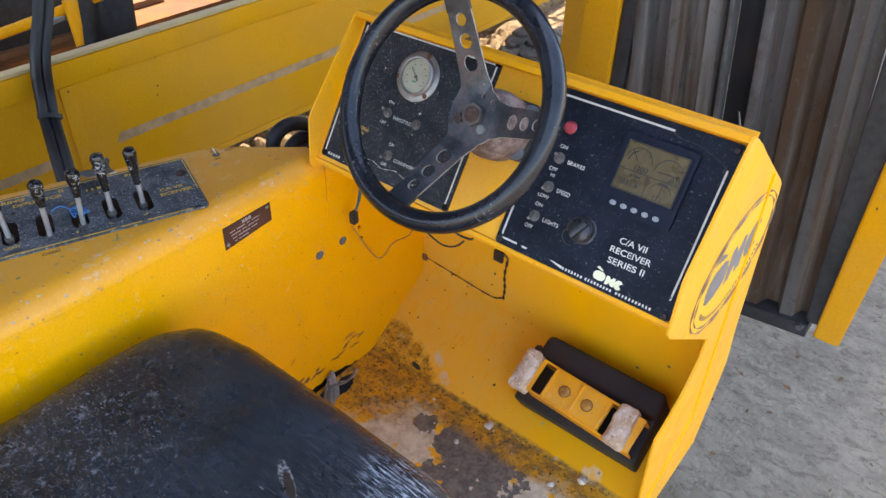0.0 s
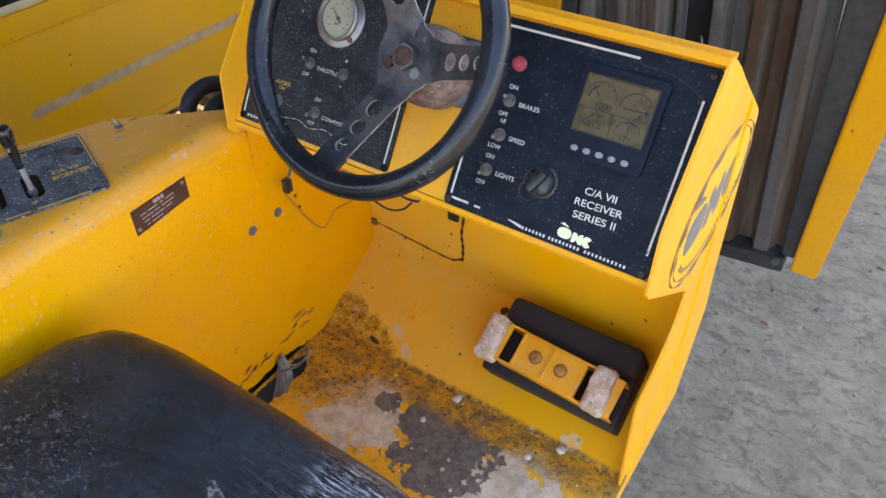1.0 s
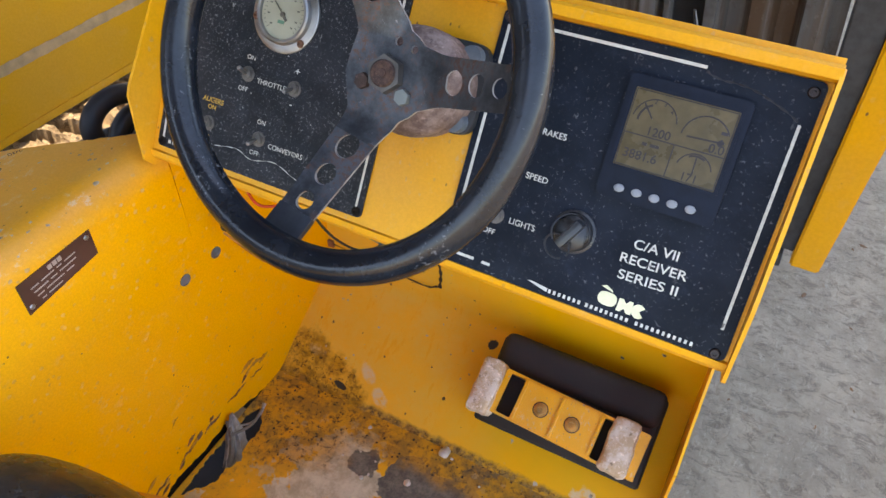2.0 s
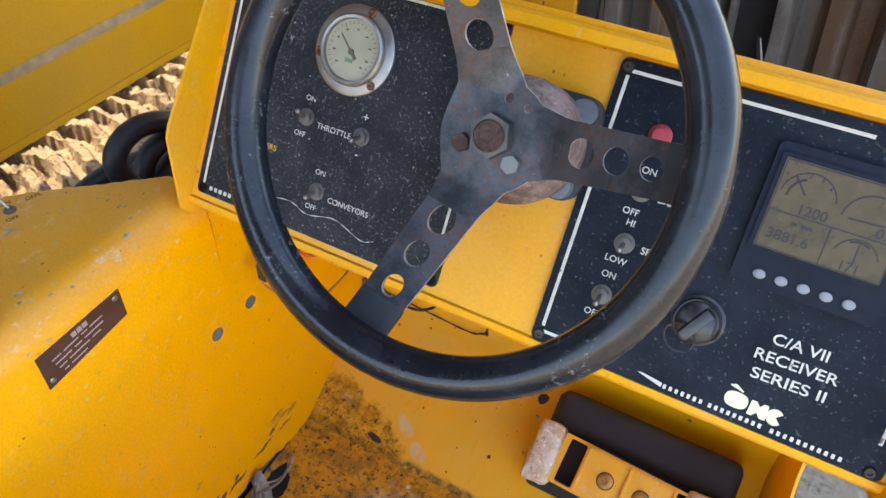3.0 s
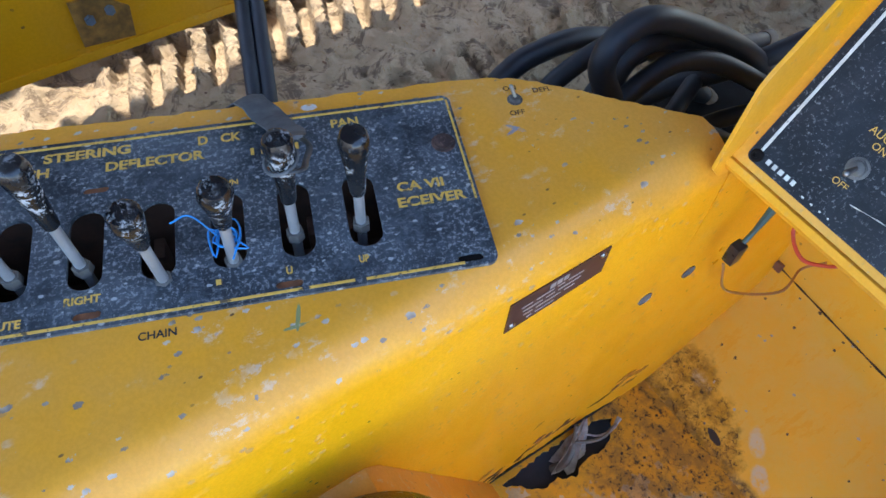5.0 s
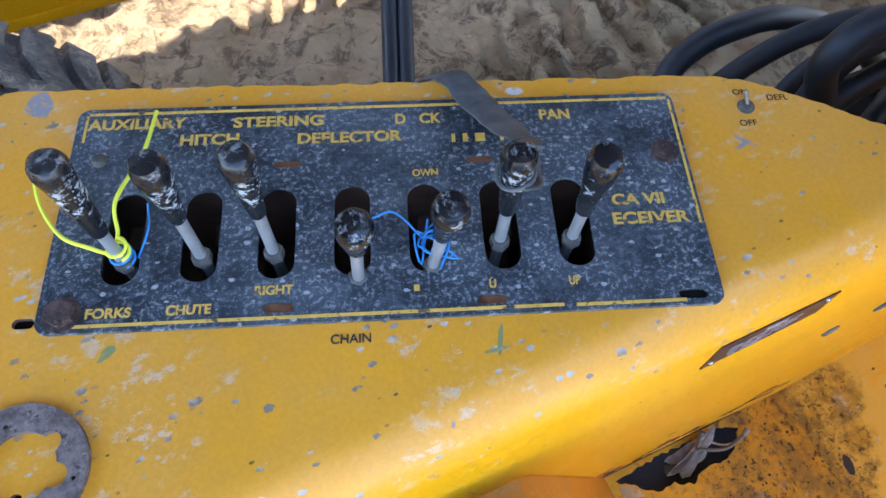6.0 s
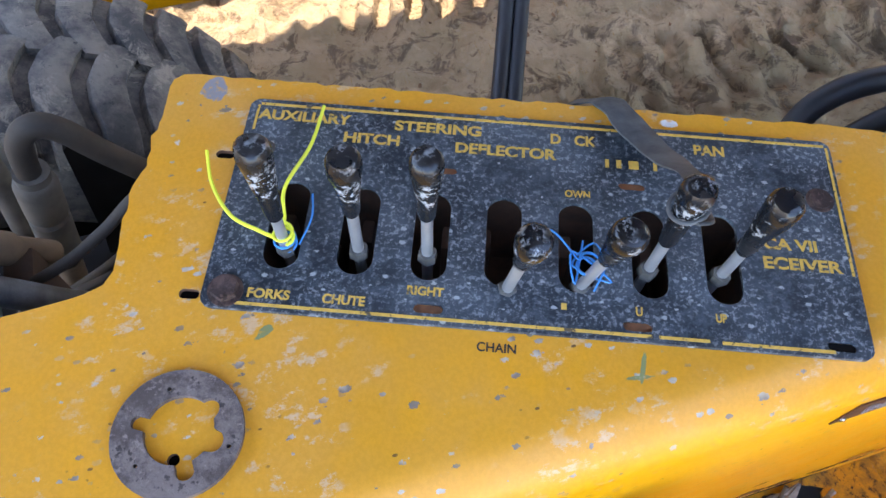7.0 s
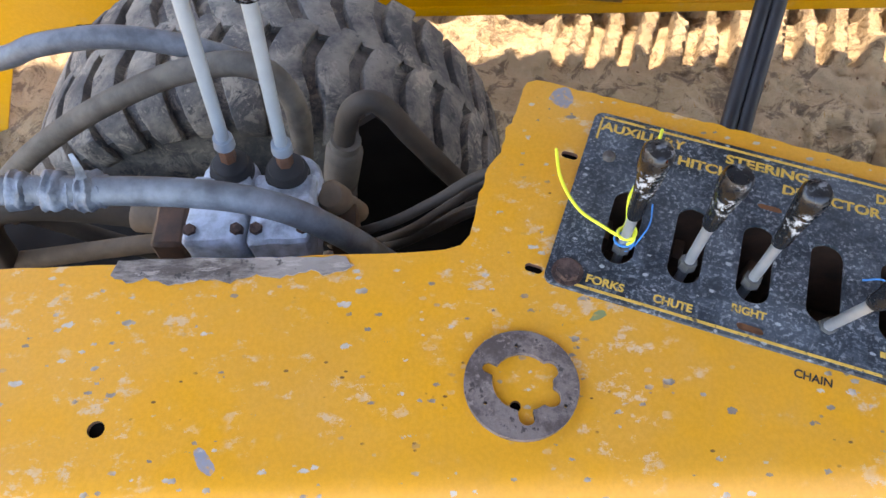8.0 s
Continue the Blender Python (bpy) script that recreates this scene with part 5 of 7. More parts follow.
M["film_edge"] = plain("wrinkled dusty film", (0.022, 0.023, 0.026), 0.5, vary=0.7, scale=90, bump=0.3, gloss=0.3)
M["screw_brown"] = plain("dark brown screw", (0.035, 0.026, 0.024), 0.5, 0.4, vary=0.4, scale=90)
M["bezel_grey"] = plain("slate grey plastic", (0.008, 0.012, 0.022), 0.5, vary=0.35, scale=40, bump=0.15, gloss=0.14)
M["button_grey"] = plain("grey rubber", (0.22, 0.24, 0.265), 0.6, vary=0.1)
M["lcd_ink"] = plain("liquid crystal ink", (0.014, 0.009, 0.008), 0.5, vary=0.15, bump=0)
build_right_panel()


# ---- lever plate and levers ----
def build_lever_plate():
    pl = thing("lever_plate", "weathered black steel lever plate with worn yellow lettering", "control panel", at=PLATE)
    slots = []
    for k in range(7):
        u = 0.0505 + 0.0553 * k
        slots.append(rounded(u - 0.0135, 0.033, u + 0.0135, 0.111, 0.0134, 6))
    dents = ((0.166, 0.1333), (0.317, 0.1318), (0.164, 0.0105), (0.3155, 0.0098), (0.4613, 0.0068))
    small = [rounded(u - 0.0108, v - 0.0040, u + 0.0108, v + 0.0040, 0.0038, 4) for u, v in dents]
    bm = bmesh.new()
    sheet(bm, [rounded(-0.001, -0.002, 0.4835, 0.192, 0.009), *slots, *small], 0.0035)
    bmesh.ops.bevel(bm, geom=[e for e in bm.edges if len(e.link_faces) == 2 and e.calc_face_angle(0) > 1.2], offset=0.0007, segments=1, affect="EDGES")
    part("plate", bm, "lever_plate", pl)
    # thin dark sheets that paint the shadow inside the small slots
    for u, v in dents:
        bm = bmesh.new()
        sheet(bm, [rounded(u - 0.0106, v - 0.0038, u + 0.0106, v + 0.0038, 0.0036, 4)], 0.0004, Matrix.Translation((0, 0, -0.0032)))
        part("slot_shade", bm, "slot_shade_brown" if u < 0.4 else "dark", pl, smooth=False)
    z = 0.0004
    for w, h, x, y in ((0.470, 0.0024, 0.243, 0.1865), (0.300, 0.0024, 0.175, 0.0025), (0.036, 0.0024, 0.348, 0.0025), (0.080, 0.0024, 0.415, 0.002), (0.0020, 0.026, 0.0065, 0.172), (0.0020, 0.120, 0.4800, 0.125)):
        bm = bmesh.new()
        box(bm, (w, h, 0.0005), (x, y, z))
        part("border_line", bm, "gold", pl, smooth=False)
    for text, u0, u1, v, h in (("AUXILIARY", 0.0085, 0.086, 0.171, 0.0098), ("HITCH", 0.081, 0.127, 0.1535, 0.0098), ("STEERING", 0.122, 0.194, 0.1695, 0.0098), ("DEFLECTOR", 0.173, 0.256, 0.1515, 0.0098),
                               ("D", 0.251, 0.2595, 0.168, 0.0098), ("CK", 0.271, 0.289, 0.168, 0.0098), ("PAN", 0.369, 0.394, 0.168, 0.0098), ("CA VII", 0.415, 0.456, 0.0835, 0.0095), ("ECEIVER", 0.4125, 0.472, 0.0665, 0.0098),
                               ("FORKS", 0.032, 0.063, 0.008, 0.0072), ("CHUTE", 0.087, 0.118, 0.008, 0.0072), ("RIGHT", 0.147, 0.174, 0.0205, 0.0068), ("OWN", 0.263, 0.283, 0.1165, 0.0062), ("U", 0.314, 0.319, 0.018, 0.0068), ("UP", 0.372, 0.380, 0.018, 0.0066)):
        lettering(text, h, "gold", pl, Matrix.Translation((u0, v, z + 0.0002)), width=u1 - u0, bold=0.035)
    bars(pl, Matrix.Translation((0.296, 0.148, z)), (0.003, 0.004, 0.008), 0.008, 0.006, "gold")
    bars(pl, Matrix.Translation((0.335, 0.148, z)), (0.003,), 0.008, 0.006, "gold")
    bars(pl, Matrix.Translation((0.260, 0.018, z)), (0.004,), 0.005, 0.006, "gold")
    for u, v, r, mt in ((0.0165, 0.0115, 0.0105, "rust_dark"), (0.466, 0.132, 0.0085, "rust_low"), (0.022, 0.141, 0.0060, "bolt_rusty")):
        bm = bmesh.new()
        if mt == "rust_dark":
            rod(bm, (u, v, 0), (u, v, 0.007), r, r * 0.96, 6)
            lathe(bm, [(r * 1.25, 0), (r * 1.25, 0.0015), (r * 0.9, 0.0015)], Matrix.Translation((u, v, 0)), 20)
        elif mt == "rust_low":
            lathe(bm, [(r * 1.3, 0), (r * 1.3, 0.0010), (r, 0.0012), (r, 0.0030), (r * 0.4, 0.0034), (0, 0.0026)], Matrix.Translation((u, v, 0)), 20)
        else:
            lathe(bm, [(r, 0), (r, 0.002), (r * 0.7, 0.0045), (0, 0.0055)], Matrix.Translation((u, v, 0)), 20)
        part("bolt", bm, "rust_dark" if mt == "rust_low" else mt, pl)
    return pl


build_lever_plate()

LEVERS = [((-0.225, -0.731, 1.055), (-0.220, -0.733, 1.265), 0.0125, 0.072), ((-0.2085, -0.679, 1.055), (-0.199, -0.682, 1.262), 0.0122, 0.055), ((-0.190, -0.630, 1.055), (-0.183, -0.634, 1.264), 0.0118, 0.058),
          ((-0.163, -0.580, 1.055), (-0.118, -0.587, 1.254), 0.0125, 0.040), ((-0.149, -0.529, 1.055), (-0.107, -0.531, 1.254), 0.0125, 0.042), ((-0.133, -0.476, 1.055), (-0.125, -0.477, 1.254), 0.0122, 0.060), ((-0.117, -0.422, 1.055), (-0.101, -0.431, 1.254), 0.0122, 0.060)]


def knob_mat():
    """Chipped black lacquer over pale metal, glossy on top."""
    n = Nodes("chipped black knob", 0.3)
    chip = n.math("MULTIPLY", n.ramp(n.noise(170, 6, 0.75), 0.50, 0.57), n.ramp(n.noise(48, 3), 0.46, 0.56))
    col = n.mix(n.ramp(n.noise(20, 4), 0.3, 0.7), (0.004, 0.0045, 0.006), (0.014, 0.015, 0.017))
    chip = n.math("MULTIPLY", chip, n.ramp(n.axis(2), 0.188, 0.200, 1.0, 0.55))
    col = n.mix(chip, col, (0.40, 0.41, 0.42))
    n.bump(n.noise(60, 4), 0.35, 0.002)
    return n.done(col, n.ramp(n.noise(40), 0.3, 0.7, 0.12, 0.34))


M["knob"] = knob_mat()
for foot, tip, r, length in LEVERS:
    lever = thing("control_lever", "steel control lever with a chipped black knob, in the lever plate", "lever", "levers in the lever plate", at=Matrix.Translation(foot))
    top = Vector(tip) - Vector(foot)
    way = top.normalized()
    turn = way.to_track_quat("Z", "Y").to_matrix().to_4x4()
    bm = bmesh.new()
    rod(bm, (0, 0, 0), top - way * length * 0.6, 0.0043, 0.0043, 14)
    part("rod", bm, "galv", lever)
    bm = bmesh.new()
    rod(bm, way * 0.078, way * 0.088, 0.0078, 0.0072, 6)
    part("lock_nut", bm, "switch_grey", lever)
    bm = bmesh.new()
    L = length
    lathe(bm, [(0.0, -L), (0.0062, -L), (0.0070, -L * 0.92), (r * 0.66, -L * 0.60), (r * 0.80, -L * 0.35), (r * 0.96, -L * 0.10), (r * 1.02, 0.003), (r * 0.97, 0.008), (r * 0.80, 0.0115), (r * 0.4, 0.0130), (0, 0.0134)], Matrix.Translation(top) @ turn @ Matrix.Translation((0, 0, -0.009)) @ Matrix.Diagonal((0.94, 0.94, 1, 1)), 22)
    for v in bm.verts:
        v.co += 0.0009 * noise.noise_vector(v.co * 110 + Vector(foot) * 40)
    part("knob", bm, "knob", lever)

# valve bank in the dark under the lever plate
bank = thing("valve_bank", "oily brown hydraulic valve bank under the lever plate", "valve", at=PLATE)
for k in range(7):
    bm = bmesh.new()
    box(bm, (0.046, 0.10, 0.09), (0.0505 + 0.0553 * k, 0.075, -0.165), 0.004)
    part("valve_section", bm, "brown_iron", bank)
    bm = bmesh.new()
    box(bm, (0.010, 0.022, 0.12), (0.0505 + 0.0553 * k + 0.012 * (k % 3 - 1), 0.100, -0.110), 0.003)
    part("clevis", bm, "brown_iron", bank)
bm = bmesh.new()
rod(bm, (0.01, 0.045, -0.15), (0.42, 0.045, -0.15), 0.012)
part("tie_rod", bm, "dark", bank)
for w, h, u, v in ((0.41, 0.006, 0.2175, 0.016), (0.41, 0.006, 0.2175, 0.130), (0.006, 0.12, 0.0135, 0.073), (0.006, 0.12, 0.4215, 0.073)):
    bm = bmesh.new()
    box(bm, (w, h, 0.25), (u, v, -0.135))
    part("shroud", bm, "brown_iron", bank, smooth=False)
# toggle on the console by the dash
tsw = thing("toggle_switch", "small chrome toggle switch on the yellow console", "switch", at=Matrix.Translation((-0.163, -0.226, TOP)))
toggle_switch(tsw, pose(0, 0, 0, 0, 0, -70) @ Matrix.Scale(0.78, 4), -0.6, "switch_body")
lettering("ON", 0.006, "ink", tsw, PLATE.to_3x3().to_4x4() @ Matrix.Translation((-0.008, 0.013, 0.0006)), bold=0.01)
lettering("OFF", 0.006, "ink", tsw, PLATE.to_3x3().to_4x4() @ Matrix.Translation((-0.010, -0.020, 0.0006)), bold=0.01)
lettering("DEFL", 0.006, "ink", tsw, PLATE.to_3x3().to_4x4() @ Matrix.Translation((0.020, 0.006, 0.0006)), bold=0.01)
lettering("CHAIN", 0.0068, "ink", bank, Matrix.Translation((0.2005, -0.0175, -0.0034)), width=0.028, bold=0.02)

# steel disc with a notched eye, lying on the console
bm = bmesh.new()
U = 0.0432 / 300
LOBES = [(8, 10, 160), (-162, 92, 37), (152, 70, 50), (144, -80, 54), (12, -182, 44)]
eye = []
for k in range(120):
    a = 2 * math.pi * k / 120
    c, s = math.cos(a), math.sin(a)
    best = 0.0
    for cx, cy, r in LOBES:
        along, off = cx * c + cy * s, -cx * s + cy * c
        if abs(off) < r:
            best = max(best, along + math.sqrt(r * r - off * off))
    eye.append((-best * U * s, best * U * c))
sheet(bm, [circle(0, 0, 0.0432, 56), eye, *[circle(x, y, 0.0015, 8) for x, y in ((-0.031, -0.0013), (0.0145, -0.028), (0.0185, 0.031))]], 0.005, Matrix.Translation((0, 0, 0.005)))
bmesh.ops.bevel(bm, geom=[e for e in bm.edges if len(e.link_faces) == 2 and e.calc_face_angle(0) > 1.2], offset=0.0007, segments=1, affect="EDGES")
disc = part("steel_disc", bm, "disc", m=Matrix.Translation((-0.104, -0.826, TOP)))
tagged(disc, "brown scaled steel disc with a notched centre hole on the console", "steel disc")

# maker's tag on the side wall
tag = thing("data_plate", "brown metal data plate with worn print on the yellow wall", "sign", at=SIDE)
bm = bmesh.new()
sheet(bm, [[(-0.347, 1.041), (-0.234, 1.053), (-0.233, 1.094), (-0.346, 1.090)]], 0.0012, Matrix.Translation((0, 0, 0.0014)))
part("plate", bm, "brown_plate", tag, smooth=False)
for j, (y0, w) in enumerate(((-0.338, (0.012, 0.020, 0.008, 0.018)), (-0.336, (0.022, 0.010, 0.026)), (-0.334, (0.010, 0.028, 0.012)), (-0.330, (0.006, 0.022)))):
    bars(tag, Matrix.Translation((y0 + 0.006, 1.073 - 0.0075 * j, 0.0016)) @ pose(0, 0, 0, 0, 0, 4), w, 0.0018, 0.004, "tag_print")
bars(tag, Matrix.Translation((-0.302, 1.081, 0.0016)) @ pose(0, 0, 0, 0, 0, 3), (0.006, 0.006, 0.006), 0.007, 0.0015, "tag_print", "emblem")
for y, z in ((-0.340, 1.0505), (-0.241, 1.086)):
    screw_head(tag, Matrix.Translation((y, z, 0.0014)), 0.0038, "bare_steel", 0.0015)


# ---- pedal on the toe board ----
TOE = Matrix(((1, 0, 0, 0), (0, 0.845, -0.535, 0.030), (0, 0.535, 0.845, 0.503), (0, 0, 0, 1)))   # x across, y up the board, z out of it
pedal = thing("rocker_pedal", "yellow steel rocker pedal with two worn brown pads on black rubber", "pedal", at=TOE)
skew = Matrix.Translation((0.595, 0.1225, 0)) @ Matrix.Rotation(radians(-2.6), 4, "Z") @ Matrix.Translation((-0.595, -0.1225, 0))   # the bar sits slightly crooked
bm = bmesh.new()
box(bm, (0.302, 0.160, 0.078), (0.580, 0.148, 0.038), 0.010, seg=3)
for v in bm.verts:
    v.co += 0.0025 * noise.noise_vector(v.co * 30)
part("rubber_mat", bm, "rubber", pedal, "thick black rubber boot")
bm = bmesh.new()
box(bm, (0.296, 0.066, 0.095), (0.580, 0.203, 0.0505), 0.026, seg=5)
part("rubber_roll", bm, "rubber", pedal)
bm = bmesh.new()
sheet(bm, [rounded(0.467, 0.084, 0.722, 0.163, 0.004, 3), rounded(0.4765, 0.0885, 0.5035, 0.158, 0.003, 2), rounded(0.6465, 0.0885, 0.671, 0.158, 0.003, 2)], 0.005, skew @ Matrix.Translation((0, 0, 0.142)))
part("bar", bm, "pedal_yellow", pedal)
bm = bmesh.new()
for y in (0.086, 0.161):
    box(bm, (0.255, 0.004, 0.058), (0.5945, y, 0.1075), 0.001, m=skew)
part("bar_flange", bm, "pedal_yellow", pedal)
for x0, x1 in ((0.5065, 0.5725), (0.5765, 0.6445)):
    bm = bmesh.new()
    sheet(bm, [rounded(x0, 0.088, x1, 0.159, 0.005, 3)], 0.007, skew @ Matrix.Translation((0, 0, 0.1482)))
    bmesh.ops.bevel(bm, geom=[e for e in bm.edges if len(e.link_faces) == 2 and e.calc_face_angle(0) > 1.2], offset=0.002, segments=2, affect="EDGES")
    part("cover_plate", bm, "pedal_yellow", pedal)
    for x in ((x0 + 0.002,) if x0 < 0.55 else (x0 - 0.001, x1 - 0.001)):
        bm = bmesh.new()
        box(bm, (0.005, 0.068, 0.012), (x, 0.1235, 0.1465), 0.0015, m=skew)
        part("rib", bm, "pedal_yellow", pedal)
    bm = bmesh.new()
    c = skew @ Matrix.Translation(((0.5465, 0.6025)[x0 > 0.55], 0.123, 0.1480))
    lathe(bm, [(0.0120, 0), (0.0115, 0.0020), (0.0090, 0.0030), (0.0085, 0.0070), (0.0045, 0.0078), (0.0040, 0.004), (0, 0.004)], c, 20)
    part("bolt", bm, "yellow_rust", pedal)
    # dark ring round the bolt
    bm = bmesh.new()
    lathe(bm, [(0.0134, 0), (0.0134, 0.0009), (0.0115, 0.0012)], c, 22)
    part("dark_ring", bm, "rust_orange", pedal)
for x0, x1, y0, y1 in ((0.426, 0.467, 0.079, 0.174), (0.661, 0.707, 0.075, 0.167)):
    bm = bmesh.new()
    box(bm, (x1 - x0, y1 - y0, 0.046), ((x0 + x1) / 2, (y0 + y1) / 2, 0.136), 0.0155, seg=4, m=Matrix())
    bmesh.ops.subdivide_edges(bm, edges=[e for e in bm.edges if e.calc_length() > 0.015], cuts=6, use_grid_fill=True)
    for v in bm.verts:
        v.co += 0.0036 * noise.noise_vector(v.co * 48) + 0.0014 * noise.noise_vector(v.co * 160)
    part("pad", bm, "pad", pedal, "worn brown pad caked in mud")

# ---- marks, holes and small wires on the cab ----
bm = bmesh.new()
tube(bm, [(0.005, WALL_Y - 0.0022, 0.690), (0.07, WALL_Y - 0.0022, 0.684), (0.16, WALL_Y - 0.0022, 0.676), (0.23, WALL_Y - 0.0022, 0.672), (0.258, WALL_Y - 0.0022, 0.684)], lambda t: 0.0013 + 0.0012 * t + 0.0006 * math.sin(t * 41), 6, 10, flat=1.0)
tube(bm, [(0.262, WALL_Y - 0.0022, 0.682), (0.264, WALL_Y - 0.0022, 0.72), (0.260, WALL_Y - 0.0022, 0.76), (0.266, WALL_Y - 0.0022, 0.812)], lambda t: 0.0034 + 0.0014 * math.sin(t * 37), 6, 10)
tube(bm, [(0.266, WALL_Y - 0.0022, 0.812), (0.250, WALL_Y - 0.0022, 0.822)], 0.003, 6, 4)
for v in bm.verts:
    v.co.y = WALL_Y - 0.0022 + (v.co.y - WALL_Y + 0.0022) * 0.3
part("seam_gap", bm, "rust_orange", cab, "dark gap round a bent access flap")
bm = bmesh.new()
box(bm, (0.026, 0.008, 0.030), (0.240, WALL_Y - 0.004, 0.808), 0.002)
part("clip", bm, "bracket", cab)
bm = bmesh.new()
box(bm, (0.014, 0.006, 0.018), (0.008, WALL_Y - 0.004, 0.690), 0.002)
part("clip", bm, "rust", cab)

plug = thing("wire_plug", "black electrical plug hanging on a short lead by the wall", "cable")
bm = bmesh.new()
tube(bm, [(0.030, -0.010, 1.060), (0.031, -0.014, 1.035), (0.031, -0.024, 1.002), (0.031, -0.034, 0.985)], lambda t: 0.0075 - 0.0045 * min(1.0, t * 1.5), 8)
tube(bm, [(0.026, -0.004, 1.115), (0.030, -0.010, 1.060)], 0.003, 6, 4)
part("lead", bm, "teal_lead", plug, "blue-green crimp lead")
bm = bmesh.new()
box(bm, (0.014, 0.016, 0.030), (0.031, -0.040, 0.970), 0.003, m=Matrix())
part("plug_body", bm, "black_plastic", plug)
for k, (mt, pts, r) in enumerate((("tan_wire", [(0.030, -0.048, 0.952), (0.022, 0.039, 0.807), (0.076, 0.037, 0.880), (0.064, 0.106, 0.858), (0.084, 0.096, 0.908)], 0.0018),
                                  ("copper_wire", [(0.048, -0.020, 1.110), (0.053, -0.004, 1.045), (0.062, -0.010, 1.018), (0.085, -0.014, 1.005), (0.102, 0.010, 0.994), (0.116, 0.034, 0.992)], 0.0022),
                                  ("hose", [(0.215, -0.070, 1.115), (0.233, -0.044, 1.039), (0.250, -0.026, 1.005), (0.265, -0.011, 0.989), (0.276, 0.010, 0.982), (0.284, 0.026, 0.990)], 0.0020),
                                  ("hose", [(0.30, -0.09, 1.122), (0.31, -0.075, 1.10), (0.34, -0.07, 1.085), (0.372, -0.075, 1.092), (0.385, -0.085, 1.11)], 0.0020))):
    w = thing("loose_wire", ("thin tan wire looped on the wall", "thin red wire hanging under the dash", "thin black wire hanging under the dash", "thin black wire hanging under the dash")[k], "cable")
    bm = bmesh.new()
    tube(bm, pts, r, 6, 8)
    part("wire", bm, mt, w)
    if k == 1:
        bm = bmesh.new()
        box(bm, (0.020, 0.007, 0.014), (0.120, 0.036, 0.990), 0.002)
        part("crimp", bm, "coupling_blue", w, "blue-grey crimp terminal")

# flakes of torn paint and metal above the floor seam
rng = random.Random(11)
for k in range(11):
    y = rng.uniform(-0.34, -0.06)
    z = 0.528 + rng.uniform(0.0, 0.055)
    L = rng.uniform(0.010, 0.034)
    bm = bmesh.new()
    tube(bm, [(0.0005, y - L / 2, z - L * 0.25), (0.0012, y, z + rng.uniform(0, 0.004)), (0.0005, y + L / 2, z + L * 0.25)], lambda t: 0.0036 * math.sin(math.pi * min(0.98, max(0.02, t))) + 0.0004, 6, 5)
    for v in bm.verts:
        v.co.x = 0.0004 + (v.co.x - 0.0004) * 0.4
    part("paint_tear", bm, "rust" if k % 3 else "torn_brown", cab)
for (y0, z0), (y1, z1), w in (((-0.074, 0.600), (-0.030, 0.603), 0.0055), ((-0.052, 0.590), (-0.014, 0.584), 0.0045), ((-0.026, 0.576), (0.003, 0.582), 0.0050), ((-0.240, 0.643), (-0.222, 0.655), 0.0020)):
    bm = bmesh.new()
    tube(bm, [(0.0006, y0 + (y1 - y0) * t, z0 + (z1 - z0) * t + 0.004 * math.sin(math.pi * t)) for t in (0, 0.25, 0.5, 0.75, 1.0)], lambda t: w * math.sin(math.pi * min(0.96, max(0.04, t))) * (1 + 0.2 * math.sin(t * 23)), 6, 5)
    for v in bm.verts:
        v.co.x = 0.0004 + (v.co.x - 0.0004) * 0.35
    part("paint_tear", bm, "torn_brown", cab)
for y0, z0, y1, z1, w in ((-0.335, 0.536, -0.255, 0.552, 0.0042), (-0.262, 0.549, -0.190, 0.560, 0.0036), (-0.196, 0.556, -0.120, 0.566, 0.0050), (-0.130, 0.562, -0.045, 0.576, 0.0040), (-0.060, 0.566, 0.0, 0.560, 0.0028)):
    bm = bmesh.new()
    pts = [(0.0006, y0 + (y1 - y0) * t, z0 + (z1 - z0) * t + rng.uniform(-0.004, 0.004)) for t in (0.1, 0.22, 0.36, 0.48, 0.6, 0.72)]
    tube(bm, pts, lambda t: w * (0.12 + 0.62 * math.sin(math.pi * min(0.97, max(0.03, t)))) * (1 + 0.25 * math.sin(t * 31 + y0 * 90)), 6, 5)
    for v in bm.verts:
        v.co.x = 0.0004 + (v.co.x - 0.0004) * 0.35
    part("paint_tear", bm, "rust", cab, "rusty crack through the enamel")
# frayed lead in the floor hole
lead = thing("frayed_cable", "grey frayed cable end in the floor hole", "cable")
bm = bmesh.new()
tube(bm, [(0.028, -0.19, 0.46), (0.034, -0.172, 0.488), (0.020, -0.150, 0.515), (0.006, -0.140, 0.535)], lambda t: 0.008 * (1 - 0.55 * t), 8)
tube(bm, [(0.024, -0.155, 0.520), (0.040, -0.115, 0.515), (0.035, -0.075, 0.512)], 0.003, 6)
part("core", bm, "lead_grey", lead)
rag = thing("plastic_rag", "dirty grey torn plastic rag stuck in the floor hole", "rag")
bm = bmesh.new()
folds = []
for k in range(18):
    a = 2 * math.pi * k / 18
    folds.append([bm.verts.new(Vector((0.012 + 0.018 * t, -0.128 - 0.034 * t, 0.545 - 0.085 * t)) + (0.003 + 0.026 * t ** 0.8) * (1 + 0.45 * math.sin(a * 5 + t * 2)) * Vector((0.55 * math.cos(a), 0.9 * math.sin(a), 0.25 * math.sin(a * 3)))) for t in (0, 0.2, 0.4, 0.6, 0.8, 1.0)])
for p, q in zip(folds, folds[1:] + folds[:1]):
    for k in range(5):
        bm.faces.new((p[k], p[k + 1], q[k + 1], q[k]))
for v in bm.verts:
    v.co += 0.005 * noise.noise_vector(v.co * 60)
part("tuft", bm, "rag", rag)
bm = bmesh.new()
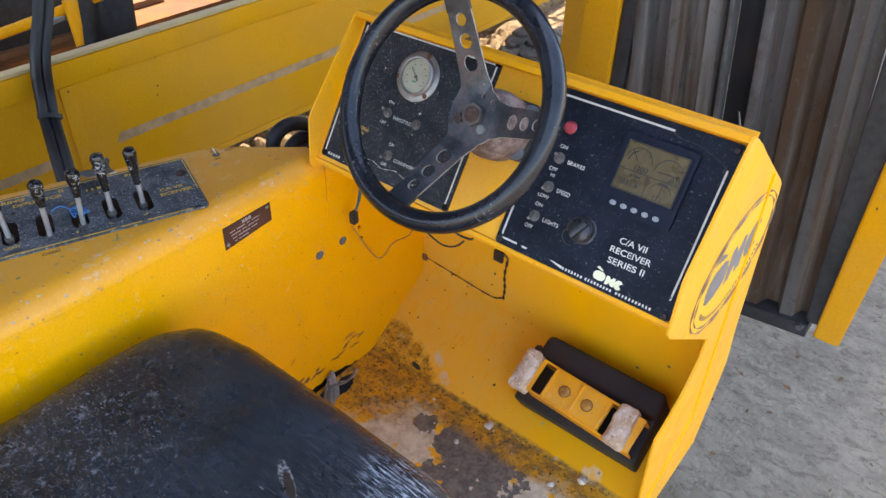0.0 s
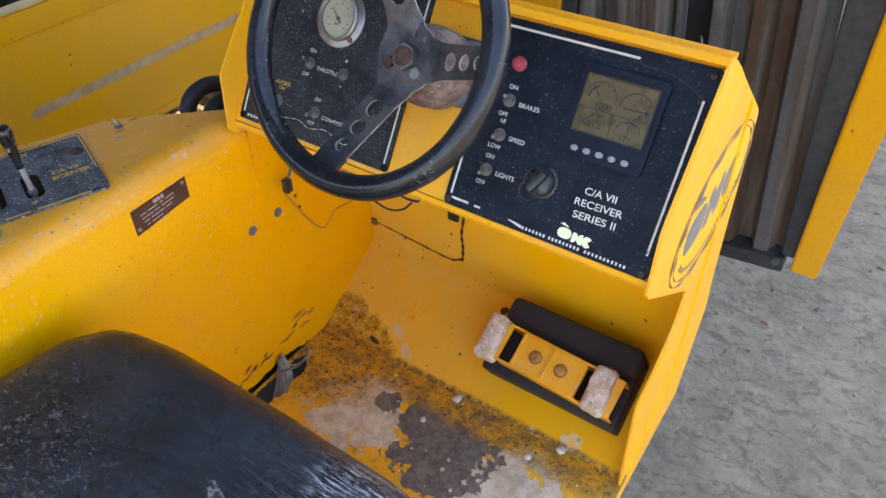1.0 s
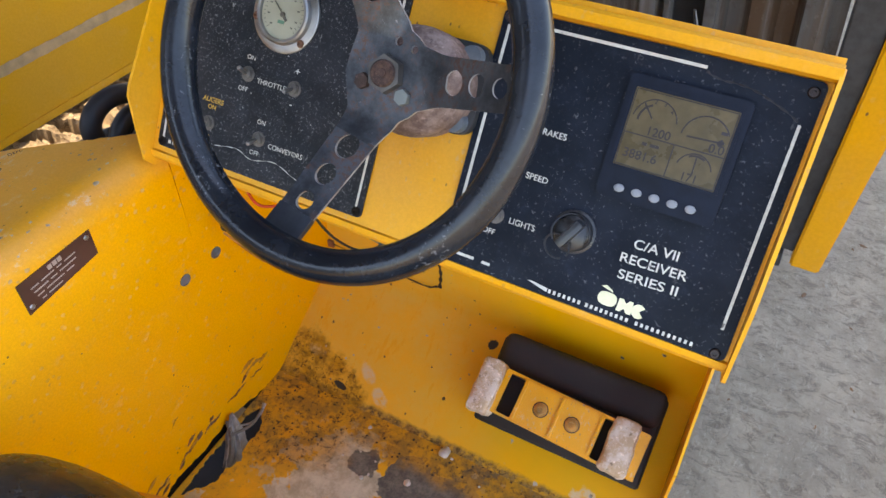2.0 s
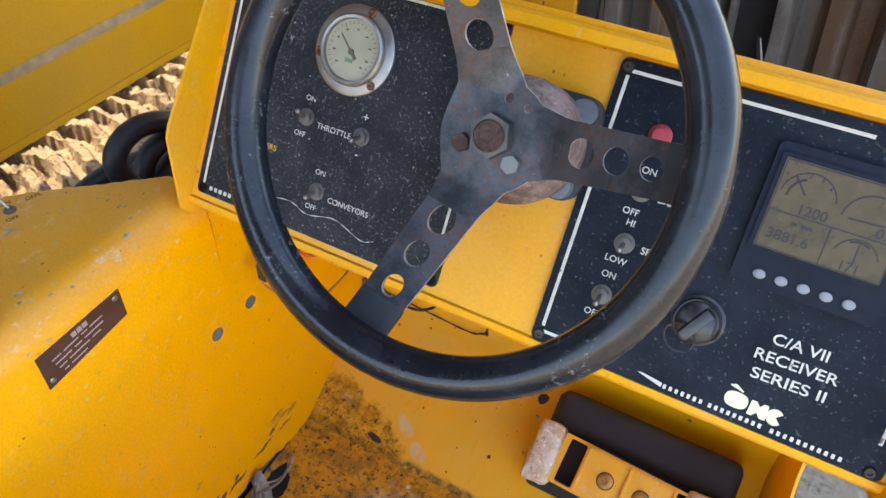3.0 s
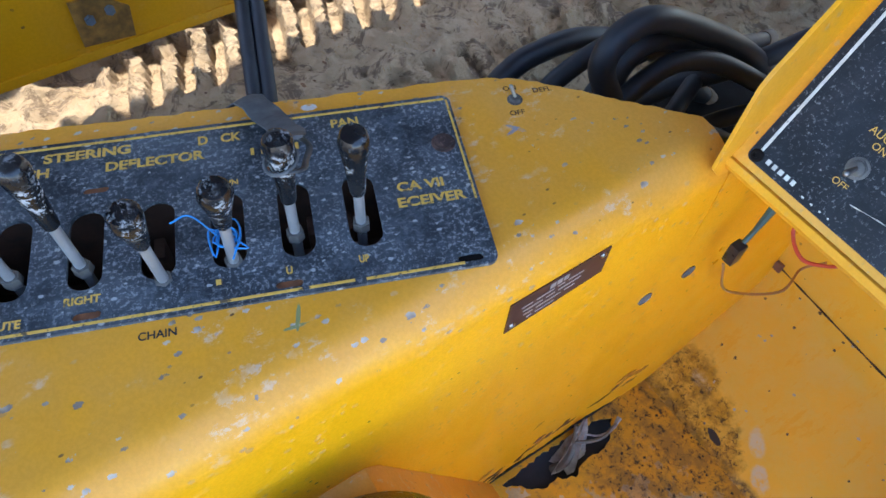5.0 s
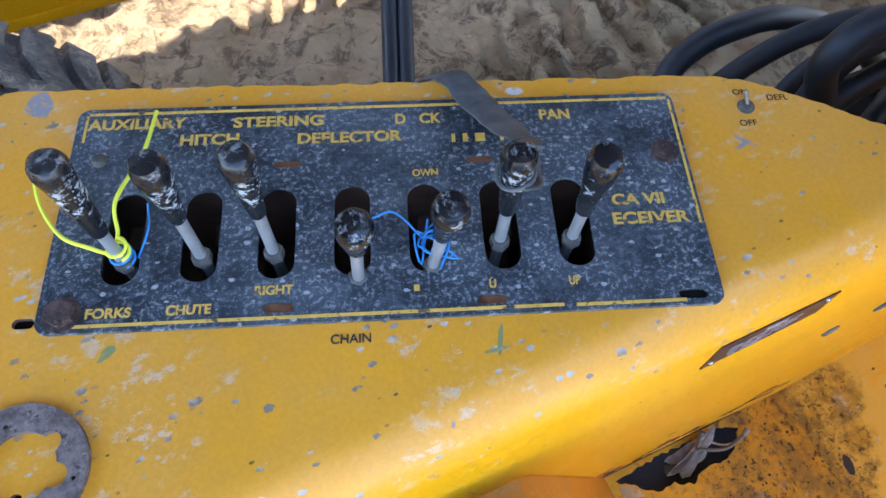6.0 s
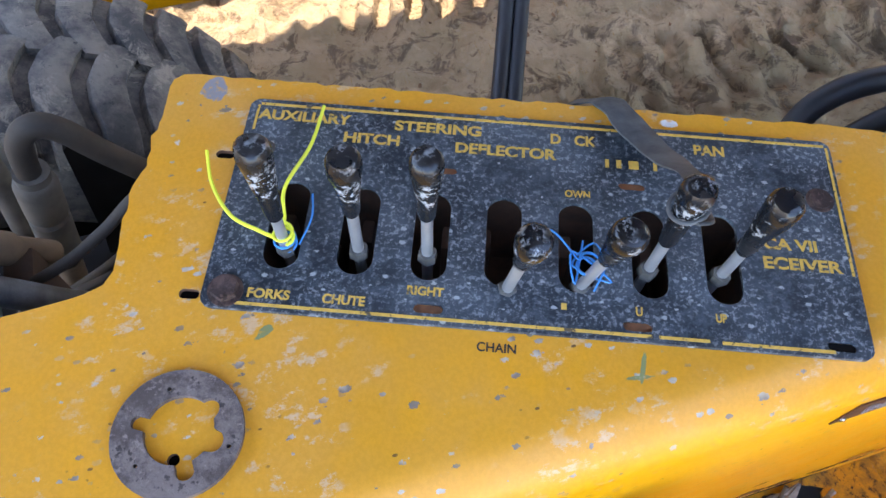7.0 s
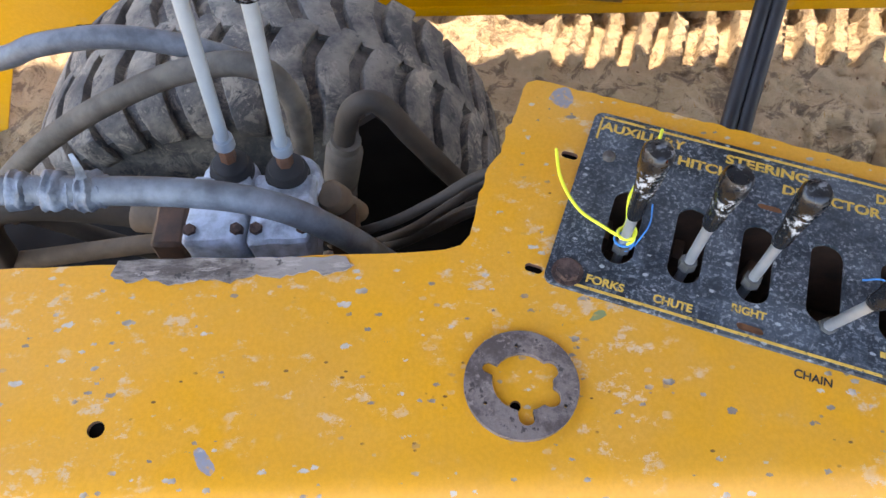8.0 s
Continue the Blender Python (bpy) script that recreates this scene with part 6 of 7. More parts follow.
tube(bm, [(0.020, -0.135, 0.522), (0.034, -0.112, 0.512), (0.038, -0.088, 0.510), (0.030, -0.064, 0.512)], lambda t: 0.0018 + 0.003 * t ** 4, 6)
part("strand", bm, "rag", rag)
# dark pan below the floor
bm = bmesh.new()
box(bm, (0.30, 0.5, 0.02), (0.12, -0.17, 0.44))
part("under_pan", bm, "pan_dust", cab, smooth=False)
# legs that carry the cab, below the floor
for x in (0.10, 0.66):
    for y in (-1.4, 0.2):
        bm = bmesh.new()
        box(bm, (0.08, 0.08, 0.50), (x, y, 0.17), 0.004)
        part("support_leg", bm, "dark", cab)
# loose pebbles on the floor and board
for k in range(26):
    x, y = ((0.391, 0.012), (0.640, 0.020), (0.592, -0.031), (0.36, -0.074))[k] if k < 4 else (rng.uniform(0.15, 0.72), rng.uniform(-0.26, 0.02))
    s = (0.011, 0.010, 0.0085, 0.007)[k] if k < 4 else rng.uniform(0.0018, 0.0042)
    bm = bmesh.new()
    bmesh.ops.create_icosphere(bm, subdivisions=2, radius=s)
    for v in bm.verts:
        v.co += s * 0.45 * noise.noise_vector(v.co * (0.9 / s) + Vector((k, 0, 0)))
        v.co.z *= 0.7
    st = part("pebble", bm, "pebble", m=Matrix.Translation((x, y, FLOOR + s * 0.45)))
    tagged(st, "small pale dusty pebble on the cab floor", "pebble", "pebbles on the floor")

# worn emblem sticker on the outer cheek
sticker = thing("sticker", "worn yellow oval sticker with grey flakes on the cheek plate", "sticker", at=Matrix.Translation((RIGHT + 0.0022, 0, 0)) @ SIDE)
tilt = pose(0.162, 1.105, 0, 0, 0, 0)
SA, SB = 0.182, 0.116
bm = bmesh.new()
sheet(bm, [[(SA * math.cos(a), SB * math.sin(a)) for a in (2 * math.pi * k / 56 for k in range(56))]], 0.0004, tilt @ Matrix.Translation((0, 0, 0.0006)))
part("film", bm, "sticker_yellow", sticker, smooth=False)
for s in (1.0, 0.93):
    bm = bmesh.new()
    tube(bm, [tilt @ Vector((SA * s * math.cos(a), SB * s * math.sin(a), 0.0007)) for a in (2 * math.pi * k / 40 for k in range(41))], lambda t: 0.0015 + 0.0008 * math.sin(t * 90), 4, 3)
    part("outline", bm, "sticker_line", sticker)


def worn_shape(points, seed):
    """A printed shape whose edge has flaked away unevenly."""
    ring = ragged([*points, points[0]], 0.006, 0.0022, seed)[:-1]
    bm = bmesh.new()
    sheet(bm, [ring], 0.0004, tilt @ Matrix.Translation((0, 0, 0.0011)))
    return part("flake", bm, "sticker_grey", sticker, smooth=False)


worn_shape([(-0.092 + 0.046 * math.cos(a), 0.008 + (0.040 + 0.006 * math.cos(2 * a)) * math.sin(a)) for a in (2 * math.pi * k / 22 for k in range(22))], 51)
worn_shape([(-0.125, 0.060), (-0.105, 0.072), (-0.072, 0.056), (-0.074, 0.050), (-0.100, 0.056)], 52)
worn_shape([(-0.040, -0.030), (-0.022, -0.030), (-0.006, -0.006), (0.010, -0.030), (0.030, -0.028), (0.030, 0.042), (0.012, 0.046), (-0.006, 0.022), (-0.022, 0.046), (-0.038, 0.042)], 53)
worn_shape([(0.074 + 0.038 * math.cos(a), 0.010 + 0.038 * math.sin(a)) for a in (radians(40 + 280 * k / 18) for k in range(19))] + [(0.078, 0.010)], 54)
for k in range(26):
    a = radians(205 + 5.2 * k)
    bm = bmesh.new()
    box(bm, (0.0055, 0.0095, 0.0004), m=tilt @ Matrix.Translation((SA * 0.80 * math.cos(a), SB * 0.80 * math.sin(a), 0.0009)) @ pose(0, 0, 0, 0, 0, math.degrees(math.atan2(SB * math.cos(a), -SA * math.sin(a)))))
    part("print_bar", bm, "sticker_line", sticker, smooth=False)

# strap, twine
strap = thing("rubber_strap", "grey dusty rubber strap tied round a lever", "strap")
bm = bmesh.new()
tube(bm, [(-0.320, -0.455, 1.105), (-0.292, -0.446, 1.138), (-0.270, -0.444, 1.150), (-0.232, -0.442, 1.160), (-0.188, -0.444, 1.185), (-0.152, -0.456, 1.222), (-0.134, -0.462, 1.240)], lambda t: 0.0085 + 0.0055 * math.sin(math.pi * min(1.0, t * 1.25)) + 0.0012 * math.sin(t * 31), 10, 8, flat=0.18)
for v in bm.verts:
    v.co += 0.0022 * noise.noise_vector(v.co * 45)
tube(bm, [(-0.190, -0.440, 1.178), (-0.160, -0.441, 1.196), (-0.132, -0.456, 1.214), (-0.114, -0.466, 1.228), (-0.113, -0.478, 1.232)], 0.0026, 8, 6, flat=0.5)
part("band", bm, "strap", strap)
bm = bmesh.new()
tube(bm, [(-0.126 + 0.0120 * math.cos(a), -0.477 + 0.0120 * math.sin(a), 1.232 + 0.004 * math.sin(a)) for a in (radians(30 * j) for j in range(13))], 0.0015, 8, 4)
part("loop", bm, "strap", strap)
tw = thing("yellow_twine", "bright yellow nylon twine tied round a lever", "string")
bm = bmesh.new()
tube(bm, [(-0.345, -0.676, 1.142), (-0.302, -0.695, 1.150), (-0.262, -0.722, 1.158), (-0.238, -0.728, 1.152), (-0.231, -0.735, 1.148)], 0.0016, 6, 8)
tube(bm, [(-0.325, -0.776, 1.142), (-0.290, -0.776, 1.144), (-0.255, -0.766, 1.148), (-0.235, -0.748, 1.150), (-0.226, -0.738, 1.150)], 0.0015, 6, 8)
tube(bm, [(-0.225 + 0.0070 * math.cos(a), -0.731 + 0.0070 * math.sin(a), 1.148 + 0.0008 * k) for k, a in enumerate(radians(40 * j) for j in range(14))], 0.0014, 6, 3)
part("cord", bm, "yellow_string", tw)
for c, extra in (((-0.225, -0.731, 1.139), [(-0.222, -0.722, 1.138), (-0.238, -0.708, 1.146), (-0.256, -0.703, 1.150)]), ((-0.133, -0.529, 1.160), [(-0.140, -0.534, 1.165), (-0.165, -0.545, 1.170), (-0.170, -0.560, 1.165)])):
    tw = thing("blue_twine", "blue nylon twine wound round a lever", "string")
    bm = bmesh.new()
    c = Vector(c)
    tube(bm, [c + Vector((0.0080 * math.cos(a), 0.0080 * math.sin(a), 0.0010 * k)) for k, a in enumerate(radians(50 * j) for j in range(13))], 0.0011, 6, 3)
    tube(bm, extra, 0.0008, 5, 6)
    if c.y > -0.6:
        tube(bm, [c + Vector(d) for d in ((0.020, -0.004, 0.006), (0.004, 0.010, 0.010), (-0.018, 0.012, 0.002), (-0.004, -0.010, 0.004), (0.018, 0.010, 0.008), (-0.012, -0.008, 0.010), (0.010, -0.014, 0.004), (-0.020, 0.004, 0.006))], 0.0008, 5, 5)
    part("cord", bm, "blue_string", tw)


# ---- hydraulic hoses and valves by the console ----
def hose_thing(points, r, material, label, name="hydraulic_hose", seg=12):
    h = thing(name, label, "hose")
    bm = bmesh.new()
    tube(bm, points, r, seg, 10)
    part("hose_body", bm, material, h)
    path = [Vector(p) for p in points]
    for a, b in ((path[0], path[1]), (path[-1], path[-2])):
        way = (b - a).normalized()
        bm = bmesh.new()
        lathe(bm, [(0, -0.012), (r * 0.8, -0.012), (r * 0.8, 0.0), (r * 1.22, 0.002), (r * 1.25, 0.040), (r * 1.12, 0.044), (r * 0.98, 0.044)], Matrix.Translation(a) @ way.to_track_quat("Z", "Y").to_matrix().to_4x4(), 16)
        part("end_fitting", bm, "rust_pipe", h)
    return h


for pts, r in (([(-0.21, 0.02, 0.86), (-0.215, -0.005, 0.965), (-0.222, -0.038, 1.040), (-0.224, -0.022, 1.078), (-0.224, 0.030, 1.084), (-0.222, 0.110, 1.042), (-0.218, 0.262, 0.938), (-0.20, 0.42, 0.80), (-0.15, 0.62, 0.70)], 0.0168),
               ([(-0.24, -0.01, 0.80), (-0.235, 0.0, 0.94), (-0.240, 0.02, 1.010), (-0.238, 0.075, 1.028), (-0.230, 0.16, 0.985), (-0.21, 0.30, 0.88), (-0.15, 0.50, 0.72)], 0.0165),
               ([(-0.28, -0.17, 0.62), (-0.345, -0.12, 0.78), (-0.388, -0.065, 0.868), (-0.400, -0.02, 0.894), (-0.400, 0.030, 0.906), (-0.400, 0.113, 0.896), (-0.390, 0.22, 0.85), (-0.37, 0.33, 0.77), (-0.33, 0.45, 0.64)], 0.0175),
               ([(-0.27, -0.13, 0.66), (-0.33, -0.07, 0.83), (-0.345, 0.0, 0.885), (-0.335, 0.10, 0.935), (-0.30, 0.20, 0.95), (-0.25, 0.32, 0.88), (-0.2, 0.46, 0.74)], 0.015),
               ([(-0.18, -0.10, 0.70), (-0.25, -0.03, 0.86), (-0.285, 0.05, 0.93), (-0.27, 0.15, 0.96), (-0.22, 0.27, 0.90), (-0.16, 0.42, 0.76)], 0.013),
               ([(-0.20, -0.16, 0.86), (-0.21, 0.02, 0.99), (-0.20, 0.12, 1.00), (-0.16, 0.24, 0.93), (-0.14, 0.42, 0.78)], 0.014),
               ([(-0.14, -0.13, 0.90), (-0.15, 0.02, 0.96), (-0.13, 0.12, 0.92), (-0.08, 0.24, 0.82)], 0.012),
               ([(-0.40, 0.10, 0.60), (-0.30, 0.18, 0.82), (-0.22, 0.30, 0.90), (-0.16, 0.46, 0.96), (-0.05, 0.66, 0.98)], 0.016),
               ([(-0.10, -0.15, 0.84), (-0.20, 0.10, 0.88), (-0.30, 0.34, 0.84), (-0.36, 0.60, 0.72)], 0.014),
               ([(-0.26, 0.08, 0.62), (-0.22, 0.20, 0.80), (-0.12, 0.34, 0.88), (0.0, 0.50, 0.9)], 0.014)):
    hose_thing(pts, r, "hose", "black rubber hydraulic hose bunched beside the dash")
# added near-black box that stands for the darkness behind the hoses
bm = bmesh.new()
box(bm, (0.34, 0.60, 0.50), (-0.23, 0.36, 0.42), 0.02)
tagged(part("hose_void_box", bm, "dark"), "dark box filling the shade under the hoses", "machine part")

for off in (-0.015, 0.019):
    hose_thing([(-0.42, -0.44 - off, 0.23), (-0.62, -0.355 - off, 0.325), (-1.05, -0.185 - off, 0.50), (-1.42, -0.035 - off, 0.665), (-1.49, 0.0 - off, 0.74), (-1.505, 0.032 - off, 0.885), (-1.53, 0.105 - off, 1.04), (-1.60, 0.20 - off, 1.22), (-1.75, 0.3 - off, 1.40), (-2.2, 0.4 - off, 1.45)], 0.0180, "hose", "thick black hydraulic hose running up to the hopper")
bm = bmesh.new()
tube(bm, [(-1.462, -0.016, 0.700), (-1.470, -0.010, 0.712)], 0.040, 14, 3, flat=0.6)
tagged(part("hose_clamp", bm, "hose"), "black band round two hoses", "hose clamp")

spool = thing("spool_valve", "silver-painted hydraulic spool valve with dusty boots, beside the console", "valve")
for y in (-1.105, -1.041):
    bm = bmesh.new()
    box(bm, (0.085, 0.061, 0.085), (-0.327, y + 0.003, 1.0185), 0.010, seg=3)
    bmesh.ops.subdivide_edges(bm, edges=[e for e in bm.edges if e.calc_length() > 0.03], cuts=3, use_grid_fill=True)
    for v in bm.verts:
        v.co += 0.003 * noise.noise_vector(v.co * 40)
    part("valve_body", bm, "silver", spool)
    bm = bmesh.new()
    lathe(bm, [(0.0305, -0.03), (0.0305, 0.016), (0.0285, 0.020), (0.024, 0.022), (0.0, 0.022)], Matrix.Translation((-0.372, y + 0.008, 1.030)), 20)
    part("neck", bm, "silver", spool)
    for s in (-1, 1):
        bm = bmesh.new()
        rod(bm, (-0.300, y + 0.003 + 0.0225 * s, 1.056), (-0.299, y + 0.003 + 0.0225 * s, 1.066), 0.0072, 0.0062, 6)
        part("cap_screw", bm, "rust_dark", spool)
bm = bmesh.new()
box(bm, (0.085, 0.034, 0.085), (-0.335, -1.152, 1.005), 0.011, seg=3)
part("end_cover", bm, "brown_iron", spool)
bm = bmesh.new()
box(bm, (0.05, 0.030, 0.13), (-0.350, -0.985, 0.935), 0.010)
part("end_cover", bm, "rust_orange", spool)
bm = bmesh.new()
lathe(bm, [(0.0, -0.10), (0.013, -0.10), (0.013, -0.025), (0.0165, -0.022), (0.0165, 0.004), (0.0130, 0.009), (0.007, 0.0100), (0, 0.008)], Matrix.Translation((-0.360, -0.994, 1.030)) @ pose(0, 0, 0, 10, 25, 0), 22)
part("plug", bm, "rust_pipe", spool)
for base, tip in (((-0.376, -1.094, 1.055), (-0.368, -1.078, 1.310)), ((-0.368, -1.036, 1.058), (-0.346, -1.020, 1.315))):
    lever = thing("valve_lever", "galvanised valve lever with a black grip and rubber boot", "lever", "levers of the spool valve", at=Matrix.Translation(base))
    top = Vector(tip) - Vector(base)
    w = top.normalized()
    turn = w.to_track_quat("Z", "Y").to_matrix().to_4x4()
    bm = bmesh.new()
    prof = [(0.0235, -0.004), (0.0262, -0.001), (0.0268, 0.002), (0.0215, 0.004), (0.0250, 0.0065), (0.0250, 0.009), (0.0190, 0.011), (0.0215, 0.0135), (0.0205, 0.016), (0.0130, 0.019), (0.0, 0.020)]
    lathe(bm, [(r * 0.86, z) for r, z in prof], turn, 24)
    part("boot", bm, "rubber", lever)
    bm = bmesh.new()
    rod(bm, w * 0.022, w * 0.046, 0.0085, 0.0080, 6)
    part("lock_nut", bm, "rust", lever)
    bm = bmesh.new()
    rod(bm, w * 0.044, w * 0.056, 0.0108, 0.0098, 12)
    part("collar", bm, "rod_white", lever)
    bm = bmesh.new()
    rod(bm, w * 0.05, top, 0.0064, 0.0064, 14)
    part("rod", bm, "rod_white", lever)
    bm = bmesh.new()
    lathe(bm, [(0, -0.012), (0.014, -0.012), (0.016, 0.02), (0.018, 0.05), (0.012, 0.062), (0, 0.064)], Matrix.Translation(top) @ turn, 20)
    part("grip", bm, "knob", lever)

taped = hose_thing([(-0.285, -1.75, 1.17), (-0.295, -1.42, 1.150), (-0.30, -1.27, 1.132), (-0.298, -1.12, 1.126), (-0.298, -1.04, 1.104), (-0.30, -0.985, 1.055), (-0.31, -0.945, 0.985), (-0.34, -0.92, 0.90), (-0.40, -0.90, 0.78)], 0.0138, "grey_hose", "grey dusty hydraulic hose wrapped with torn silver tape")
bm = bmesh.new()
tube(bm, [(-0.300, -1.262, 1.131), (-0.3005, -1.235, 1.1295), (-0.300, -1.205, 1.129), (-0.299, -1.180, 1.128)], lambda t: 0.0158 + 0.0022 * math.sin(t * 17) + 0.0014 * math.sin(t * 53), 22, 16)
for v in bm.verts:
    v.co += 0.0045 * noise.noise_vector(v.co * 45) + 0.0022 * noise.noise_vector(v.co * 130)
part("tape_wrap", bm, "tape", taped, "torn silver tape")
bm = bmesh.new()
tube(bm, [(-0.300, -1.195, 1.142), (-0.303, -1.193, 1.156), (-0.310, -1.197, 1.168)], lambda t: 0.006 * (1 - 0.6 * t), 6, 5, flat=0.2)
part("loose_end", bm, "tape", taped)
hose_thing([(-0.55, -1.85, 0.35), (-0.585, -1.60, 0.68), (-0.585, -1.526, 0.774), (-0.585, -1.452, 0.844), (-0.585, -1.35, 0.917), (-0.585, -1.24, 0.977), (-0.585, -1.169, 1.001), (-0.585, -1.119, 1.004), (-0.585, -1.088, 0.986), (-0.585, -1.070, 0.945), (-0.585, -1.067, 0.895), (-0.585, -1.073, 0.83), (-0.58, -1.10, 0.66)], 0.0160, "mud_hose", "dusty grey-brown hydraulic hose arching over the valve")
hose_thing([(-0.64, -2.0, 0.86), (-0.63, -1.60, 0.945), (-0.625, -1.44, 0.983), (-0.625, -1.388, 1.003), (-0.625, -1.319, 1.015), (-0.625, -1.263, 1.014), (-0.625, -1.21, 1.002), (-0.625, -1.171, 0.988), (-0.628, -1.12, 0.955), (-0.63, -1.085, 0.90), (-0.63, -1.08, 0.80), (-0.63, -1.10, 0.68)], 0.0150, "grey_hose", "grey hydraulic hose in front of the tyre")
hose_thing([(-0.515, -1.040, 0.707), (-0.515, -1.013, 0.847), (-0.515, -0.997, 0.945), (-0.515, -0.985, 0.990), (-0.515, -0.962, 1.008), (-0.515, -0.940, 0.992), (-0.515, -0.915, 0.947), (-0.515, -0.870, 0.875), (-0.505, -0.795, 0.767)], 0.0140, "dusty_hose", "dusty hose elbow turning down behind the console")
bm = bmesh.new()
lathe(bm, [(0, -0.12), (0.028, -0.12), (0.028, -0.040), (0.023, -0.036), (0.0285, -0.030), (0.0290, 0.026), (0.0260, 0.034), (0.0235, 0.036), (0.0235, 0.048), (0.0, 0.048)], Matrix.Translation((-0.515, -1.005, 0.892)) @ pose(0, 0, 0, -11, 0, 0) @ Matrix.Diagonal((0.84, 0.84, 1, 1)), 20)
tagged(part("pipe_fitting", bm, "mud_hose"), "dusty steel pipe fitting below a hose elbow", "pipe fitting")
for y0, z0, y1, z1, x, r in ((-0.944, 1.016, -0.832, 1.104, -0.33, 0.0055), (-0.948, 0.894, -0.841, 0.968, -0.38, 0.0065), (-0.926, 0.917, -0.833, 1.012, -0.385, 0.0060), (-0.955, 0.800, -0.820, 0.90, -0.44, 0.009)):
    dy, dz = y1 - y0, z1 - z0
    hose_thing([(x - 0.03, y0 - dy, z0 - dz), (x, y0, z0), (x, (y0 + y1) / 2, (z0 + z1) / 2 - 0.003), (x, y1, z1), (x + 0.01, y1 + dy * 0.6, min(1.105, z1 + dz * 0.4))], r, "dusty_hose", "dusty hose running under the console")
hose_thing([(-0.42, -1.60, 0.800), (-0.42, -1.436, 0.820), (-0.42, -1.25, 0.854), (-0.41, -1.15, 0.870)], 0.0130, "rust_pipe", "rusty steel pipe under the valve", "steel_pipe")
hose_thing([(-0.42, -1.46, 0.70), (-0.42, -1.450, 0.83), (-0.42, -1.437, 0.90), (-0.42, -1.405, 0.932), (-0.42, -1.33, 0.936), (-0.405, -1.20, 0.93)], 0.0160, "dusty_hose", "dusty hose bent up to the valve")
hose_thing([(-0.46, -1.46, 0.89), (-0.455, -1.39, 0.862), (-0.45, -1.32, 0.815), (-0.45, -1.22, 0.75)], 0.0120, "dusty_hose", "dusty hose dropping behind the steel pipe")
# added block; its near-black colour gives the deep shade under the valves
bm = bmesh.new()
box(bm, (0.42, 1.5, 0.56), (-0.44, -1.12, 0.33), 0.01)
tagged(part("void_block", bm, "dark"), "dark block added for the black void under the valves", "machine part")
# black sheet added to stand for the shade between elbow and tyre
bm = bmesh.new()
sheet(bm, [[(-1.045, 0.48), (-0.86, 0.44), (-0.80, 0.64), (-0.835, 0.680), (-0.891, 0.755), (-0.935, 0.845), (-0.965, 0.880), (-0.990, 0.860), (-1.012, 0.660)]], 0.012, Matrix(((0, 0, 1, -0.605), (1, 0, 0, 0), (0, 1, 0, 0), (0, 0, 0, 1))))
tagged(part("shade_web", bm, "dark"), "black sheet added for the shaded gap between hose elbow and tyre", "machine part")
# bare rusty run along the console edge
bm = bmesh.new()
edge = ragged([(-0.222, -1.150), (-0.2225, -1.10), (-0.221, -0.962)], 0.009, 0.0010, 21) + ragged([(-0.211, -0.957), (-0.203, -0.975), (-0.208, -0.990), (-0.202, -1.02), (-0.207, -1.035), (-0.199, -1.055), (-0.203, -1.08), (-0.198, -1.105), (-0.205, -1.125), (-0.201, -1.140), (-0.208, -1.154)], 0.005, 0.0016, 22)
sheet(bm, [edge], 0.0014, Matrix.Translation((0, 0, TOP + 0.0016)))
part("bare_edge", bm, "bare_edge", cab, "bare scaled steel where paint has worn away", smooth=False)


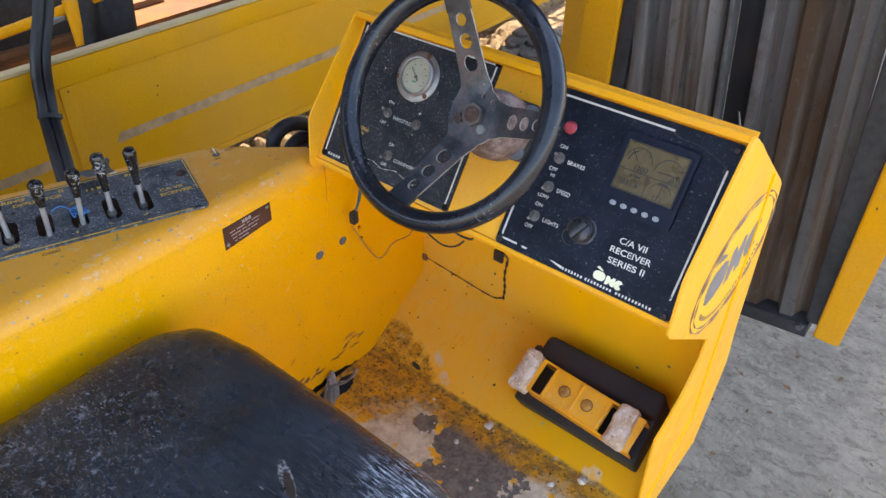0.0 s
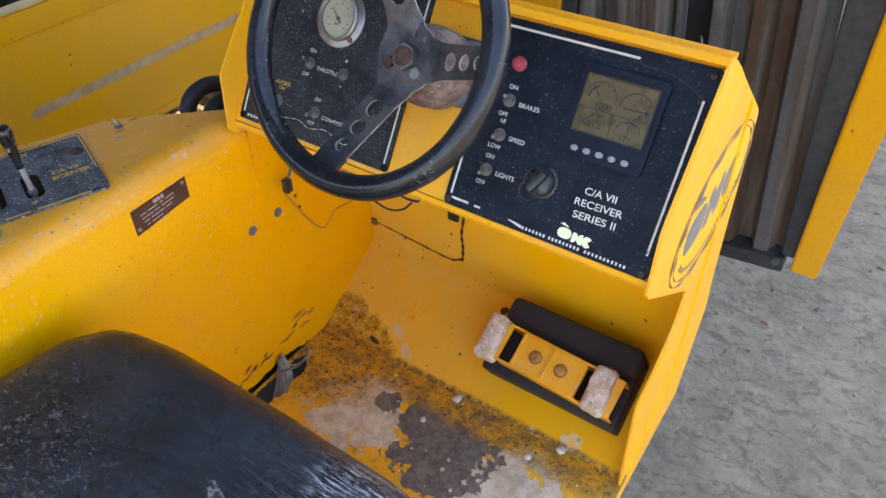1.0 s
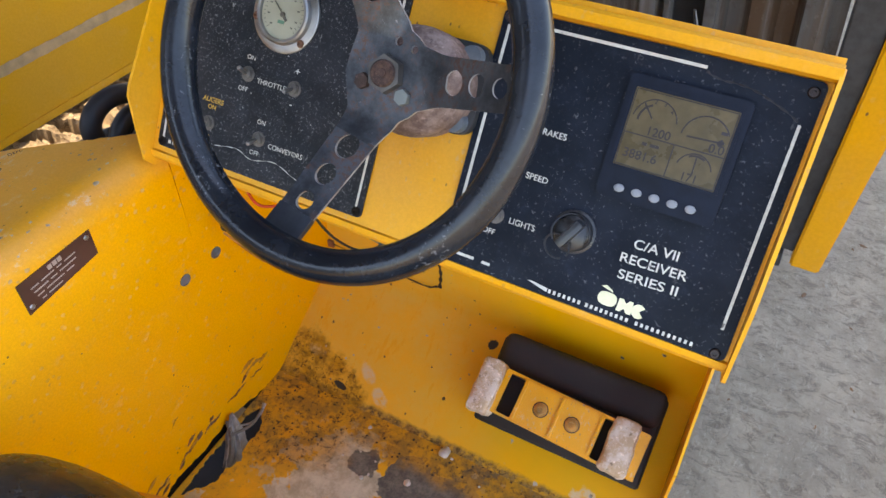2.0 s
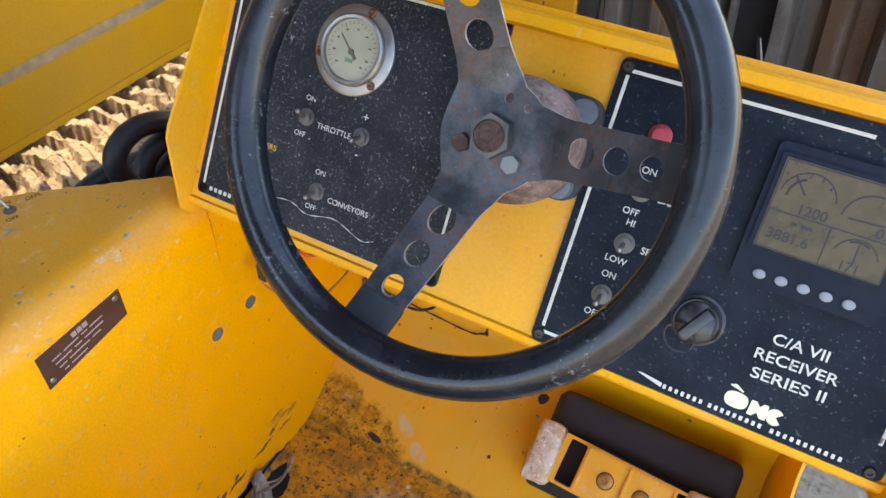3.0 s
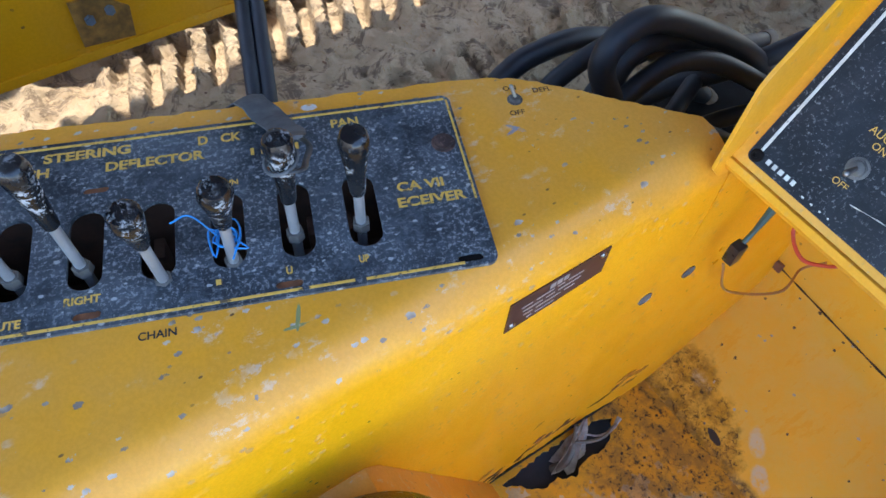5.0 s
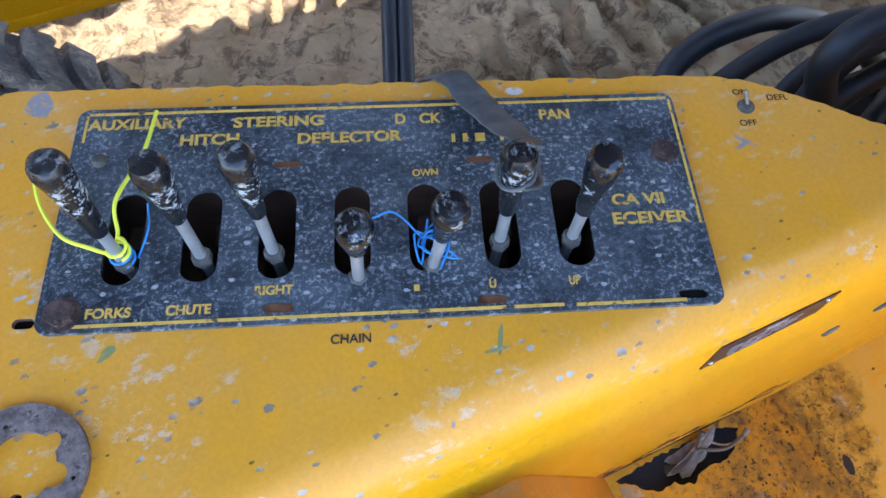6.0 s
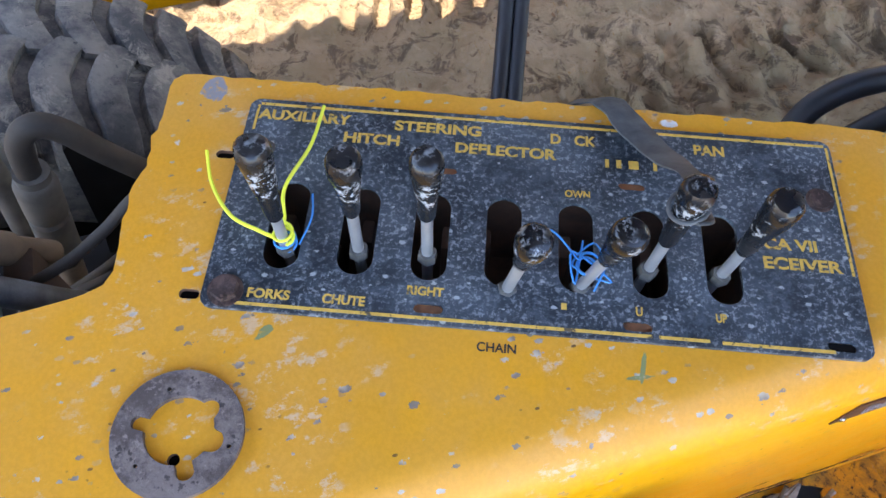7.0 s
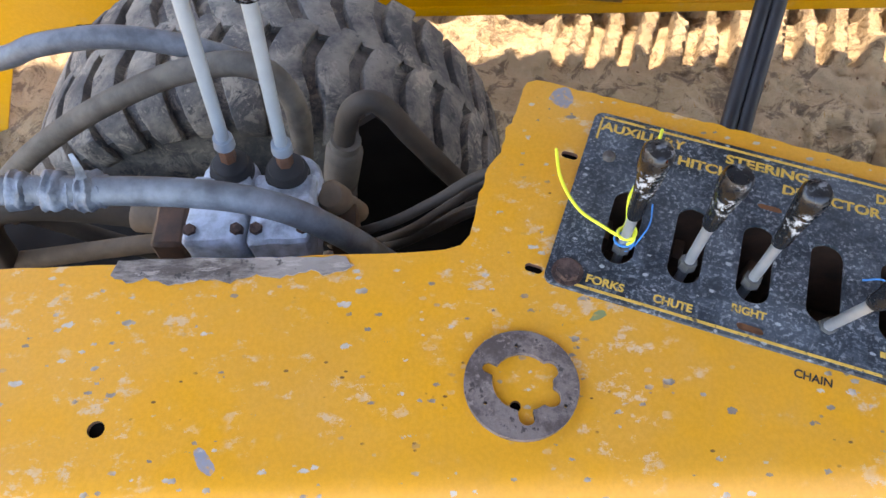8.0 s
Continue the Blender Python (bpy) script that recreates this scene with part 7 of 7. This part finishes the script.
# ---- tyre ----
def build_tyre(name, at, R, W, label, lugs=23):
    ty = thing(name, label, "tyre", "tyres of the machine", at=at)
    bm = bmesh.new()
    h = W / 2
    prof = [(R * 0.40, -h * 0.62), (R * 0.50, -h * 0.90), (R * 0.70, -h * 1.0), (R * 0.90, -h * 0.96), (R * 0.955, -h * 0.80), (R * 0.975, -h * 0.4), (R * 0.98, 0)]
    prof = prof + [(r, -z) for r, z in reversed(prof[:-1])]
    lathe(bm, prof, seg=72)
    part("carcass", bm, "tyre", ty)
    pitch = 2 * math.pi / lugs
    for side in (-1, 1):
        for k in range(lugs):
            a = pitch * (k + (0.5 if side > 0 else 0.0))
            bm = bmesh.new()
            rows = []
            for t, rr, rise, wide in ((-0.08, 0.978, 0.016, 0.62), (0.12, 0.979, 0.019, 0.70), (0.36, 0.976, 0.020, 0.71), (0.60, 0.968, 0.021, 0.72), (0.80, 0.952, 0.021, 0.73), (0.94, 0.918, 0.016, 0.72), (1.0, 0.880, 0.004, 0.68), (1.0, 0.850, 0.001, 0.60)):
                aa = a + pitch * 0.42 * math.sin(t * 3.4) * (1 - 0.35 * t)
                ring = []
                for off, up in ((-1.0, -0.012), (-0.98, 0.55), (-0.93, 0.90), (-0.80, 1.0), (0.80, 1.0), (0.93, 0.90), (0.98, 0.55), (1.0, -0.012)):
                    q = R * rr + (rise * up if up > 0 else up)
                    c, s = math.cos(aa + off * pitch * 0.5 * wide), math.sin(aa + off * pitch * 0.5 * wide)
                    ring.append(bm.verts.new((q * c, q * s, side * (h * t + (0.010 * up if t > 0.9 and up > 0 else 0)))))
                rows.append(ring)
            for p, q in zip(rows, rows[1:]):
                for m in range(7):
                    bm.faces.new((p[m], p[m + 1], q[m + 1], q[m]))
            bm.faces.new(rows[0])
            bm.faces.new(rows[-1][::-1])
            for v in bm.verts:
                v.co += 0.0035 * noise.noise_vector(v.co * 16)
            part("lug", bm, "tyre", ty)
    bm = bmesh.new()
    lathe(bm, [(R * 0.41, -h * 0.62), (R * 0.39, -h * 0.30), (R * 0.30, -h * 0.18), (R * 0.12, -h * 0.25), (0, -h * 0.25)], seg=40)
    lathe(bm, [(R * 0.41, h * 0.62), (R * 0.39, h * 0.30), (R * 0.30, h * 0.18), (R * 0.12, h * 0.25), (0, h * 0.25)], seg=40)
    part("rim", bm, "dark", ty)
    return ty


build_tyre("tractor_tyre", Matrix.Translation((-0.9725, -1.2425, 0.22)) @ pose(0, 0, 0, 0, 90, 0), 0.520, 0.3975, "large dusty lugged tyre beside the valves", 38)
build_tyre("tractor_tyre", Matrix.Translation((-0.98, 2.35, 0.17)) @ pose(0, 0, 0, 0, 90, 0), 0.30, 0.24, "dark lugged tyre beyond the dash, on sandy soil")

# ---- hopper ----
HX = -1.55
hopper = thing("hopper", "long yellow steel hopper side with a worn grey stripe", "hopper")
bm = bmesh.new()
box(bm, (0.010, 8.0, 0.50), (HX - 0.012, 0.6, 0.51), 0.002)
part("side_panel", bm, "yellow_far", hopper)
bm = bmesh.new()
box(bm, (0.030, 8.0, 0.085), (HX - 0.004, 0.6, 0.797), 0.006)
part("top_rail", bm, "yellow_far", hopper)
bm = bmesh.new()
box(bm, (0.045, 8.0, 0.012), (HX - 0.021, 0.6, 0.846), 0.003)
part("rail_cap", bm, "cream_edge", hopper, "pale sun-bleached top edge")
bm = bmesh.new()
box(bm, (0.020, 8.0, 0.030), (HX - 0.010, 0.6, 0.262), 0.006)
part("bottom_rail", bm, "yellow_far", hopper)
for y0, y1 in ((-0.42, 0.00), (0.235, 2.6)):
    bm = bmesh.new()
    o = ragged([(y0, 0.468), (y1, 0.468)], 0.02, 0.0018, 31) + ragged([(y1, 0.505), (y0 + 0.02, 0.505)], 0.02, 0.0018, 32)
    sheet(bm, [o], 0.001, Matrix.Translation((HX - 0.0055, 0, 0)) @ SIDE)
    part("grey_stripe", bm, "primer_tape", hopper, smooth=False)
for y in (-1.1, 0.10, 1.9):
    bm = bmesh.new()
    box(bm, (0.016, 0.05, 0.47), (HX - 0.006, y, 0.515), 0.004)
    part("stiffener", bm, "yellow_far", hopper)
bm = bmesh.new()
sheet(bm, [[(-0.478, 0.300), (-0.345, 0.285), (-0.335, 0.375), (-0.40, 0.43), (-0.475, 0.435)]], 0.006, Matrix.Translation((HX + 0.002, 0, 0)) @ SIDE)
part("repair_patch", bm, "patch_brown", hopper, "rusty repair patch", smooth=False)
for y, z in ((-0.44, 0.375), (-0.385, 0.385)):
    bm = bmesh.new()
    rod(bm, (HX, y, z), (HX + 0.014, y, z), 0.014, 0.013, 6)
    part("bolt", bm, "bolt_grey", hopper)
bm = bmesh.new()
box(bm, (1.5, 8.0, 0.02), (-3.10, 0.6, 0.0), m=Matrix.Translation((0, 0, 0.56)))
part("deck", bm, "deck_rust", hopper, "rusty orange hopper deck", smooth=False)
for k in range(7):
    bm = bmesh.new()
    box(bm, (0.13, rng.uniform(1.2, 2.2), 0.03), (-2.46 - 0.16 * k, rng.uniform(-0.2, 1.6), 0.587), 0.004)
    part("deck_board", bm, "deck_wood", hopper)
bm = bmesh.new()
sheet(bm, [ragged([(-2.40, 0.36), (-2.40, 0.185), (-1.905, 0.215), (-1.74, 0.255), (-1.70, 0.36)], 0.02, 0.003, 61)], 0.010, Matrix.Translation((HX + 0.034, 0, 0)) @ SIDE)
part("apron", bm, "yellow_far", hopper, "yellow apron plate with rusty edge", smooth=False)
bm = bmesh.new()
sheet(bm, [ragged([(-1.86, 0.232), (-1.79, 0.247), (-1.77, 0.275), (-1.85, 0.272), (-1.86, 0.232)], 0.01, 0.004, 62)[:-1]], 0.002, Matrix.Translation((HX + 0.037, 0, 0)) @ SIDE)
part("rust_flake", bm, "rust_orange", hopper, smooth=False)
bm = bmesh.new()
sheet(bm, [[(-2.40, 0.186), (-2.40, -0.22), (-2.285, -0.22), (-2.102, 0.11), (-2.100, 0.204)]], 0.010, Matrix.Translation((HX + 0.034, 0, 0)) @ SIDE)
part("leg_plate", bm, "yellow_far", hopper, smooth=False)
for y in (-3.0, 4.2):
    bm = bmesh.new()
    box(bm, (1.4, 0.08, 0.86), (-2.9, y, 0.43), 0.004)
    part("end_frame", bm, "yellow_far", hopper)
    bm = bmesh.new()
    box(bm, (0.9, 0.06, 0.06), (-1.98, y, 0.55), 0.004)
    part("cross_member", bm, "yellow_far", hopper)
bar = thing("yellow_bar", "yellow steel bar with a blue hose coupling over the hopper", "machine part")
bm = bmesh.new()
tube(bm, [(-2.05, -0.25, 0.78), (-1.92, 0.20, 0.865), (-1.80, 0.62, 0.96)], 0.020, 10, 6)
part("bar", bm, "yellow_far", bar)
bm = bmesh.new()
rod(bm, (-1.86, 0.345, 0.93), (-1.83, 0.335, 0.745), 0.030, 0.026, 12)
part("post", bm, "yellow_far", bar)
bm = bmesh.new()
rod(bm, (-1.83, 0.335, 0.76), (-1.80, 0.33, 0.70), 0.030, 0.018, 10)
part("rusty_foot", bm, "rust_orange", bar)
bm = bmesh.new()
for k in range(3):
    rod(bm, (-1.90, 0.26 + 0.062 * k, 0.866), (-1.90, 0.318 + 0.062 * k, 0.874), 0.026 - 0.003 * (k % 2), None, 8)
part("coupling", bm, "coupling_blue", bar)
flap = thing("rubber_flap", "black rubber flap hanging over the hopper edge", "flap")
bm = bmesh.new()
rows = []
for i in range(13):
    u = i / 12
    rows.append([bm.verts.new((-1.86 + 0.03 * math.sin(u * 9) + 0.05 * t, 0.36 + 0.24 * u - 0.05 * t, 0.98 - 0.26 * t + 0.03 * math.sin(u * 5) * t)) for t in (0, 0.25, 0.5, 0.75, 1.0)])
for p, q in zip(rows, rows[1:]):
    for k in range(4):
        bm.faces.new((p[k], p[k + 1], q[k + 1], q[k]))
bmesh.ops.solidify(bm, geom=bm.faces[:], thickness=0.006)
part("flap_sheet", bm, "bracket", flap)
bm = bmesh.new()
box(bm, (0.5, 1.9, 0.40), (-2.68, -0.26, 0.77), 0.03)
tagged(part("dark_cover", bm, "bracket"), "dark rubber cover on the hopper deck", "cover")

# ---- corrugated screen ----
screen = thing("corrugated_screen", "weathered corrugated steel screen in a yellow post frame with rubber edges", "screen", at=Matrix.Translation((0.945, 0.985, 0.40)) @ pose(0, 0, 0, 0, -5.7, 0))


def slat(x0, x1, X0, X1, z0, z1, y, thick):
    """An upright flat bar, x0 to x1 wide at its foot and X0 to X1 at its head."""
    bm = bmesh.new()
    box(bm, (1, 1, 1), (0.5, 0.5, 0.5))
    for v in bm.verts:
        a, b, c = v.co
        v.co = (x0 + (X0 - x0) * c + (x1 - x0 + (X1 - X0 - x1 + x0) * c) * a, y + thick * (b - 0.5), z0 + (z1 - z0) * c)
    bmesh.ops.bevel(bm, geom=bm.edges[:], offset=0.005, segments=2, affect="EDGES")
    return bm


LEVEL = screen.matrix_basis.inverted()
part("post", slat(0.884, 0.955, 0.868, 0.985, 0.40, 1.60, 0.985, 0.05), "yellow_far", screen, "yellow steel post", m=LEVEL)
part("rubber_edge", slat(0.846, 0.887, 0.755, 0.872, 0.432, 1.60, 0.992, 0.03), "bracket", screen, "black rubber edge strip", m=LEVEL)
bm = bmesh.new()
box(bm, (0.105, 0.06, 2.75), (0.053, 0.985, 1.325), 0.006)
part("post", bm, "yellow_far", screen, "broad yellow steel post", m=LEVEL)
bm = bmesh.new()
box(bm, (0.042, 0.03, 2.60), (0.130, 0.99, 1.30), 0.006)
part("rubber_edge", bm, "bracket", screen, "black rubber edge strip", m=LEVEL)
for u0, u1, ph in ((0.088, 0.345, 0.15), (0.445, 0.765, 0.3)):
    bm = bmesh.new()
    n = 84
    cols = []
    for k in range(n + 1):
        u = u0 + (u1 - u0) * k / n
        w = math.sin(2 * math.pi * ((u - u0) / 0.104 + ph))
        dy = 0.040 * max(-0.6, min(0.6, w * 1.25))
        cols.append([bm.verts.new((-u, 0.02 + dy + 0.002 * noise.noise((u * 9, z * 3, 0)), z)) for z in (0.03, 0.4, 0.8, 1.2, 1.6, 2.15)])
    for p, q in zip(cols, cols[1:]):
        for k in range(5):
            bm.faces.new((p[k], q[k], q[k + 1], p[k + 1]))
    bmesh.ops.solidify(bm, geom=bm.faces[:], thickness=0.002)
    part("corrugated_sheet", bm, "corrugated", screen)
bm = bmesh.new()
box(bm, (0.095, 0.012, 2.1), (-0.400, 0.062, 1.08), 0.002)
part("channel", bm, "rubber", screen, "dark channel between the sheets")
for u, w in ((0.352, 0.026), (0.447, 0.012)):
    bm = bmesh.new()
    box(bm, (w, 0.05, 2.1), (-u, 0.010, 1.16), 0.003)
    part("channel_flange", bm, "galv_dark", screen)
bm = bmesh.new()
tube(bm, [(-0.362, -0.010, 0.50), (-0.372, -0.014, 0.58), (-0.385, -0.012, 0.64)], lambda t: 0.022 * (1 - 0.6 * t), 6, 6, flat=0.3)
part("torn_strip", bm, "galv_dark", screen)
bm = bmesh.new()
box(bm, (0.27, 0.075, 0.045), (-0.215, 0.015, 0.015), 0.008)
part("foot_rail", bm, "bracket", screen)
bm = bmesh.new()
rod(bm, (-0.100, -0.025, 0.03), (-0.100, -0.035, 0.03), 0.012, 0.010, 8)
part("bolt", bm, "galv_dark", screen)
bm = bmesh.new()
tube(bm, [(0.004, 0.0, 0.52), (0.018, -0.004, 0.50), (0.020, -0.004, 0.43), (0.006, 0.0, 0.41)], 0.005, 8, 5)
tube(bm, [(0.012, -0.004, 0.51), (0.04, -0.01, 0.56), (0.10, -0.01, 0.58)], 0.006, 6, 5)
part("hook", bm, "galv", screen)
body = thing("machine_body", "yellow steel machine body beyond the dash", "machine")
bm = bmesh.new()
box(bm, (0.30, 0.40, 0.66), (-0.20, 1.66, 0.69), 0.03)
part("side_box", bm, "yellow_far", body)
for x in (-0.30, -0.10):
    bm = bmesh.new()
    box(bm, (0.06, 0.06, 0.42), (x, 1.66, 0.17), 0.004)
    part("leg", bm, "dark", body)


# ---- clods, straw and leaves on the soil ----
def scatter(name, label, count, spots, sizes, material, seed, flat=0.7, long=1.0):
    """Many small uneven lumps on the ground, as one object."""
    rng = random.Random(seed)
    ball = bmesh.new()
    bmesh.ops.create_icosphere(ball, subdivisions=1, radius=1.0)
    shape = [v.co.copy() for v in ball.verts]
    faces = [[v.index for v in f.verts] for f in ball.faces]
    ball.free()
    verts, tris = [], []
    for k in range(count):
        x0, x1, y0, y1 = spots[k % len(spots)]
        x, y = rng.uniform(x0, x1), rng.uniform(y0, y1)
        s = sizes[0] + (sizes[1] - sizes[0]) * rng.random() ** 3
        a = rng.uniform(0, 6.28)
        n0 = len(verts)
        z = soil_height(x, y)
        for v in shape:
            w = v * (1 + 0.5 * noise.noise(v * 1.4 + Vector((k * 3.1, 0, 0))))
            u, t = w.x * s * long, w.y * s / long
            verts.append((x + u * math.cos(a) - t * math.sin(a), y + u * math.sin(a) + t * math.cos(a), z + w.z * s * flat))
        tris += [[n0 + i for i in f] for f in faces]
    me = bpy.data.meshes.new(name)
    me.from_pydata(verts, [], tris)
    me.materials.append(M[material])
    return tagged(new(name, me), label, "ground cover", kind="stuff")


M["leaf_brown"] = plain("dry brown leaf", (0.17, 0.085, 0.035), 0.85, vary=0.5, scale=20)
scatter("soil_clods", "loose sandy clods and crumbs on the shaded soil", 900, ((-1.80, -0.75, -1.0, 2.2), (-1.72, -1.0, -0.9, 1.2)), (0.003, 0.018), "soil", 5)
scatter("yard_crumbs", "grey crumbs on the packed yard soil", 700, ((0.45, 1.7, 0.5, 2.6), (0.7, 1.5, 0.8, 2.0)), (0.002, 0.009), "soil", 6)
scatter("dry_leaves", "small dry brown leaves strewn on the soil", 110, ((0.5, 1.6, 0.7, 2.8), (-1.8, -0.9, -0.6, 2.0)), (0.006, 0.016), "leaf_brown", 7, 0.16, 1.4)
